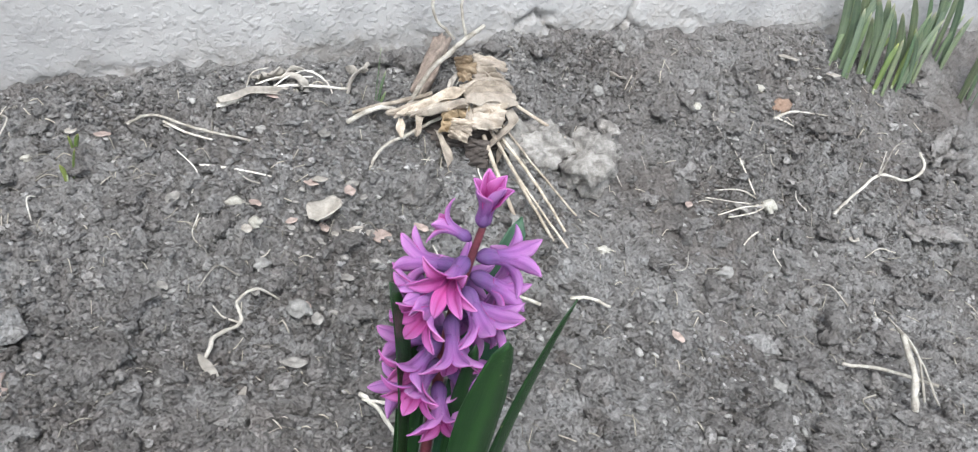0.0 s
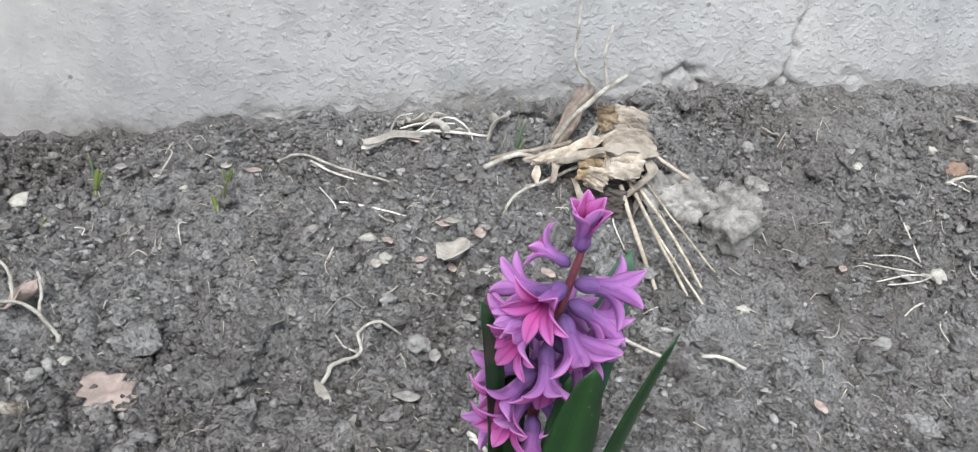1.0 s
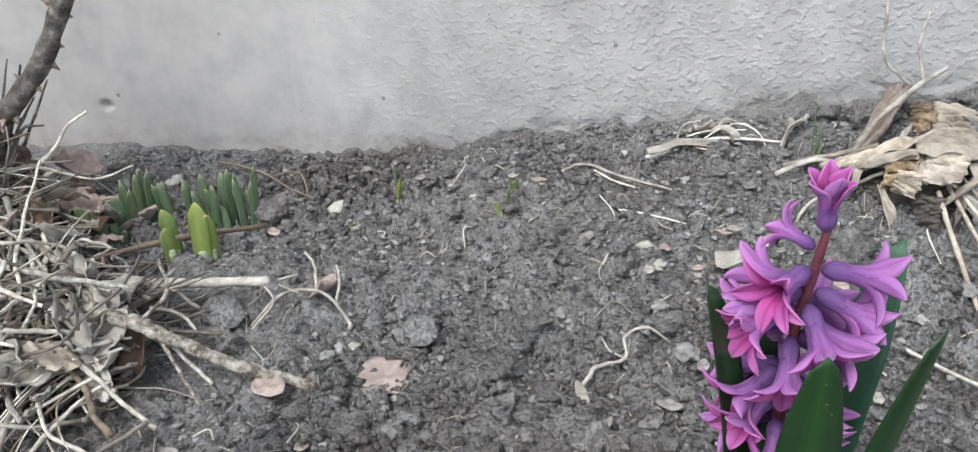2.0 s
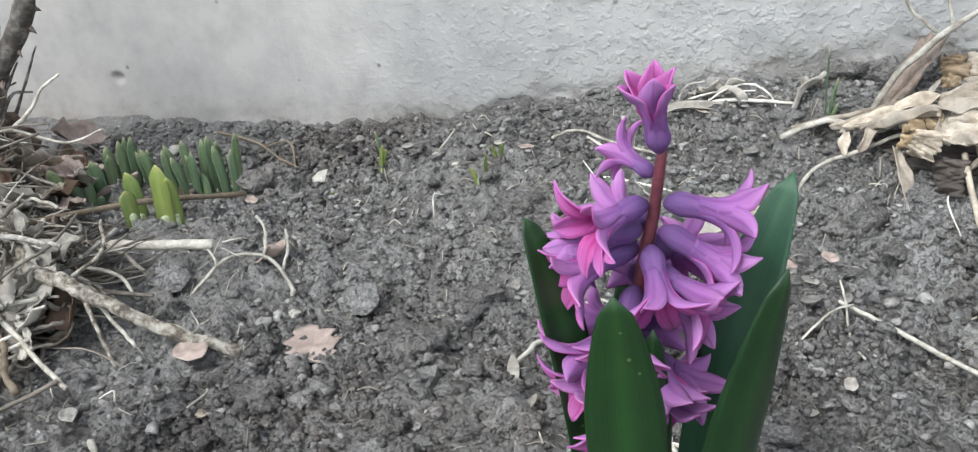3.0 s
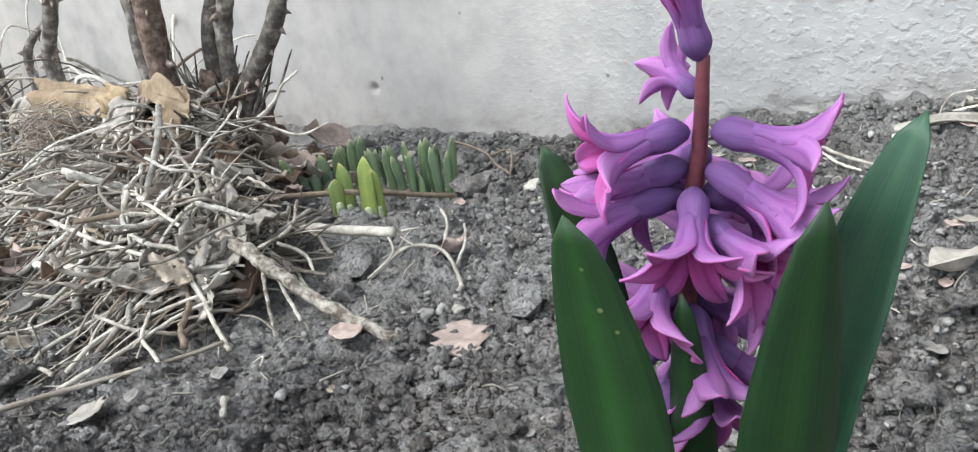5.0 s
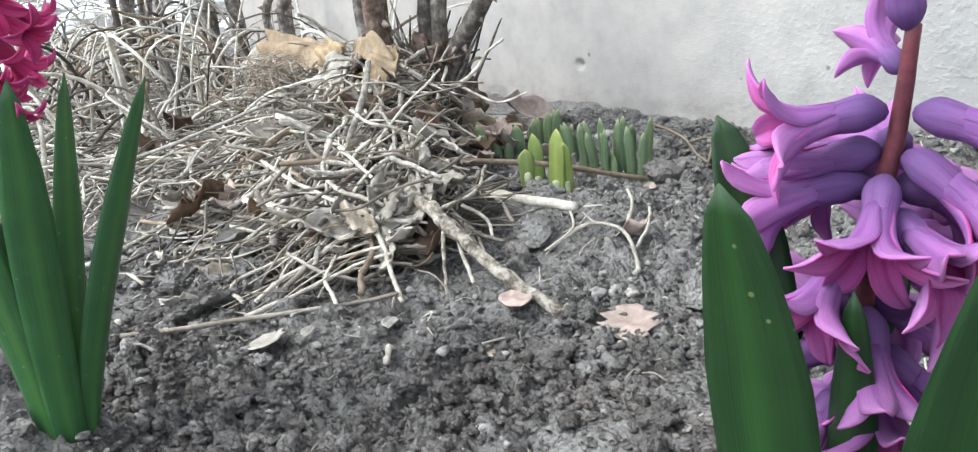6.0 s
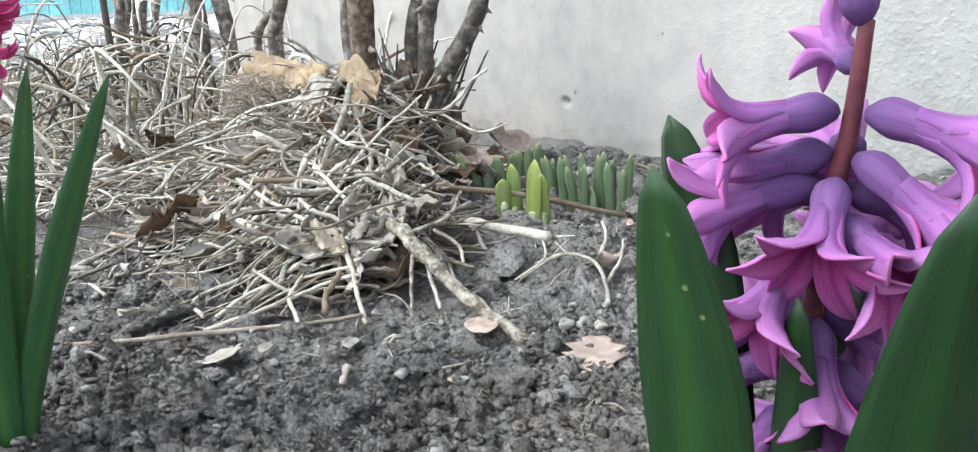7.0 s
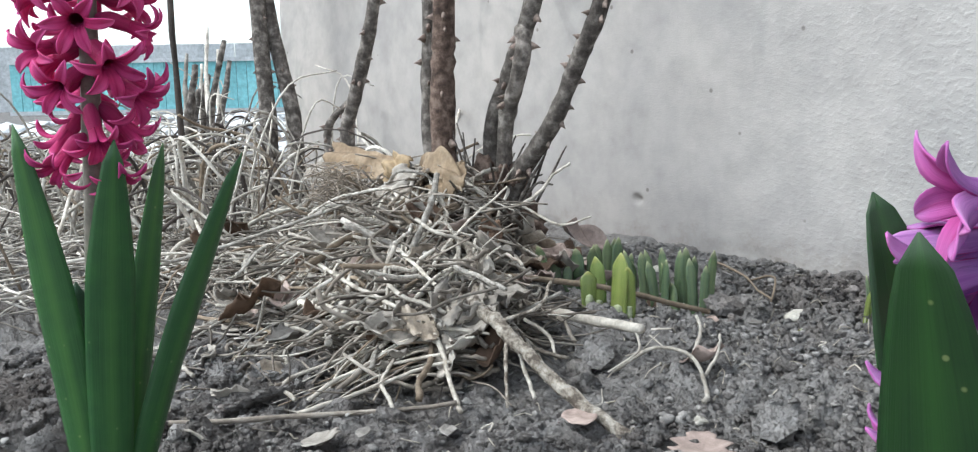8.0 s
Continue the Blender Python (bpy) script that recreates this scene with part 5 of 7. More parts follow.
# the collapsed leaves: a wide hood over a hollow shaded by dark sheets, with folds above and straps hanging below
for i, (corners, bulge, mat) in enumerate([
        ([(0.231, 0.918, 0.085), (0.331, 0.945, 0.111), (0.314, 0.89, 0.115), (0.265, 0.9, 0.092)], 0.012, TAN),
        ([(0.326, 0.945, 0.11), (0.382, 0.955, 0.125), (0.374, 0.9, 0.115), (0.313, 0.888, 0.116)], 0.014, TAN),
        ([(0.323, 0.965, 0.136), (0.345, 0.965, 0.143), (0.34, 0.94, 0.125), (0.325, 0.945, 0.117)], 0.012, HUSK),
        ([(0.345, 0.965, 0.141), (0.379, 0.96, 0.131), (0.378, 0.93, 0.115), (0.339, 0.94, 0.121)], 0.012, TAN),
        ([(0.299, 0.905, 0.108), (0.314, 0.9, 0.111), (0.302, 0.878, 0.085), (0.285, 0.885, 0.083)], 0.014, OCHRE),
        ([(0.298, 0.885, 0.096), (0.32, 0.88, 0.1), (0.317, 0.868, 0.08), (0.293, 0.874, 0.081)], 0.014, STRAW),
        ([(0.327, 0.905, 0.118), (0.364, 0.895, 0.121), (0.351, 0.87, 0.09), (0.318, 0.872, 0.093)], 0.006, TAN),
        # the two DARK_TWIG sheets are painted shade inside the hollow, not leaves
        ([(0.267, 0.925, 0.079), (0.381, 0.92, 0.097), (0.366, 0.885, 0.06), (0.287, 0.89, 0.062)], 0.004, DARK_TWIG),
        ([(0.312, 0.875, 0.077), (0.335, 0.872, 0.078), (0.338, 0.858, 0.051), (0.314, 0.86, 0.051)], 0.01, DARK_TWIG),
        ([(0.375, 0.905, 0.096), (0.401, 0.895, 0.078), (0.382, 0.87, 0.044), (0.354, 0.872, 0.074)], 0.01, SCRAP)]):
    k = [np.array(c) for c in corners]
    for j in range(3):
        a, b = j / 3 - 0.05, (j + 1) / 3 + 0.07
        tip = np.array([rng.uniform(-0.006, 0.006), rng.uniform(-0.012, 0.0), rng.uniform(-0.004, 0.008)])
        strip = [k[0] + (k[3] - k[0]) * a, k[1] + (k[2] - k[1]) * a + tip, k[1] + (k[2] - k[1]) * b + tip, k[0] + (k[3] - k[0]) * b]
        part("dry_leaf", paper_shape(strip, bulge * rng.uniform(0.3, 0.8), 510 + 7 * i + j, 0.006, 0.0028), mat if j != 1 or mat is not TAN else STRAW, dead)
for i, (pts, w, mat) in enumerate([
        ([(0.283, 0.888, 0.079), (0.289, 0.868, 0.064), (0.295, 0.857, 0.042), (0.302, 0.85, 0.013)], 0.0125, TAN),
        ([(0.369, 0.895, 0.103), (0.374, 0.88, 0.094), (0.353, 0.868, 0.082), (0.33, 0.858, 0.064)], 0.013, TAN),
        ([(0.357, 0.872, 0.078), (0.356, 0.864, 0.065), (0.352, 0.858, 0.049)], 0.01, TAN),
        ([(0.335, 0.9, 0.111), (0.343, 0.885, 0.107), (0.351, 0.875, 0.099)], 0.008, STRAW),
        ([(0.329, 0.885, 0.101), (0.338, 0.876, 0.095), (0.348, 0.868, 0.091)], 0.007, STRAW),
        ([(0.273, 0.915, 0.095), (0.262, 0.89, 0.088), (0.253, 0.875, 0.081)], 0.009, STRAW),
        ([(0.246, 0.905, 0.088), (0.243, 0.895, 0.079), (0.243, 0.89, 0.072)], 0.007, STRAW),
        ([(0.319, 0.9, 0.111), (0.317, 0.88, 0.1), (0.311, 0.87, 0.09)], 0.009, TAN),
        ([(0.234, 0.918, 0.088), (0.257, 0.92, 0.094), (0.28, 0.93, 0.099)], 0.008, STRAW),
        ([(0.314, 0.945, 0.104), (0.321, 0.95, 0.117), (0.329, 0.955, 0.124)], 0.009, GREY_LEAF)]):
    part("dry_leaf", ribbon(pts, w, 0.7, 590 + i, 0.0009, 0.5), mat, dead)
single("bark_piece", paper_shape([(0.311, 1.01, 0.149), (0.333, 1.005, 0.147), (0.295, 0.965, 0.087), (0.274, 0.97, 0.09)], 0.008, 533, 0.006), BARK_PIECE, "brown piece of bark leaning against the wall foot", "bark")
for i, (pts, r0, r1) in enumerate([
        ([(0.262, 0.935, 0.085), (0.285, 0.94, 0.13), (0.318, 0.94, 0.165), (0.345, 0.945, 0.185)], 0.0032, 0.0026),
        ([(0.315, 0.955, 0.165), (0.29, 0.965, 0.19), (0.287, 0.97, 0.24), (0.282, 0.972, 0.3)], 0.0019, 0.0015),
        ([(0.33, 0.955, 0.165), (0.322, 0.965, 0.2), (0.326, 0.967, 0.235)], 0.0018, 0.0013),
        ([(0.19, 0.925, 0.075), (0.23, 0.93, 0.09), (0.27, 0.918, 0.085), (0.3, 0.925, 0.1)], 0.003, 0.0024),
        ([(0.205, 0.872, 0.04), (0.222, 0.885, 0.062), (0.255, 0.897, 0.073), (0.3, 0.91, 0.09)], 0.0018, 0.002),
        ([(0.2, 0.94, 0.08), (0.24, 0.94, 0.09), (0.29, 0.935, 0.105)], 0.0022, 0.003),
        ([(0.37, 0.925, 0.11), (0.41, 0.905, 0.09), (0.45, 0.885, 0.07)], 0.0022, 0.0018),
        (on_soil([(0.345, 0.885, 0.02), (0.362, 0.81, 0.014), (0.374, 0.74, 0.004)]), 0.0022, 0.0016),
        (on_soil([(0.352, 0.885, 0.022), (0.376, 0.815, 0.014), (0.396, 0.755, 0.004)]), 0.002, 0.0015),
        (on_soil([(0.335, 0.875, 0.018), (0.342, 0.8, 0.012), (0.346, 0.75, 0.004)]), 0.0026, 0.0022),
        (on_soil([(0.36, 0.89, 0.022), (0.39, 0.83, 0.012), (0.418, 0.775, 0.004)]), 0.0016, 0.0012),
        (on_soil([(0.35, 0.87, 0.016), (0.366, 0.8, 0.02), (0.388, 0.73, 0.004)]), 0.0015, 0.0011)]):
    part("dry_stalk", tube(pts, [r0, r1], 7, 0.06, 540 + i), PALE_TWIG if i in (0, 1, 2, 3, 4) else STRAW, dead)
for i in range(5):
    x = 0.25 + 0.05 * i
    single("wall_foot_clod", lump((x, 1.02, ground_z(x, 1.02) + 0.006), 0.016, 560 + i, 3, 0.8, (1.4, 0.8, 0.6)), SOIL, "dark clod of soil against the wall foot", "clod", "clods of soil")


# ---------------------------------------------------------------- brushwood heap
def heap_top(x, y):
    """Height of the brushwood over the soil."""
    h = 0.1 * math.exp(-((x + 0.62) / 0.18) ** 2 - ((y - 0.7) / 0.11) ** 2) + 0.05 * math.exp(-((x + 0.46) / 0.11) ** 2 - ((y - 0.605) / 0.065) ** 2)
    return h + 0.05 * math.exp(-((x + 1.05) / 0.35) ** 2 - ((y - 0.58) / 0.18) ** 2)


def heap_z(x, y):
    return float(base_height(x, y)) + 0.004 + heap_top(x, y)


heap = thing("brushwood_heap", (-0.6, 0.66, ground_z(-0.6, 0.66)), "loose heap of bleached dry twigs and pruned stems", "brushwood")
twig_meshes = []
for k in range(60):
    g = random.Random(900 + k)
    n = g.choice((7, 8, 9, 10))
    heading, tilt, at = g.gauss(0, 0.25), 0.0, np.zeros(3)
    turn = g.choice((0.0, 0.0, 0.05, 0.1, 0.2)) * g.choice((-1, 1))
    pts = [at.copy()]
    for j in range(n):
        heading += turn + g.gauss(0, 0.12) + (g.choice((-0.75, 0.75)) if g.random() < 0.14 else 0)
        tilt = 0.7 * tilt + g.gauss(0, 0.12)
        at = at + np.array([math.cos(heading), math.sin(heading), math.sin(tilt)]) * g.uniform(0.6, 1.4)
        pts.append(at.copy())
    pts = np.array(pts)
    far_end = pts[-1] - pts[0]
    span = math.hypot(far_end[0], far_end[1])
    c, w = far_end[0] / span, far_end[1] / span
    pts = np.stack([pts[:, 0] * c + pts[:, 1] * w, pts[:, 1] * c - pts[:, 0] * w, pts[:, 2] - np.linspace(0, far_end[2], len(pts))], 1) / span
    pts[:, 0] -= 0.5
    pts[:, 1] -= pts[:, 1].mean()
    twig_meshes.append((pts, g.uniform(0.011, 0.016)))
kinds = [(TWIG, 0.5), (PALE_TWIG, 0.34), (BROWN_TWIG, 0.12), (DARK_TWIG, 0.04)]


def pick(gen):
    q, acc = gen.random(), 0
    for m, w in kinds:
        acc += w
        if q < acc:
            return m
    return TWIG


shared = {}


def heap_twig(gen, x, y, length, yaw, level):
    """One twig of the heap, its ends resting lower than its middle where the heap falls away."""
    k = gen.randrange(len(twig_meshes))
    m = pick(gen)
    key = (k, m.name)
    if key not in shared:
        pts, r = twig_meshes[k]
        shared[key] = make_mesh("twig", tube(pts, [r, r * 0.85, r * 0.55], 6, 0.07, k, 3), m)
    c, s = math.cos(yaw), math.sin(yaw)
    xa, ya, xb, yb = x - c * length / 2, y - s * length / 2, x + c * length / 2, y + s * length / 2
    za, zb, zm = heap_z(xa, ya), heap_z(xb, yb), heap_z(x, y)
    slope = math.atan2((zb - za) * 0.8, length)
    z = float(base_height(x, y)) + 0.004 + heap_top(x, y) * level
    ob = new("twig", shared[key])
    ob.parent = heap
    thick = gen.choice((0.001, 0.0012, 0.0014, 0.0017, 0.002, 0.0024, 0.003, 0.0038))
    wide = thick / twig_meshes[k][1]
    ob.matrix_local = (Matrix.Translation(Vector((x, y, z)) - heap.location) @ pose(0, 0, 0, 0, -math.degrees(slope) + gen.gauss(0, 9), math.degrees(yaw))
                       @ pose(0, 0, 0, gen.uniform(-60, 60), 0, 0) @ Matrix.Diagonal((length, length * 0.5 if wide < length * 0.5 else wide, wide, 1)))
    return ob


g = random.Random(77)
placed = 0
def heap_spot(gen, k):
    """A place in the heap: most of them under its two tops, the rest thinly to its far end."""
    while True:
        q = k % 10
        if q < 4:
            x, y = gen.gauss(-0.6, 0.12), gen.gauss(0.68, 0.07)
        elif q < 7:
            x, y = gen.gauss(-0.47, 0.07), gen.gauss(0.6, 0.045)
        else:
            x, y = gen.uniform(-1.35, -0.5), gen.uniform(0.44, 0.86)
        if x > -0.37 or y > 0.9 or y < 0.43 or (x > -0.57 and y > 0.69) or (x > -0.45 and y < 0.52):
            continue
        return x, y


while placed < 296:
    x, y = heap_spot(g, placed)
    yaw = math.atan2(y - 0.82, x + 0.66) + g.gauss(0, 0.55) if g.random() < 0.6 else g.uniform(0, 3.14)
    long_one = 0.09 if x > -0.57 and y > 0.64 else 0.22
    heap_twig(g, x, y, min(long_one, g.choice((0.07, 0.09, 0.11, 0.14, 0.18, 0.22)) * g.uniform(0.8, 1.2)), yaw, g.uniform(0.55, 1.08))
    placed += 1
under = []
for i in range(900):
    x, y = heap_spot(g, i)
    n, a = g.choice((0.05, 0.07, 0.09, 0.12, 0.16)) * g.uniform(0.8, 1.2), g.uniform(0, 6.28)
    pts, r = twig_meshes[g.randrange(len(twig_meshes))]
    e = g.gauss(0, 0.22)
    z = float(base_height(x, y)) + 0.004 + heap_top(x, y) * g.uniform(0.25, 1.1)
    rot = np.array(pose(0, 0, 0, g.uniform(-60, 60), math.degrees(e), math.degrees(a)).to_3x3())
    q = (pts * n) @ rot.T + np.array([x, y, z])
    q[:, 2] = np.maximum(q[:, 2], base_height(q[:, 0], q[:, 1]) + 0.001)
    w = g.choice((0.0009, 0.0012, 0.0016, 0.002, 0.0027))
    under.append(tube(q, [w, w * 0.6], 5, 0.08, i, 3))
# shade inside the heap is put into this darker bark colour
tagged(part("inner_brushwood", join(under), INNER_TWIG, heap), "weathered brown twigs packed inside the heap, darkened as if shaded", kind="stuff")

# long limp stems sweeping from the crown down over the heap
for i in range(58):
    x, y = -0.67 + g.gauss(0, 0.06), 0.72 + g.gauss(0, 0.05)
    way, curve = g.uniform(math.radians(175), math.radians(325)), g.gauss(0, 0.16)
    pts, above = [], g.uniform(0.0, 0.012)
    for j in range(g.choice((6, 7, 8, 9))):
        if x > -0.38 or y > 0.9 or y < 0.43 or (x > -0.55 and y > 0.72):
            break
        pts.append((x, y, heap_z(x, y) + above + g.gauss(0, 0.004)))
        way += curve + g.gauss(0, 0.2)
        n = g.uniform(0.028, 0.048)
        x, y = x + n * math.cos(way), y + n * math.sin(way)
    if len(pts) > 3:
        r = g.choice((0.0013, 0.0016, 0.002, 0.0024))
        part("long_stem", tube(pts, [r, r * 0.9, r * 0.6], 7, 0.06, 950 + i, 5), (PALE_TWIG, TWIG, PALE_TWIG, BROWN_TWIG)[i % 4], heap)

# finer stuff between the twigs, in the same shade-darkened bark
fine = []
for i in range(1300):
    if i < 700:
        x, y = g.gauss(-0.66, 0.2), g.gauss(0.67, 0.1)
    else:
        x, y = g.uniform(-1.7, -0.42), g.gauss(0.6, 0.16)
    if x > -0.38 or y > 1.0 or (x > -0.55 and y > 0.7):
        continue
    n, a, e = g.uniform(0.03, 0.11), g.uniform(0, 6.28), g.gauss(0, 0.25)
    z = float(base_height(x, y)) + 0.004 + heap_top(x, y) * g.uniform(0.1, 1.12)
    d = np.array([math.cos(a) * math.cos(e), math.sin(a) * math.cos(e), math.sin(e)]) * n / 2
    c0 = np.array([x, y, max(z, float(base_height(x, y)) + abs(d[2]) * 0.9)])
    bend = np.array([g.gauss(0, 0.12), g.gauss(0, 0.12), g.gauss(0.05, 0.1)]) * n
    r = g.uniform(0.0005, 0.0014)
    fine.append(tube([c0 - d, c0 + bend, c0 + d], [r, r * 0.7], 4, 0.05, i, 3))
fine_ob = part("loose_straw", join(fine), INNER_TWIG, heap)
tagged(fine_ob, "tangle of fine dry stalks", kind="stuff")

# soft nest of fibres on the heap
nest = []
for i in range(260):
    a, r = g.uniform(0, 6.28), 0.05 * math.sqrt(g.random())
    x, y = -0.735 + r * math.cos(a) * 1.1, 0.645 + r * math.sin(a) * 0.6
    z = 0.105 + g.uniform(0.0, 0.05)
    b = g.uniform(0, 6.28)
    n = g.uniform(0.015, 0.045)
    d = np.array([math.cos(b), math.sin(b), g.gauss(0, 0.5)]) * n / 2
    c0 = np.array([x, y, z])
    nest.append(tube([c0 - d, c0 + np.array([g.gauss(0, 0.2), g.gauss(0, 0.2), 0.2]) * n, c0 + d], [0.0006, 0.0005], 4, 0.02, i, 3))
tagged(part("fibre_tuft", join(nest), TAN, heap), "tuft of tan fibres", kind="stuff")

# the larger pieces that lie on and against the heap
def stick(name, pts, r0, r1, mat, label, branches=()):
    t = thing(name, pts[0], label, "stick", "sticks on the heap")
    part("stem", tube(pts, [r0, (r0 + r1) / 2, r1], 9, 0.07, hash_of(pts), 6), mat, t)
    for q, a, b in branches:
        part("side_branch", tube(q, [a, b], 7, 0.07, hash_of(q), 5), mat, t)
    return t


stick("broken_branch", [(-0.5, 0.585, 0.07), (-0.43, 0.605, 0.064), (-0.37, 0.603, 0.054), (-0.338, 0.598, 0.046), (-0.28, 0.606, 0.014), (-0.207, 0.621, -0.016)], 0.0062, 0.0055, LOG_BARK,
      "peeling grey branch slanting from the heap to the soil",
      [([(-0.34, 0.597, 0.046), (-0.318, 0.58, 0.03), (-0.292, 0.562, 0.004)], 0.0018, 0.0014), ([(-0.39, 0.6, 0.06), (-0.44, 0.635, 0.085), (-0.49, 0.655, 0.1)], 0.0045, 0.003),
       ([(-0.36, 0.602, 0.05), (-0.35, 0.64, 0.06), (-0.37, 0.67, 0.075)], 0.002, 0.0015)])
stick("white_stick", [(-0.53, 0.672, 0.04), (-0.455, 0.686, 0.036), (-0.36, 0.692, 0.04), (-0.28, 0.696, 0.044)], 0.0048, 0.0044, STICK,
      "straight whitish stick with a frayed end", [([(-0.29, 0.695, 0.045), (-0.275, 0.685, 0.03), (-0.29, 0.665, 0.012)], 0.0013, 0.0009), ([(-0.272, 0.697, 0.047), (-0.255, 0.702, 0.05)], 0.001, 0.0006),
                                                   ([(-0.272, 0.695, 0.042), (-0.252, 0.69, 0.038)], 0.0009, 0.0006)])
stick("brown_cane", [(-0.522, 0.54, 0.083), (-0.485, 0.598, 0.079), (-0.412, 0.74, 0.056), (-0.357, 0.868, 0.018)], 0.0026, 0.003, BROWN_TWIG, "long smooth brown cane lying before the shoots")
for pts, r0, r1 in [([(-0.509, 0.59, 0.098), (-0.492, 0.569, 0.076), (-0.452, 0.562, 0.064), (-0.422, 0.569, 0.06), (-0.401, 0.577, 0.055)], 0.0026, 0.002),
                    ([(-0.654, 0.577, 0.06), (-0.549, 0.561, 0.058), (-0.466, 0.556, 0.056), (-0.406, 0.564, 0.046), (-0.376, 0.588, 0.042)], 0.0024, 0.0019),
                    ([(-0.394, 0.561, 0.04), (-0.375, 0.557, 0.028), (-0.347, 0.546, 0.012), (-0.316, 0.534, 0.0)], 0.0022, 0.0021),
                    ([(-0.489, 0.587, 0.094), (-0.437, 0.584, 0.078), (-0.415, 0.584, 0.066), (-0.394, 0.578, 0.048)], 0.0019, 0.0014),
                    ([(-0.531, 0.628, 0.118), (-0.481, 0.619, 0.112), (-0.465, 0.635, 0.106), (-0.446, 0.65, 0.094), (-0.438, 0.652, 0.08), (-0.43, 0.65, 0.058)], 0.0018, 0.0014),
                    ([(-0.443, 0.516, 0.012), (-0.45, 0.541, 0.034), (-0.477, 0.562, 0.06), (-0.5, 0.58, 0.085)], 0.0018, 0.0015),
                    ([(-0.366, 0.637, 0.046), (-0.347, 0.648, 0.034), (-0.325, 0.638, 0.02)], 0.0017, 0.0015),
                    ([(-0.351, 0.614, 0.04), (-0.319, 0.6, 0.02), (-0.295, 0.591, 0.004)], 0.0019, 0.0016)]:
    stick("looping_vine", pts, r0, r1, PALE_TWIG, "pale crooked vine stem on the heap")
for pts in ([(-0.39, 0.432, 0.0), (-0.391, 0.493, 0.006), (-0.379, 0.536, 0.018), (-0.364, 0.557, 0.024)], [(-0.416, 0.453, 0.0), (-0.432, 0.494, 0.008), (-0.412, 0.519, 0.016), (-0.376, 0.555, 0.028)],
            [(-0.317, 0.48, -0.004), (-0.35, 0.492, 0.008), (-0.384, 0.503, 0.012), (-0.41, 0.53, 0.02)], [(-0.422, 0.444, 0.0), (-0.457, 0.448, 0.002), (-0.469, 0.477, 0.006), (-0.44, 0.53, 0.024)]):
    stick("pale_stalk", pts, 0.0019, 0.0015, PALE_TWIG, "pale limp stalk trailing off the heap onto the soil")
for pts, r, mat in (([(-0.631, 0.522, 0.022), (-0.606, 0.565, 0.05), (-0.59, 0.6, 0.075)], 0.0026, TWIG), ([(-0.616, 0.536, 0.03), (-0.56, 0.538, 0.036), (-0.509, 0.54, 0.036)], 0.0042, PALE_TWIG), ([(-0.527, 0.515, 0.014), (-0.499, 0.543, 0.036)], 0.0056, BROWN_TWIG)):
    stick("cut_stub", pts, r, r * 0.9, mat, "short thick piece of cut stem under the heap")
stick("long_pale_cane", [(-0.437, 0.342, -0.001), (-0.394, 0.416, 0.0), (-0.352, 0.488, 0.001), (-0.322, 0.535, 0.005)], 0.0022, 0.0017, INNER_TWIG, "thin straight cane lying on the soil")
stick("thick_dead_stem", [(-0.94, 0.46, 0.025), (-0.84, 0.53, 0.06), (-0.76, 0.56, 0.085), (-0.66, 0.62, 0.125)], 0.0026, 0.002, TWIG, "thick bleached stem lying over the heap")
stick("thick_dead_stem", [(-0.57, 0.75, 0.12), (-0.55, 0.775, 0.118), (-0.535, 0.795, 0.135), (-0.526, 0.802, 0.151), (-0.505, 0.81, 0.165)], 0.0026, 0.0014, PALE_TWIG, "thin pale stem reaching out past the canes",
      [([(-0.55, 0.775, 0.118), (-0.5, 0.79, 0.1), (-0.46, 0.8, 0.112)], 0.0018, 0.001)])
for i in range(12):
    o, e, k = g.uniform(-1, 1), g.uniform(0.6, 1.15), g.uniform(-1, 1)
    stick("grass_stalk", [(-0.378 + 0.02 * k, 0.58 + 0.016 * o, 0.03 + 0.014 * k), (-0.405 - 0.022 * o, 0.55 + 0.018 * k, 0.03 + 0.014 * o), (-0.43 - 0.03 * o, 0.505 + 0.016 * k, 0.008 + 0.01 * k), (-0.425 - 0.045 * o, 0.58 - 0.13 * e + 0.02 * k, -0.005)],
          0.0012, 0.0004, (PALE_TWIG, TWIG, BROWN_TWIG)[i % 3], "pale grassy stalk hanging from the heap")
for i, (x, y, a, n, r) in enumerate([(-0.592, 0.461, 0.7, 0.05, 0.0025), (-0.572, 0.397, 0.2, 0.045, 0.003), (-0.382, 0.35, 1.0, 0.022, 0.002), (-0.247, 0.479, 2.4, 0.026, 0.0034), (-0.47, 0.4, 1.9, 0.04, 0.0012),
                                     (-0.48, 0.425, 1.4, 0.045, 0.0012), (-0.43, 0.44, 0.5, 0.05, 0.001), (-0.66, 0.45, 1.0, 0.05, 0.002), (-0.62, 0.43, 2.6, 0.04, 0.0014)]):
    dx, dy = math.cos(a) * n / 2, math.sin(a) * n / 2
    twig("broken_stalk", [(on_soil([(x - dx, y - dy), (x, y, 0.003), (x + dx, y + dy)], 0.002), r, r * 0.85)], PALE_TWIG if i % 2 else TWIG, "short broken pale stalk on the soil before the heap")
stick("cut_stub", [(-0.446, 0.35, -0.016), (-0.447, 0.35, -0.004), (-0.448, 0.351, 0.008)], 0.0026, 0.0026, TWIG, "short stub of a stalk standing in the soil")
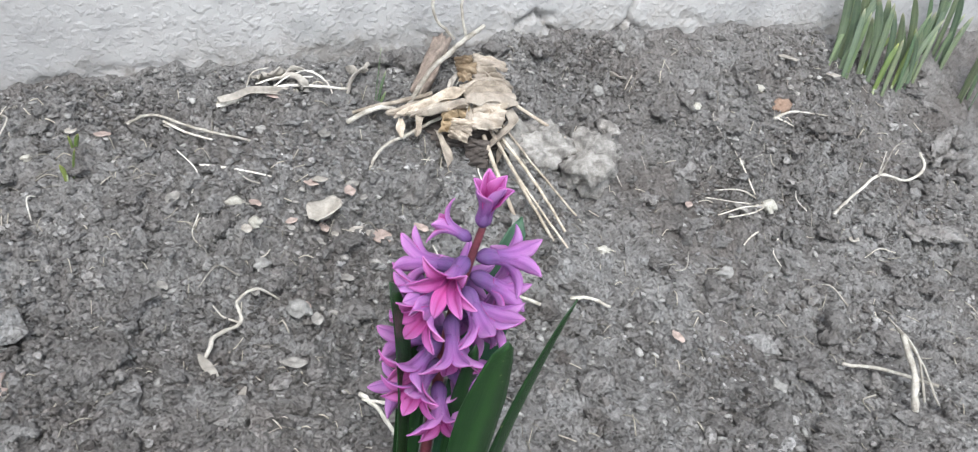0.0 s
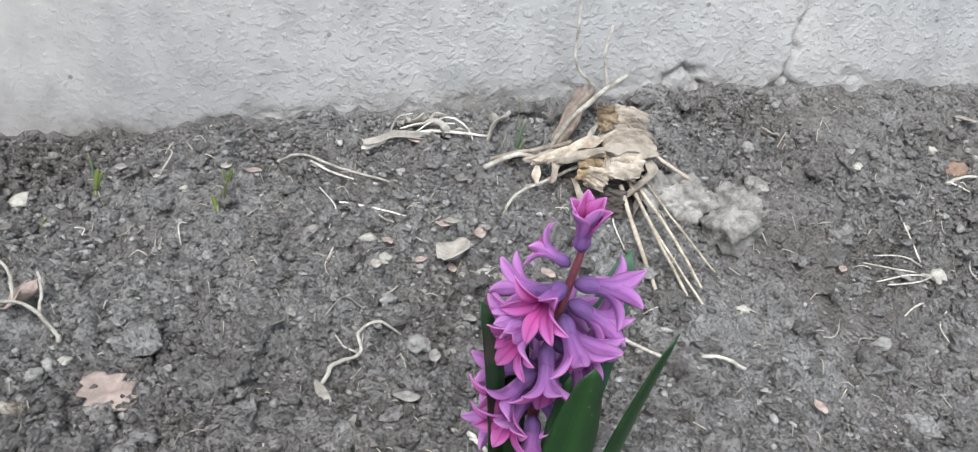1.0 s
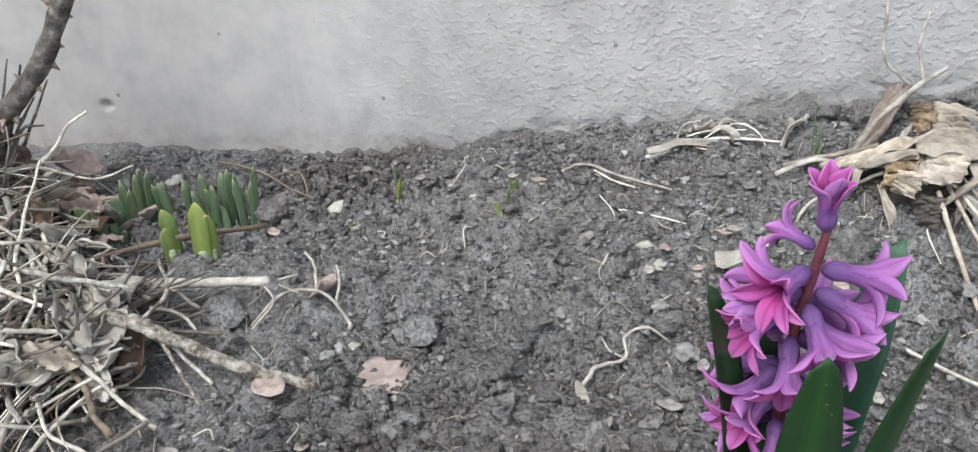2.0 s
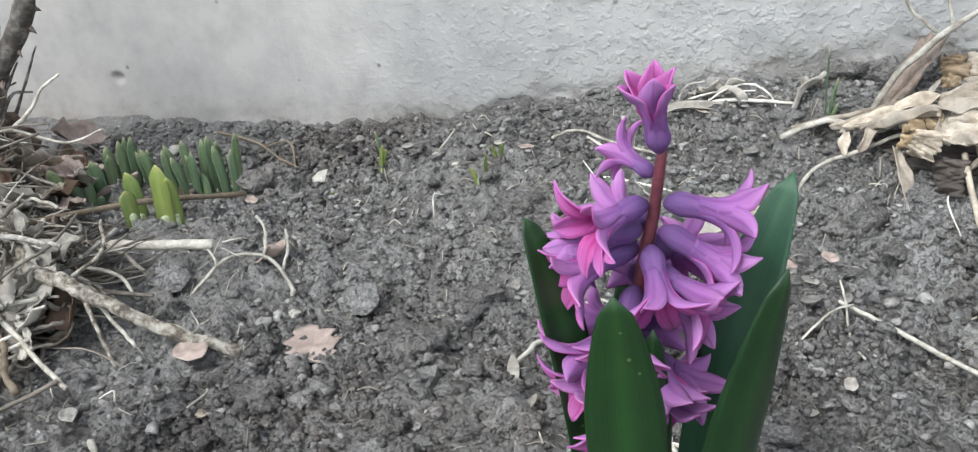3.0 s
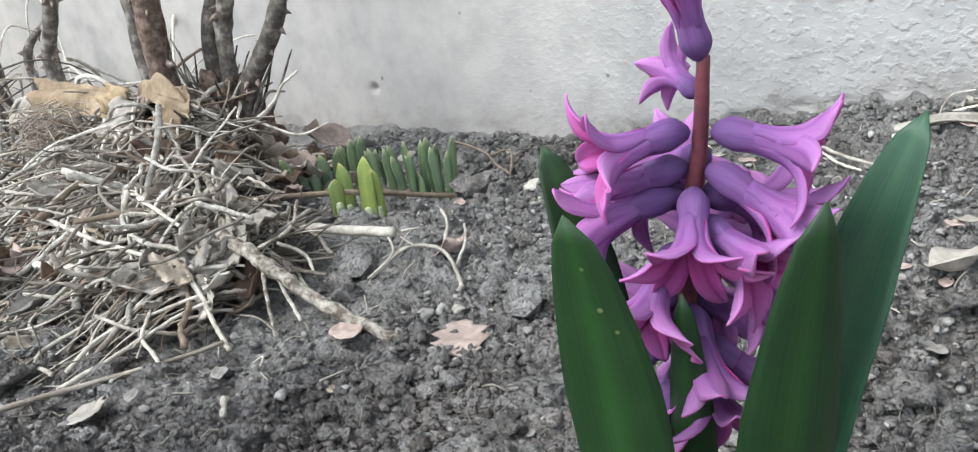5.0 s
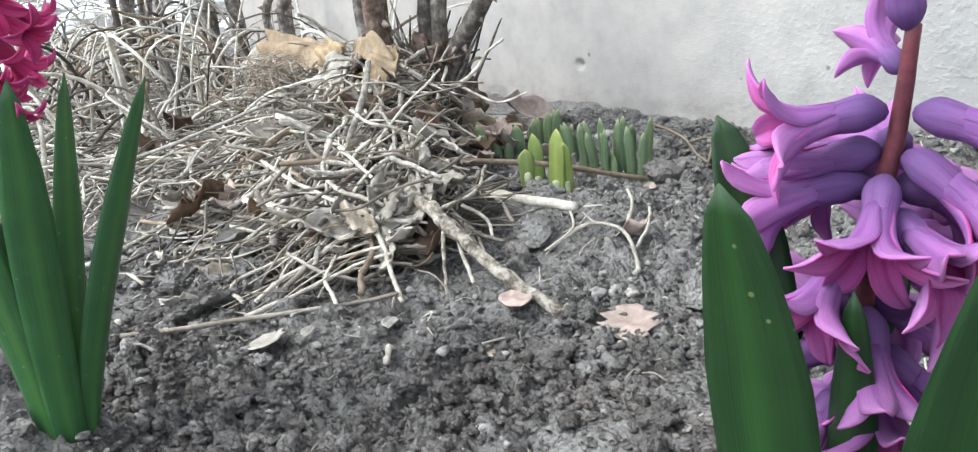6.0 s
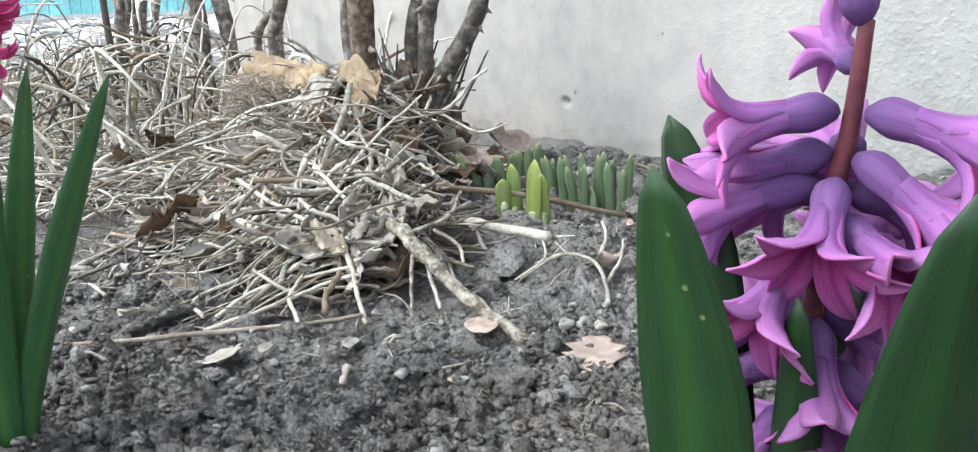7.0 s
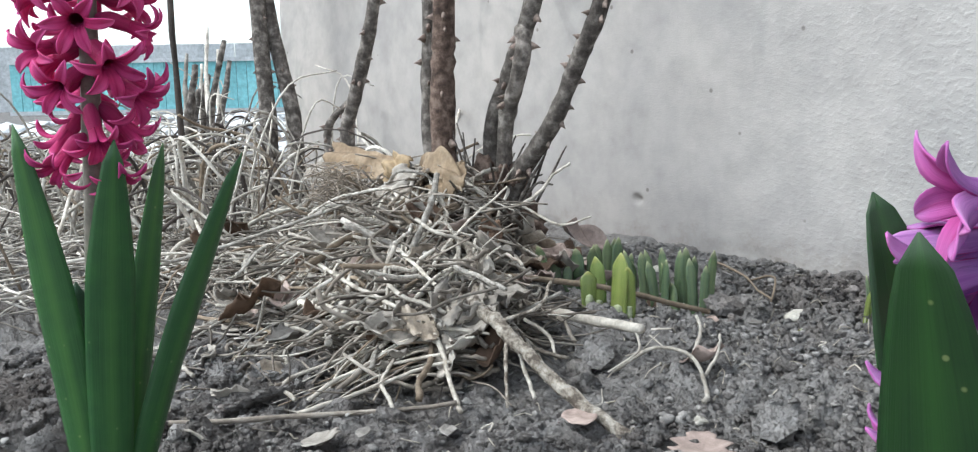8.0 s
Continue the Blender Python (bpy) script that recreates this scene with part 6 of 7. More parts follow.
for i, (x, y, s) in enumerate([(-0.519, 0.522, 0.032), (-0.458, 0.422, 0.024), (-0.56, 0.49, 0.022), (-0.49, 0.49, 0.018), (-0.6, 0.53, 0.024)]):
    single("soil_clod", lump((x, y, ground_z(x, y) + s * 0.12), s, 330 + i, 4, 0.9, (1.2, 0.85, 0.6)), CLOD_SOIL, "dark clod of soil lying before the heap", "clod", "clods of soil")

# leaves and husks in the heap
paper("papery_husk", [(-0.68, 0.73, 0.15), (-0.575, 0.72, 0.158), (-0.54, 0.69, 0.142), (-0.628, 0.684, 0.148)], 0.026, HUSK, "large tan papery leaf arched like a hood on the heap", 1, 0.007)
paper("papery_husk", [(-0.575, 0.715, 0.168), (-0.54, 0.7, 0.155), (-0.55, 0.68, 0.12), (-0.6, 0.68, 0.14)], 0.008, HUSK, "tan papery leaf flap hanging at the heap's top", 2, 0.004)
paper("papery_husk", [(-0.86, 0.7, 0.178), (-0.7, 0.71, 0.166), (-0.69, 0.68, 0.138), (-0.82, 0.66, 0.14)], 0.008, HUSK, "ochre papery leaf lying long over the heap's top", 3, 0.006)
paper("papery_husk", [(-0.7, 0.7, 0.172), (-0.65, 0.7, 0.168), (-0.64, 0.68, 0.14), (-0.69, 0.675, 0.14)], 0.01, OCHRE, "ochre papery leaf folded on the heap's top", 4, 0.005)
paper("pale_folded_leaf", [(-0.655, 0.69, 0.158), (-0.615, 0.69, 0.156), (-0.6, 0.655, 0.112), (-0.665, 0.65, 0.105)], 0.016, GREY_LEAF, "pale folded dead leaf draped down the heap", 5, 0.009)
paper("pale_folded_leaf", [(-0.6, 0.675, 0.135), (-0.575, 0.675, 0.13), (-0.545, 0.635, 0.1), (-0.575, 0.63, 0.098)], 0.01, STRAW, "straw-coloured folded dead leaf draped down the heap", 6, 0.008)
paper("pale_folded_leaf", [(-0.9, 0.7, 0.15), (-0.84, 0.7, 0.155), (-0.82, 0.67, 0.13), (-0.88, 0.66, 0.125)], 0.01, GREY_LEAF, "pale folded dead leaf on the heap", 7, 0.007)
for i, (x, y, z, q, mat) in enumerate([(-0.406, 0.537, 0.02, 0.035, GREY_LEAF), (-0.412, 0.519, 0.01, 0.03, GREY_LEAF), (-0.372, 0.579, 0.03, 0.04, GREY_LEAF), (-0.584, 0.471, 0.0, 0.026, GREY_LEAF), (-0.394, 0.612, 0.05, 0.05, GREY_LEAF),
                                       (-0.664, 0.594, 0.07, 0.06, GREY_LEAF), (-0.729, 0.5, 0.015, 0.04, GREY_LEAF), (-0.641, 0.497, 0.008, 0.075, DARK_LEAF), (-0.562, 0.506, 0.006, 0.06, SCRAP), (-0.415, 0.547, 0.03, 0.04, GREY_LEAF),
                                       (-0.454, 0.406, -0.008, 0.04, GREY_LEAF), (-0.409, 0.555, 0.035, 0.045, STRAW), (-0.47, 0.735, 0.05, 0.05, PINK_LEAF), (-0.44, 0.69, 0.05, 0.045, PINK_LEAF), (-0.5, 0.77, 0.05, 0.05, DARK_LEAF),
                                       (-0.52, 0.79, 0.05, 0.055, PINK_LEAF), (-0.55, 0.83, 0.045, 0.055, PINK_LEAF), (-0.58, 0.87, 0.04, 0.05, DARK_LEAF), (-0.54, 0.88, 0.03, 0.05, PINK_LEAF), (-0.49, 0.74, 0.06, 0.04, STRAW)]):
    dead_leaf("shrivelled_leaf", (x, y, z), q, mat, "shrivelled dead leaf lying in the brushwood", 860 + i, 0.55, 0.8, 0, (rng.uniform(-30, 40), rng.uniform(-30, 30)), 0.08, "leaves in the brushwood", 0.7)
dead_leaf("crumpled_husk", (-0.43, 0.545, 0.03), 0.07, GREY_LEAF, "whitish shredded dead leaf under the vines", 36, 0.5, 1.0, 0, (30, 10), 0.1, crumple=0.7)
dead_leaf("crumpled_husk", (-0.4, 0.61, 0.045), 0.06, GREY_LEAF, "whitish shredded dead leaf beside the branch", 37, 0.5, 0.9, 0, (20, 30), 0.1, crumple=0.7)
for i, (x, y, z, q) in enumerate([(-0.385, 0.595, 0.03, 0.06), (-0.41, 0.575, 0.045, 0.055), (-0.44, 0.55, 0.035, 0.06), (-0.4, 0.63, 0.05, 0.07), (-0.46, 0.56, 0.02, 0.05), (-0.43, 0.64, 0.06, 0.06), (-0.375, 0.57, 0.01, 0.045)]):
    dead_leaf("shredded_leaf", (x, y, z), q, GREY_LEAF, "whitish shredded dead leaf among the vines", 740 + i, 0.5, 1.1, 0, (rng.uniform(10, 60), rng.uniform(-40, 40)), 0.1, "leaves in the brushwood", 0.7)
dead_leaf("dark_leaf", (-0.58, 0.55, 0.01), 0.08, DARK_LEAF, "dark brown dead leaf under the heap", 38, 0.6, 0.9, 0, (15, 20))
dead_leaf("dark_leaf", (-0.5, 0.56, 0.005), 0.07, DARK_LEAF, "dark brown dead leaf under the heap", 39, 0.6, 0.9, 0, (15, -20))
dead_leaf("dark_leaf", (-0.49, 0.83, 0.02), 0.06, PINK_LEAF, "brown dead leaf between canes and shoots", 40, 0.6, 1.0, 0, (20, 30))
dead_leaf("dark_leaf", (-0.62, 0.93, 0.04), 0.07, PINK_LEAF, "brown dead leaf against the wall foot", 41, 0.6, 1.0, 0, (40, 30))
for i in range(84):
    x, y = g.gauss(-0.62, 0.22), g.gauss(0.66, 0.11)
    if x > -0.37 or y > 0.96 or y < 0.42 or (x > -0.42 and y > 0.72):
        x, y = -0.6 + 0.01 * (i % 9), 0.6 + 0.01 * (i % 7)
    dead_leaf("heap_leaf", (x, y, heap_z(x, y) - 0.02 * g.random()), g.uniform(0.03, 0.065), (GREY_LEAF, STRAW, PINK_LEAF, DARK_LEAF, GREY_LEAF)[i % 5],
              "dry curled leaf caught in the brushwood", 700 + i, 0.55, 1.0, -0.004, (g.uniform(-40, 40), g.uniform(-40, 40)), 0.1, "leaves in the brushwood")


# ---------------------------------------------------------------- rose canes
def thorn_shape(r, size):
    n = 6
    v = [(0.0, r * 0.3 * math.cos(a), size * 0.55 * math.sin(a)) for a in (2 * math.pi * k / n for k in range(n))]
    v += [(size * 0.55, r * 0.12 * math.cos(a), size * 0.22 * math.sin(a) - size * 0.05) for a in (2 * math.pi * k / n for k in range(n))]
    v.append((size, 0, -size * 0.18))
    f = [(k, (k + 1) % n, n + (k + 1) % n, n + k) for k in range(n)] + [(n + k, n + (k + 1) % n, 2 * n) for k in range(n)] + [tuple(reversed(range(n)))]
    return np.array(v), f


rose = thing("rose_bush", (-0.66, 0.83, 0.02), "old thorny rose bush with bare brown canes", "shrub")
thorn_mesh = make_mesh("thorn", thorn_shape(0.01, 0.0105), THORN)


def cane(pts, r0, r1, mat, thorns, seed):
    q = random.Random(seed)
    ob = part("cane", tube(pts, [r0, (r0 + r1) / 2, r1], 12, 0.05, seed, 7), mat, rose)
    c = spline(pts, 7)
    rr = np.interp(np.linspace(0, 1, len(c)), [0, 1], [r0, r1])
    for _ in range(thorns):
        i = q.randrange(3, len(c) - 1)
        t = Vector(c[i + 1] - c[i - 1] if i + 1 < len(c) else c[i] - c[i - 1]).normalized()
        a = q.uniform(0, 360)
        side = t.orthogonal().normalized()
        side.rotate(Matrix.Rotation(radians(a), 3, t))
        th = new("thorn", thorn_mesh)
        th.parent = ob
        z = t
        x = side
        y = z.cross(x)
        m = Matrix((x, y, z)).transposed().to_4x4()
        sc = q.uniform(0.75, 1.25)
        th.matrix_local = Matrix.Translation(Vector(c[i]) + side * rr[i] * 0.85 - rose.location) @ m @ Matrix.Scale(sc, 4)
    return ob


cane([(-0.66, 0.84, 0.03), (-0.632, 0.83, 0.128), (-0.59, 0.83, 0.175), (-0.554, 0.83, 0.213), (-0.515, 0.83, 0.275), (-0.476, 0.83, 0.337), (-0.4, 0.83, 0.5), (-0.36, 0.83, 0.7)], 0.0125, 0.008, BARK, 26, 1)
cane([(-0.68, 0.84, 0.03), (-0.676, 0.83, 0.187), (-0.638, 0.83, 0.265), (-0.592, 0.83, 0.348), (-0.55, 0.84, 0.5), (-0.54, 0.85, 0.75)], 0.0135, 0.009, BARK, 22, 2)
cane([(-0.66, 0.835, 0.06), (-0.643, 0.825, 0.196), (-0.612, 0.82, 0.255), (-0.599, 0.82, 0.292), (-0.608, 0.825, 0.318)], 0.0105, 0.0095, BARK, 8, 3)
cane([(-0.69, 0.78, 0.04), (-0.697, 0.77, 0.166), (-0.695, 0.77, 0.27), (-0.689, 0.77, 0.355), (-0.685, 0.77, 0.6), (-0.69, 0.77, 0.85)], 0.0165, 0.0125, RED_BARK, 30, 4)
cane([(-0.71, 0.79, 0.04), (-0.732, 0.775, 0.17), (-0.733, 0.775, 0.27), (-0.728, 0.775, 0.36), (-0.74, 0.78, 0.6), (-0.75, 0.78, 0.8)], 0.0125, 0.009, BARK, 22, 5)
cane([(-1.1, 0.86, 0.02), (-1.12, 0.85, 0.17), (-1.08, 0.85, 0.25), (-1.01, 0.85, 0.385), (-0.96, 0.85, 0.6), (-0.93, 0.86, 0.8)], 0.0125, 0.009, BARK, 30, 6)
cane([(-1.58, 0.9, 0.0), (-1.58, 0.897, 0.2), (-1.59, 0.89, 0.45), (-1.6, 0.89, 0.9)], 0.019, 0.015, BARK, 16, 7)
cane([(-1.55, 0.95, 0.0), (-1.56, 0.945, 0.2), (-1.6, 0.915, 0.45), (-1.62, 0.9, 0.85)], 0.017, 0.013, BARK, 26, 8)
cane([(-1.3, 0.9, 0.02), (-1.3, 0.9, 0.13), (-1.29, 0.9, 0.19), (-1.22, 0.92, 0.24)], 0.009, 0.006, BARK, 12, 9)
part("stump", tube([(-0.67, 0.845, -0.01), (-0.672, 0.84, 0.06), (-0.66, 0.84, 0.11), (-0.64, 0.84, 0.15)], [0.036, 0.033, 0.026, 0.014], 14, 0.14, 77, 7), BARK, rose, "dark gnarled stump")
# gnarled crown from which the canes rise
for i, (x, y, z, s) in enumerate([(-0.655, 0.84, 0.05, 0.042), (-0.69, 0.83, 0.075, 0.036), (-0.63, 0.835, 0.085, 0.028), (-0.67, 0.82, 0.12, 0.03), (-0.645, 0.83, 0.13, 0.024)]):
    part("crown", lump((x, y, z), s, 800 + i, 4, 0.9, (0.9, 0.9, 1.15)), RED_BARK, rose)
for i in range(38):
    x, y = -0.665 + rng.uniform(-0.05, 0.05), 0.82 + rng.uniform(-0.03, 0.03)
    a = rng.uniform(0, 6.28)
    part("dead_spur", tube([(x, y, 0.08), (x + 0.03 * math.cos(a), y + 0.03 * math.sin(a), 0.13), (x + 0.06 * math.cos(a), y + 0.05 * math.sin(a), 0.15 + rng.uniform(-0.02, 0.06))], [0.003, 0.001], 6, 0.1, 820 + i), (BARK, TWIG, BARK, DARK_TWIG)[i % 4], rose)

# ---------------------------------------------------------------- tangle and yard behind
back = thing("bramble_tangle", (-1.6, 0.55, 0.0), "tangle of bare grey bramble stems behind the heap", "bramble")
gb = random.Random(5)
for i in range(280):
    x, y = gb.uniform(-2.4, -0.95), gb.uniform(0.25, 0.98)
    z = float(base_height(x, y))
    a, n = gb.uniform(0, 6.28), gb.uniform(0.1, 0.3)
    hgt = gb.uniform(0.05, 0.2)
    pts = [(x, y, z), (x + n * 0.3 * math.cos(a), y + n * 0.3 * math.sin(a), z + hgt * 0.8), (x + n * 0.7 * math.cos(a + 0.3), y + n * 0.7 * math.sin(a + 0.3), z + hgt), (x + n * math.cos(a + 0.7), y + n * math.sin(a + 0.7), z + hgt * gb.uniform(0.4, 1.2))]
    r = gb.uniform(0.0015, 0.0045)
    part("stem", tube(pts, [r, r * 0.6], 6, 0.08, 1000 + i, 4), (TWIG, PALE_TWIG, BROWN_TWIG, DARK_TWIG, TWIG)[i % 5], back)
for i in range(70):
    x, y = gb.uniform(-2.6, -1.15), gb.uniform(0.2, 0.98)
    z = float(base_height(x, y))
    a, n = gb.uniform(0, 6.28), gb.uniform(0.08, 0.22)
    hgt = gb.uniform(0.1, 0.27)
    pts = [(x, y, z), (x + n * 0.3 * math.cos(a), y + n * 0.3 * math.sin(a), z + hgt * 0.6), (x + n * 0.6 * math.cos(a + 0.3), y + n * 0.6 * math.sin(a + 0.3), z + hgt), (x + n * math.cos(a + 0.8), y + n * math.sin(a + 0.8), z + hgt * gb.uniform(0.7, 1.2))]
    part("stem", tube(pts, [0.0026, 0.0012], 5, 0.08, 1400 + i, 4), (TWIG, PALE_TWIG, TWIG)[i % 3], back)
strew = []
for i in range(3600):
    x, y = gb.uniform(-3.2, -0.85), gb.gauss(0.45, 0.32)
    if y > 0.98:
        continue
    n, a, e = gb.uniform(0.03, 0.12), gb.uniform(0, 6.28), abs(gb.gauss(0, 0.25))
    c0 = np.array([x, y, float(base_height(x, y)) + 0.006 + gb.random() * 0.035])
    d = np.array([math.cos(a) * math.cos(e), math.sin(a) * math.cos(e), math.sin(e)]) * n / 2
    r = gb.uniform(0.0008, 0.0025)
    strew.append(tube([c0 - d, c0 + np.array([gb.gauss(0, 0.1), gb.gauss(0, 0.1), 0.08]) * n, c0 + d], [r, r * 0.7], 4, 0.05, i, 3))
tagged(single("strewn_stalks", join(strew), TWIG, "dry stalks strewn over the ground behind the heap", "dry stalks"), kind="stuff")


# ---------------------------------------------------------------- bare young trees and far fence
tree = thing("thin_stake", (-1.72, 0.755, 0.0), "thin dark stake standing in the bed", "stake")
part("shaft", tube([(-1.72, 0.755, -0.03), (-1.71, 0.75, 0.25), (-1.72, 0.748, 0.6), (-1.73, 0.75, 1.1)], [0.008, 0.007, 0.006], 8, 0.06, 3), DARK_TWIG, tree)
stub = thing("cut_shrub", (-2.0, 0.85, 0.0), "low pruned shrub stub with bare grey branches", "shrub")
for i, (x, y, a, h) in enumerate([(-2.0, 0.85, 0.4, 0.32), (-2.04, 0.87, 2.2, 0.26), (-1.98, 0.9, 1.2, 0.38), (-2.1, 0.92, 0.2, 0.3), (-2.2, 1.0, 1.9, 0.34)]):
    part("branch", tube([(x, y, -0.03), (x + 0.02, y, h * 0.5), (x + 0.05 * math.cos(a), y + 0.05 * math.sin(a), h)], [0.016, 0.011, 0.007], 8, 0.1, 60 + i), BARK, stub)
    part("branch", tube([(x + 0.02, y, h * 0.5), (x - 0.05, y + 0.02, h * 0.8), (x - 0.08, y + 0.04, h * 1.1)], [0.008, 0.004], 7, 0.1, 80 + i), TWIG, stub)

U = Vector((-0.8136, 0.5814, 0)).normalized()
S = Vector((U.y, -U.x, 0))


def far(d, s, z):
    """A place d metres off along the view over the heap, s metres to its right."""
    p = Vector((0.233, 0.172, 0)) + U * d + S * s
    return (p.x, p.y, z)


def slab(d0, d1, s0, s1, z0, z1):
    v = np.array([far(d, s, z) for d in (d0, d1) for s in (s0, s1) for z in (z0, z1)])
    return v, [(0, 1, 3, 2), (4, 6, 7, 5), (0, 4, 5, 1), (2, 3, 7, 6), (0, 2, 6, 4), (1, 5, 7, 3)]


fence = thing("teal_fence", far(14, -4, 0), "weathered teal board fence across the yard", "fence")
for i in range(46):
    s = -7.4 + i * 0.16
    part("board", slab(14.0, 14.03, s, s + 0.15, 0.02, 0.8 + 0.01 * (i % 3)), TEAL, fence, smooth=False)
part("rail", slab(13.95, 13.998, -7.4, 0.0, 0.78, 0.84), GREY_BOARD, fence, smooth=False)
part("plinth", slab(13.9, 13.99, -7.4, 0.0, -0.05, 0.06), GREY_BOARD, fence, smooth=False)
shed = thing("grey_boundary", far(18, -4, 0), "pale grey board boundary behind the fence", "fence")
for i in range(20):
    s = -11 + i * 0.6
    part("panel", slab(18.0, 18.04, s, s + 0.58, -0.02, 1.28), GREY_BOARD, shed, smooth=False)
rubble = []
for i in range(260):
    d, s = rng.uniform(3.5, 11), rng.uniform(-4.5, 0.6)
    x, y, _ = far(d, s, 0)
    if y > 1.0 and x > -1.9:
        continue
    rubble.append(lump((x, y, 0.02), rng.uniform(0.02, 0.11), 2000 + i, 1, 0.5, (1.4, 1, 0.45)))
tagged(single("white_rubble", join(rubble), WHITE_PAINT, "scattered white rubble and paper in the yard", "rubble", smooth=False), kind="stuff")

# ---------------------------------------------------------------- crumbs and bits over the soil
def crumb_base(detail):
    """The points and faces of a small ball from which crumbs are made."""
    bm = bmesh.new()
    bmesh.ops.create_icosphere(bm, subdivisions=detail, radius=1.0)
    v = np.array([p.co[:] for p in bm.verts])
    f = np.array([[p.index for p in q.verts] for q in bm.faces])
    bm.free()
    return v, f


def scatter(count, area, lo, hi, power, seed, flat=0.75, keep=None, detail=1):
    """Many small angular crumbs, pressed a little into the soil."""
    q = np.random.default_rng(seed)
    x = q.uniform(area[0], area[1], count)
    y = q.uniform(area[2], area[3], count)
    if keep is not None:
        ok = keep(x, y, q.random(count))
        x, y = x[ok], y[ok]
    n = len(x)
    s = lo + (hi - lo) * q.random(n) ** power
    base, faces = crumb_base(detail)
    v = base[None] * (1 + (0.3 if detail == 1 else 0.22) * q.standard_normal((n, len(base), 1)))
    v = v * np.stack([q.uniform(0.8, 1.7, n), q.uniform(0.7, 1.1, n), np.full(n, flat)], 1)[:, None, :]
    a = q.uniform(0, 2 * math.pi, n)
    c, sn = np.cos(a)[:, None], np.sin(a)[:, None]
    v = np.stack([v[..., 0] * c - v[..., 1] * sn, v[..., 0] * sn + v[..., 1] * c, v[..., 2]], -1) * s[:, None, None]
    z = soil_height(x, y) + s * 0.25
    v = v + np.stack([x, y, z], -1)[:, None, :]
    f = (faces[None] + (np.arange(n) * len(base))[:, None, None]).reshape(-1, 3)
    return v.reshape(-1, 3), f


def clumpy(x, y, r):
    return r < np.clip(0.45 + 0.6 * value_noise(x, y, 0.17, 5) + 0.35 * value_noise(x, y, 0.07, 77), 0.08, 1)


# where larger things lie on the soil
CLEAR = [(-0.157, 0.628, 0.032), (-0.25, 0.618, 0.025), (-0.335, 0.425, 0.025), (-0.24, 0.71, 0.05), (0.143, 0.803, 0.035), (0.01, 0.62, 0.025), (0.196, 0.778, 0.018),
         (-0.198, 0.536, 0.012), (0.475, 0.868, 0.05), (0.42, 0.885, 0.04), (0.806, 0.93, 0.03), (-0.292, 0.926, 0.02), (0.315, 0.9, 0.07), (0.04, 0.67, 0.03),
         (0.12, 0.985, 0.05), (0.02, 0.95, 0.03), (0.67, 0.8, 0.04), (0.9, 0.815, 0.05), (0.28, 0.69, 0.04), (0.14, 0.54, 0.03), (-0.45, 0.83, 0.09), (-0.5, 0.8, 0.06), (-0.39, 0.76, 0.04)]


def clods(count, area, lo, hi, power, seed):
    """Knobbly lumps of dry soil half sunk in the bed; the larger ones each a part of the ground, the rest joined."""
    q = np.random.default_rng(seed)
    kinds_of = [lump((0, 0, 0), 1.0, 3000 + k, 2, 1.25, (1.15, 0.95, 0.75)) for k in range(14)]
    finer = [lump((0, 0, 0), 1.0, 3000 + k, 3, 1.3, (1.15, 0.95, 0.75)) for k in range(14)]
    meshes = [make_mesh("clod", (k[0] * 0.012, k[1]), CLOD_SOIL) for k in finer]
    vs, fs, n, single_ones = [], [], 0, 0
    for _ in range(count):
        x, y = q.uniform(area[0], area[1]), q.uniform(area[2], area[3])
        if q.random() > 0.1 + 0.9 * (float(value_noise(x, y, 0.16, 78)) * 0.5 + 0.5) ** 1.5:
            continue
        s = lo + (hi - lo) * q.random() ** power
        if y > 0.99 or any((x - cx) ** 2 + (y - cy) ** 2 < (r + s) ** 2 for cx, cy, r in CLEAR):
            continue
        if x < 0.1 and y < 0.56:
            s = min(s, 0.004 + 0.45 * s)
        k, a, tall = q.integers(14), q.uniform(0, 6.28), q.uniform(0.7, 1.15)
        at = (x, y, ground_z(x, y) + s * 0.18)
        if s > 0.0078 and single_ones < 290:
            ob = new("clod", meshes[k])
            ob.parent = ground
            ob.matrix_local = Matrix.Translation(at) @ pose(0, 0, 0, 0, 0, math.degrees(a)) @ Matrix.Diagonal((s / 0.012, s / 0.012, s / 0.012 * tall, 1))
            single_ones += 1
            continue
        v, f = kinds_of[k]
        c, w = math.cos(a), math.sin(a)
        v = np.stack([v[:, 0] * c - v[:, 1] * w, v[:, 0] * w + v[:, 1] * c, v[:, 2] * tall], 1) * s
        vs.append(v + np.array(at))
        fs += [(i + n, j + n, m + n) for i, j, m in f]
        n += len(v)
    return np.concatenate(vs), fs


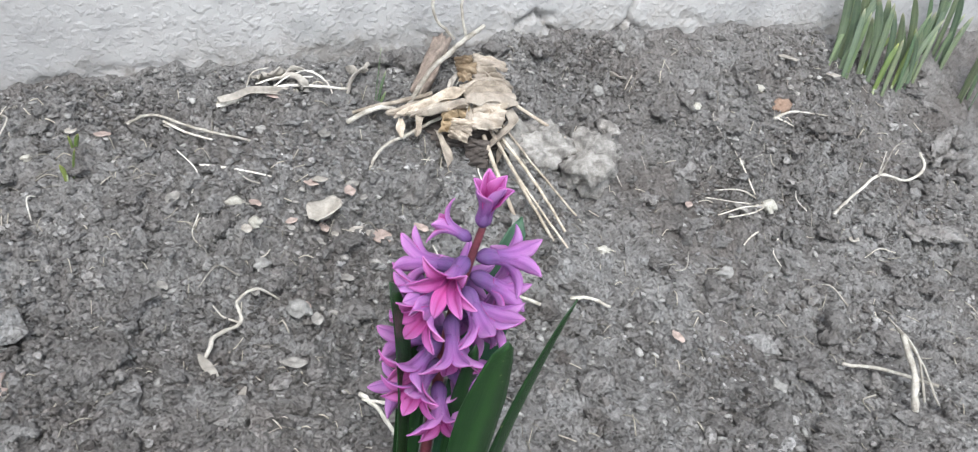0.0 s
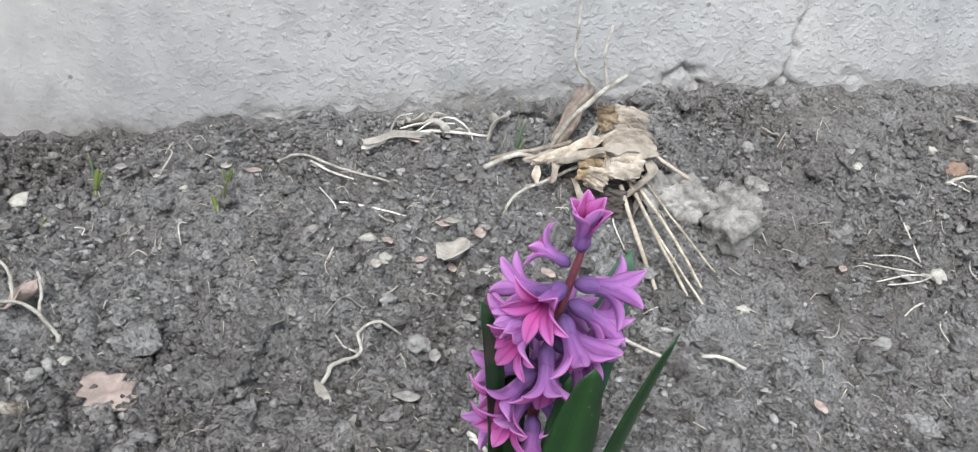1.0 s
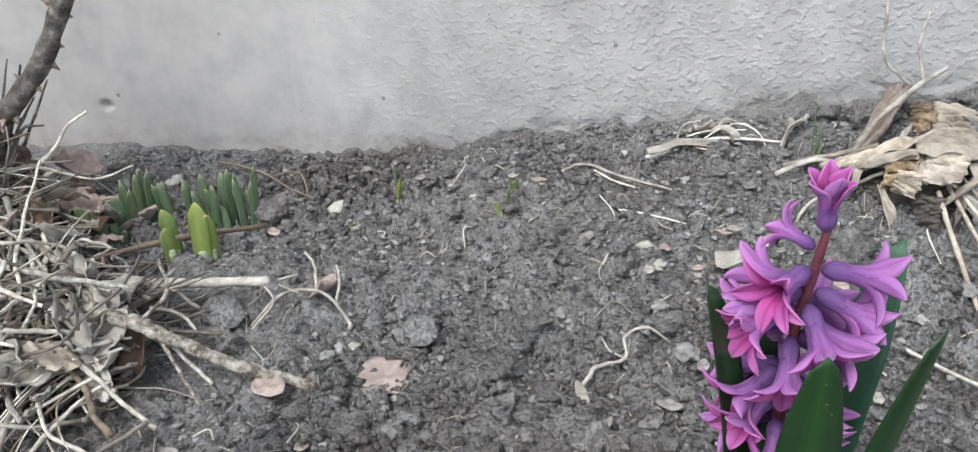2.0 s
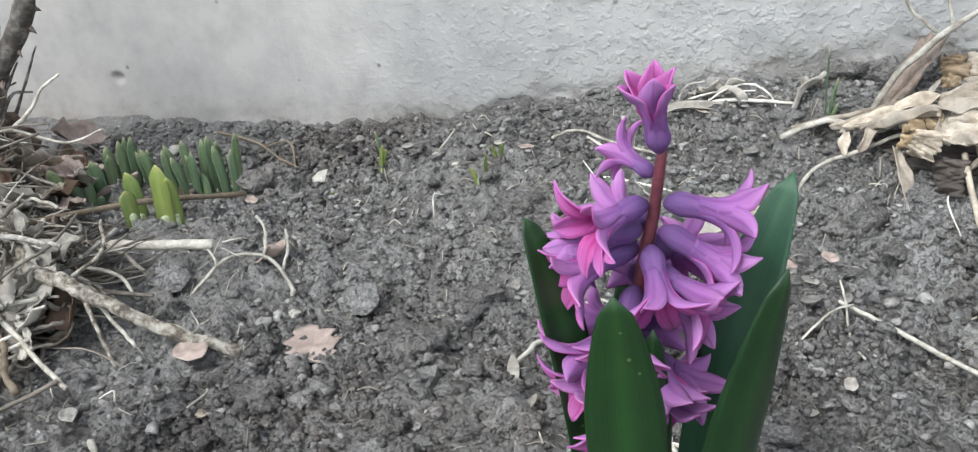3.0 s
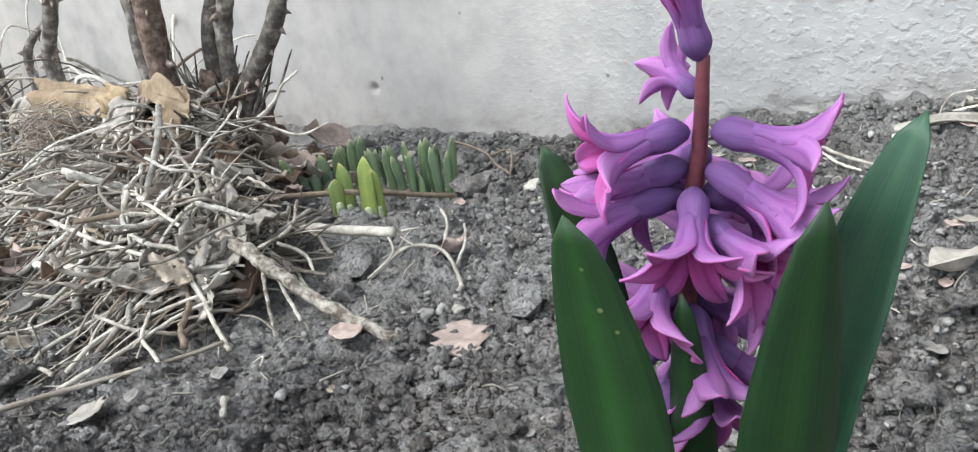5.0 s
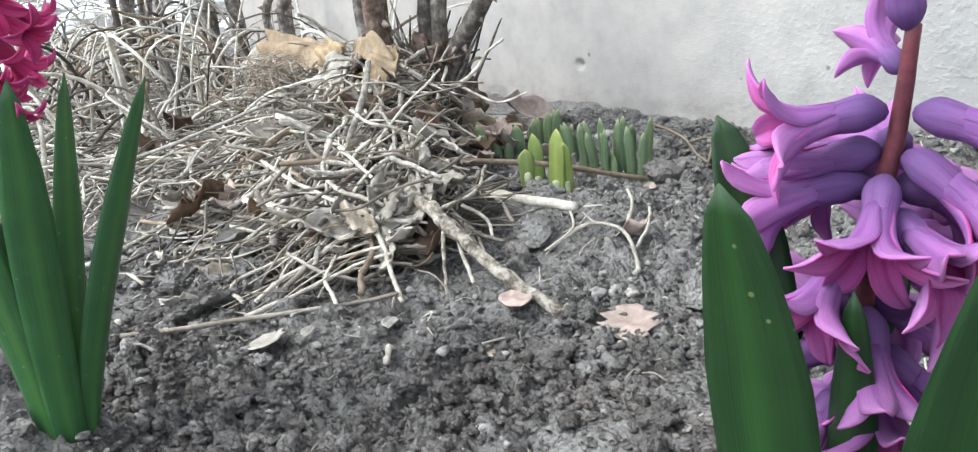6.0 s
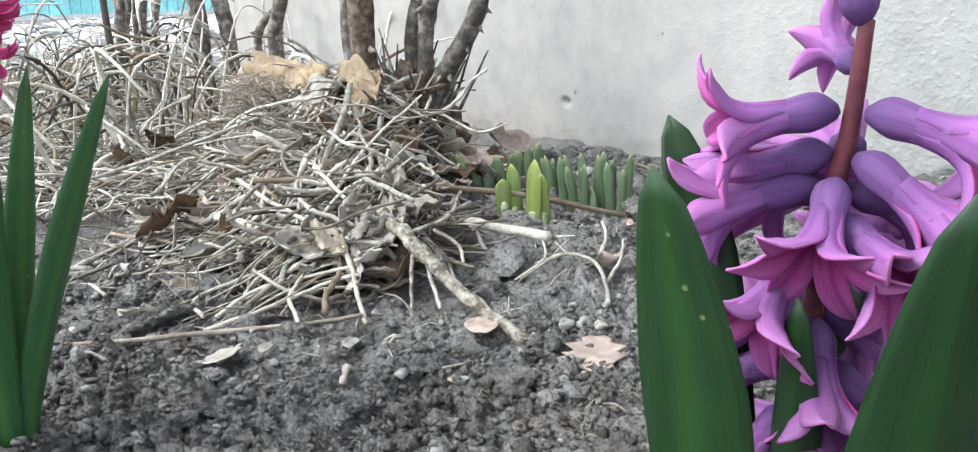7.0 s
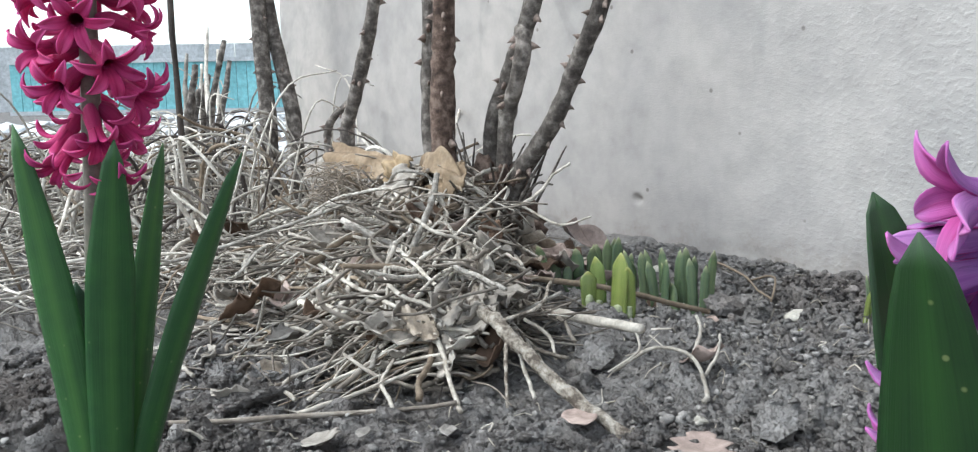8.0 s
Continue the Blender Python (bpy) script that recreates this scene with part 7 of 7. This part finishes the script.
tagged(single("small_clods", clods(7600, (-0.75, 1.1, 0.2, 1.03), 0.0026, 0.0145, 3.6, 4), CLOD_SOIL, "small knobbly clods of dry soil on the bed", "soil clods", smooth=False), kind="stuff")
tagged(single("soil_crumbs", scatter(7500, (-0.62, 1.08, 0.28, 1.04), 0.0026, 0.0066, 2.4, 1, 0.75, clumpy, 2), CRUMB, "loose crumbs of dry soil on the bed", "soil crumbs", smooth=False), kind="stuff")
tagged(single("fine_soil_crumbs", scatter(76000, (-0.62, 1.08, 0.28, 1.04), 0.0011, 0.0042, 1.7, 3, 0.62, clumpy), CRUMB, "fine loose flakes and crumbs of dry soil on the bed", "soil crumbs", smooth=False), kind="stuff")
tagged(single("plaster_grit", scatter(2600, (-0.02, 0.95, 0.55, 1.03), 0.001, 0.0055, 2.6, 6, 0.6,
                                       lambda x, y, r: r < np.exp(-((x - 0.12) / 0.07) ** 2 - ((y - 0.76) / 0.1) ** 2) + 0.8 * np.exp(-((x - 0.27) / 0.06) ** 2 - ((y - 0.68) / 0.06) ** 2)
                                       + 0.7 * np.exp(-((x - 0.5) / 0.1) ** 2 - ((y - 1.0) / 0.035) ** 2) + 0.7 * np.exp(-((x - 0.86) / 0.04) ** 2 - ((y - 0.97) / 0.03) ** 2)),
                        PALE_CLOD, "pale crumbled plaster strewn on the soil", "grit", smooth=False), kind="stuff")
tagged(single("pale_grit", scatter(3000, (-0.8, 1.1, 0.2, 1.04), 0.0009, 0.0046, 2.6, 2, 0.6), STONE, "pale grit and plaster crumbs on the soil", "grit"), kind="stuff")
bits = []
gs = random.Random(12)
for i in range(1000):
    x, y = gs.uniform(-0.6, 1.05), gs.uniform(0.38, 1.03)
    n, a = gs.uniform(0.004, 0.022), gs.uniform(0, 6.28)
    dx, dy = math.cos(a) * n / 2, math.sin(a) * n / 2
    r = gs.uniform(0.0003, 0.0009)
    bits.append(tube([(x - dx, y - dy, ground_z(x - dx, y - dy) + r + 0.0015), (x, y, ground_z(x, y) + r + 0.003), (x + dx, y + dy, ground_z(x + dx, y + dy) + r + 0.0015)], [r, r * 0.8], 4, 0.05, i, 2))
tagged(single("plant_bits", join(bits), BITS, "tiny dry stalk bits scattered on the soil", "plant bits"), kind="stuff")
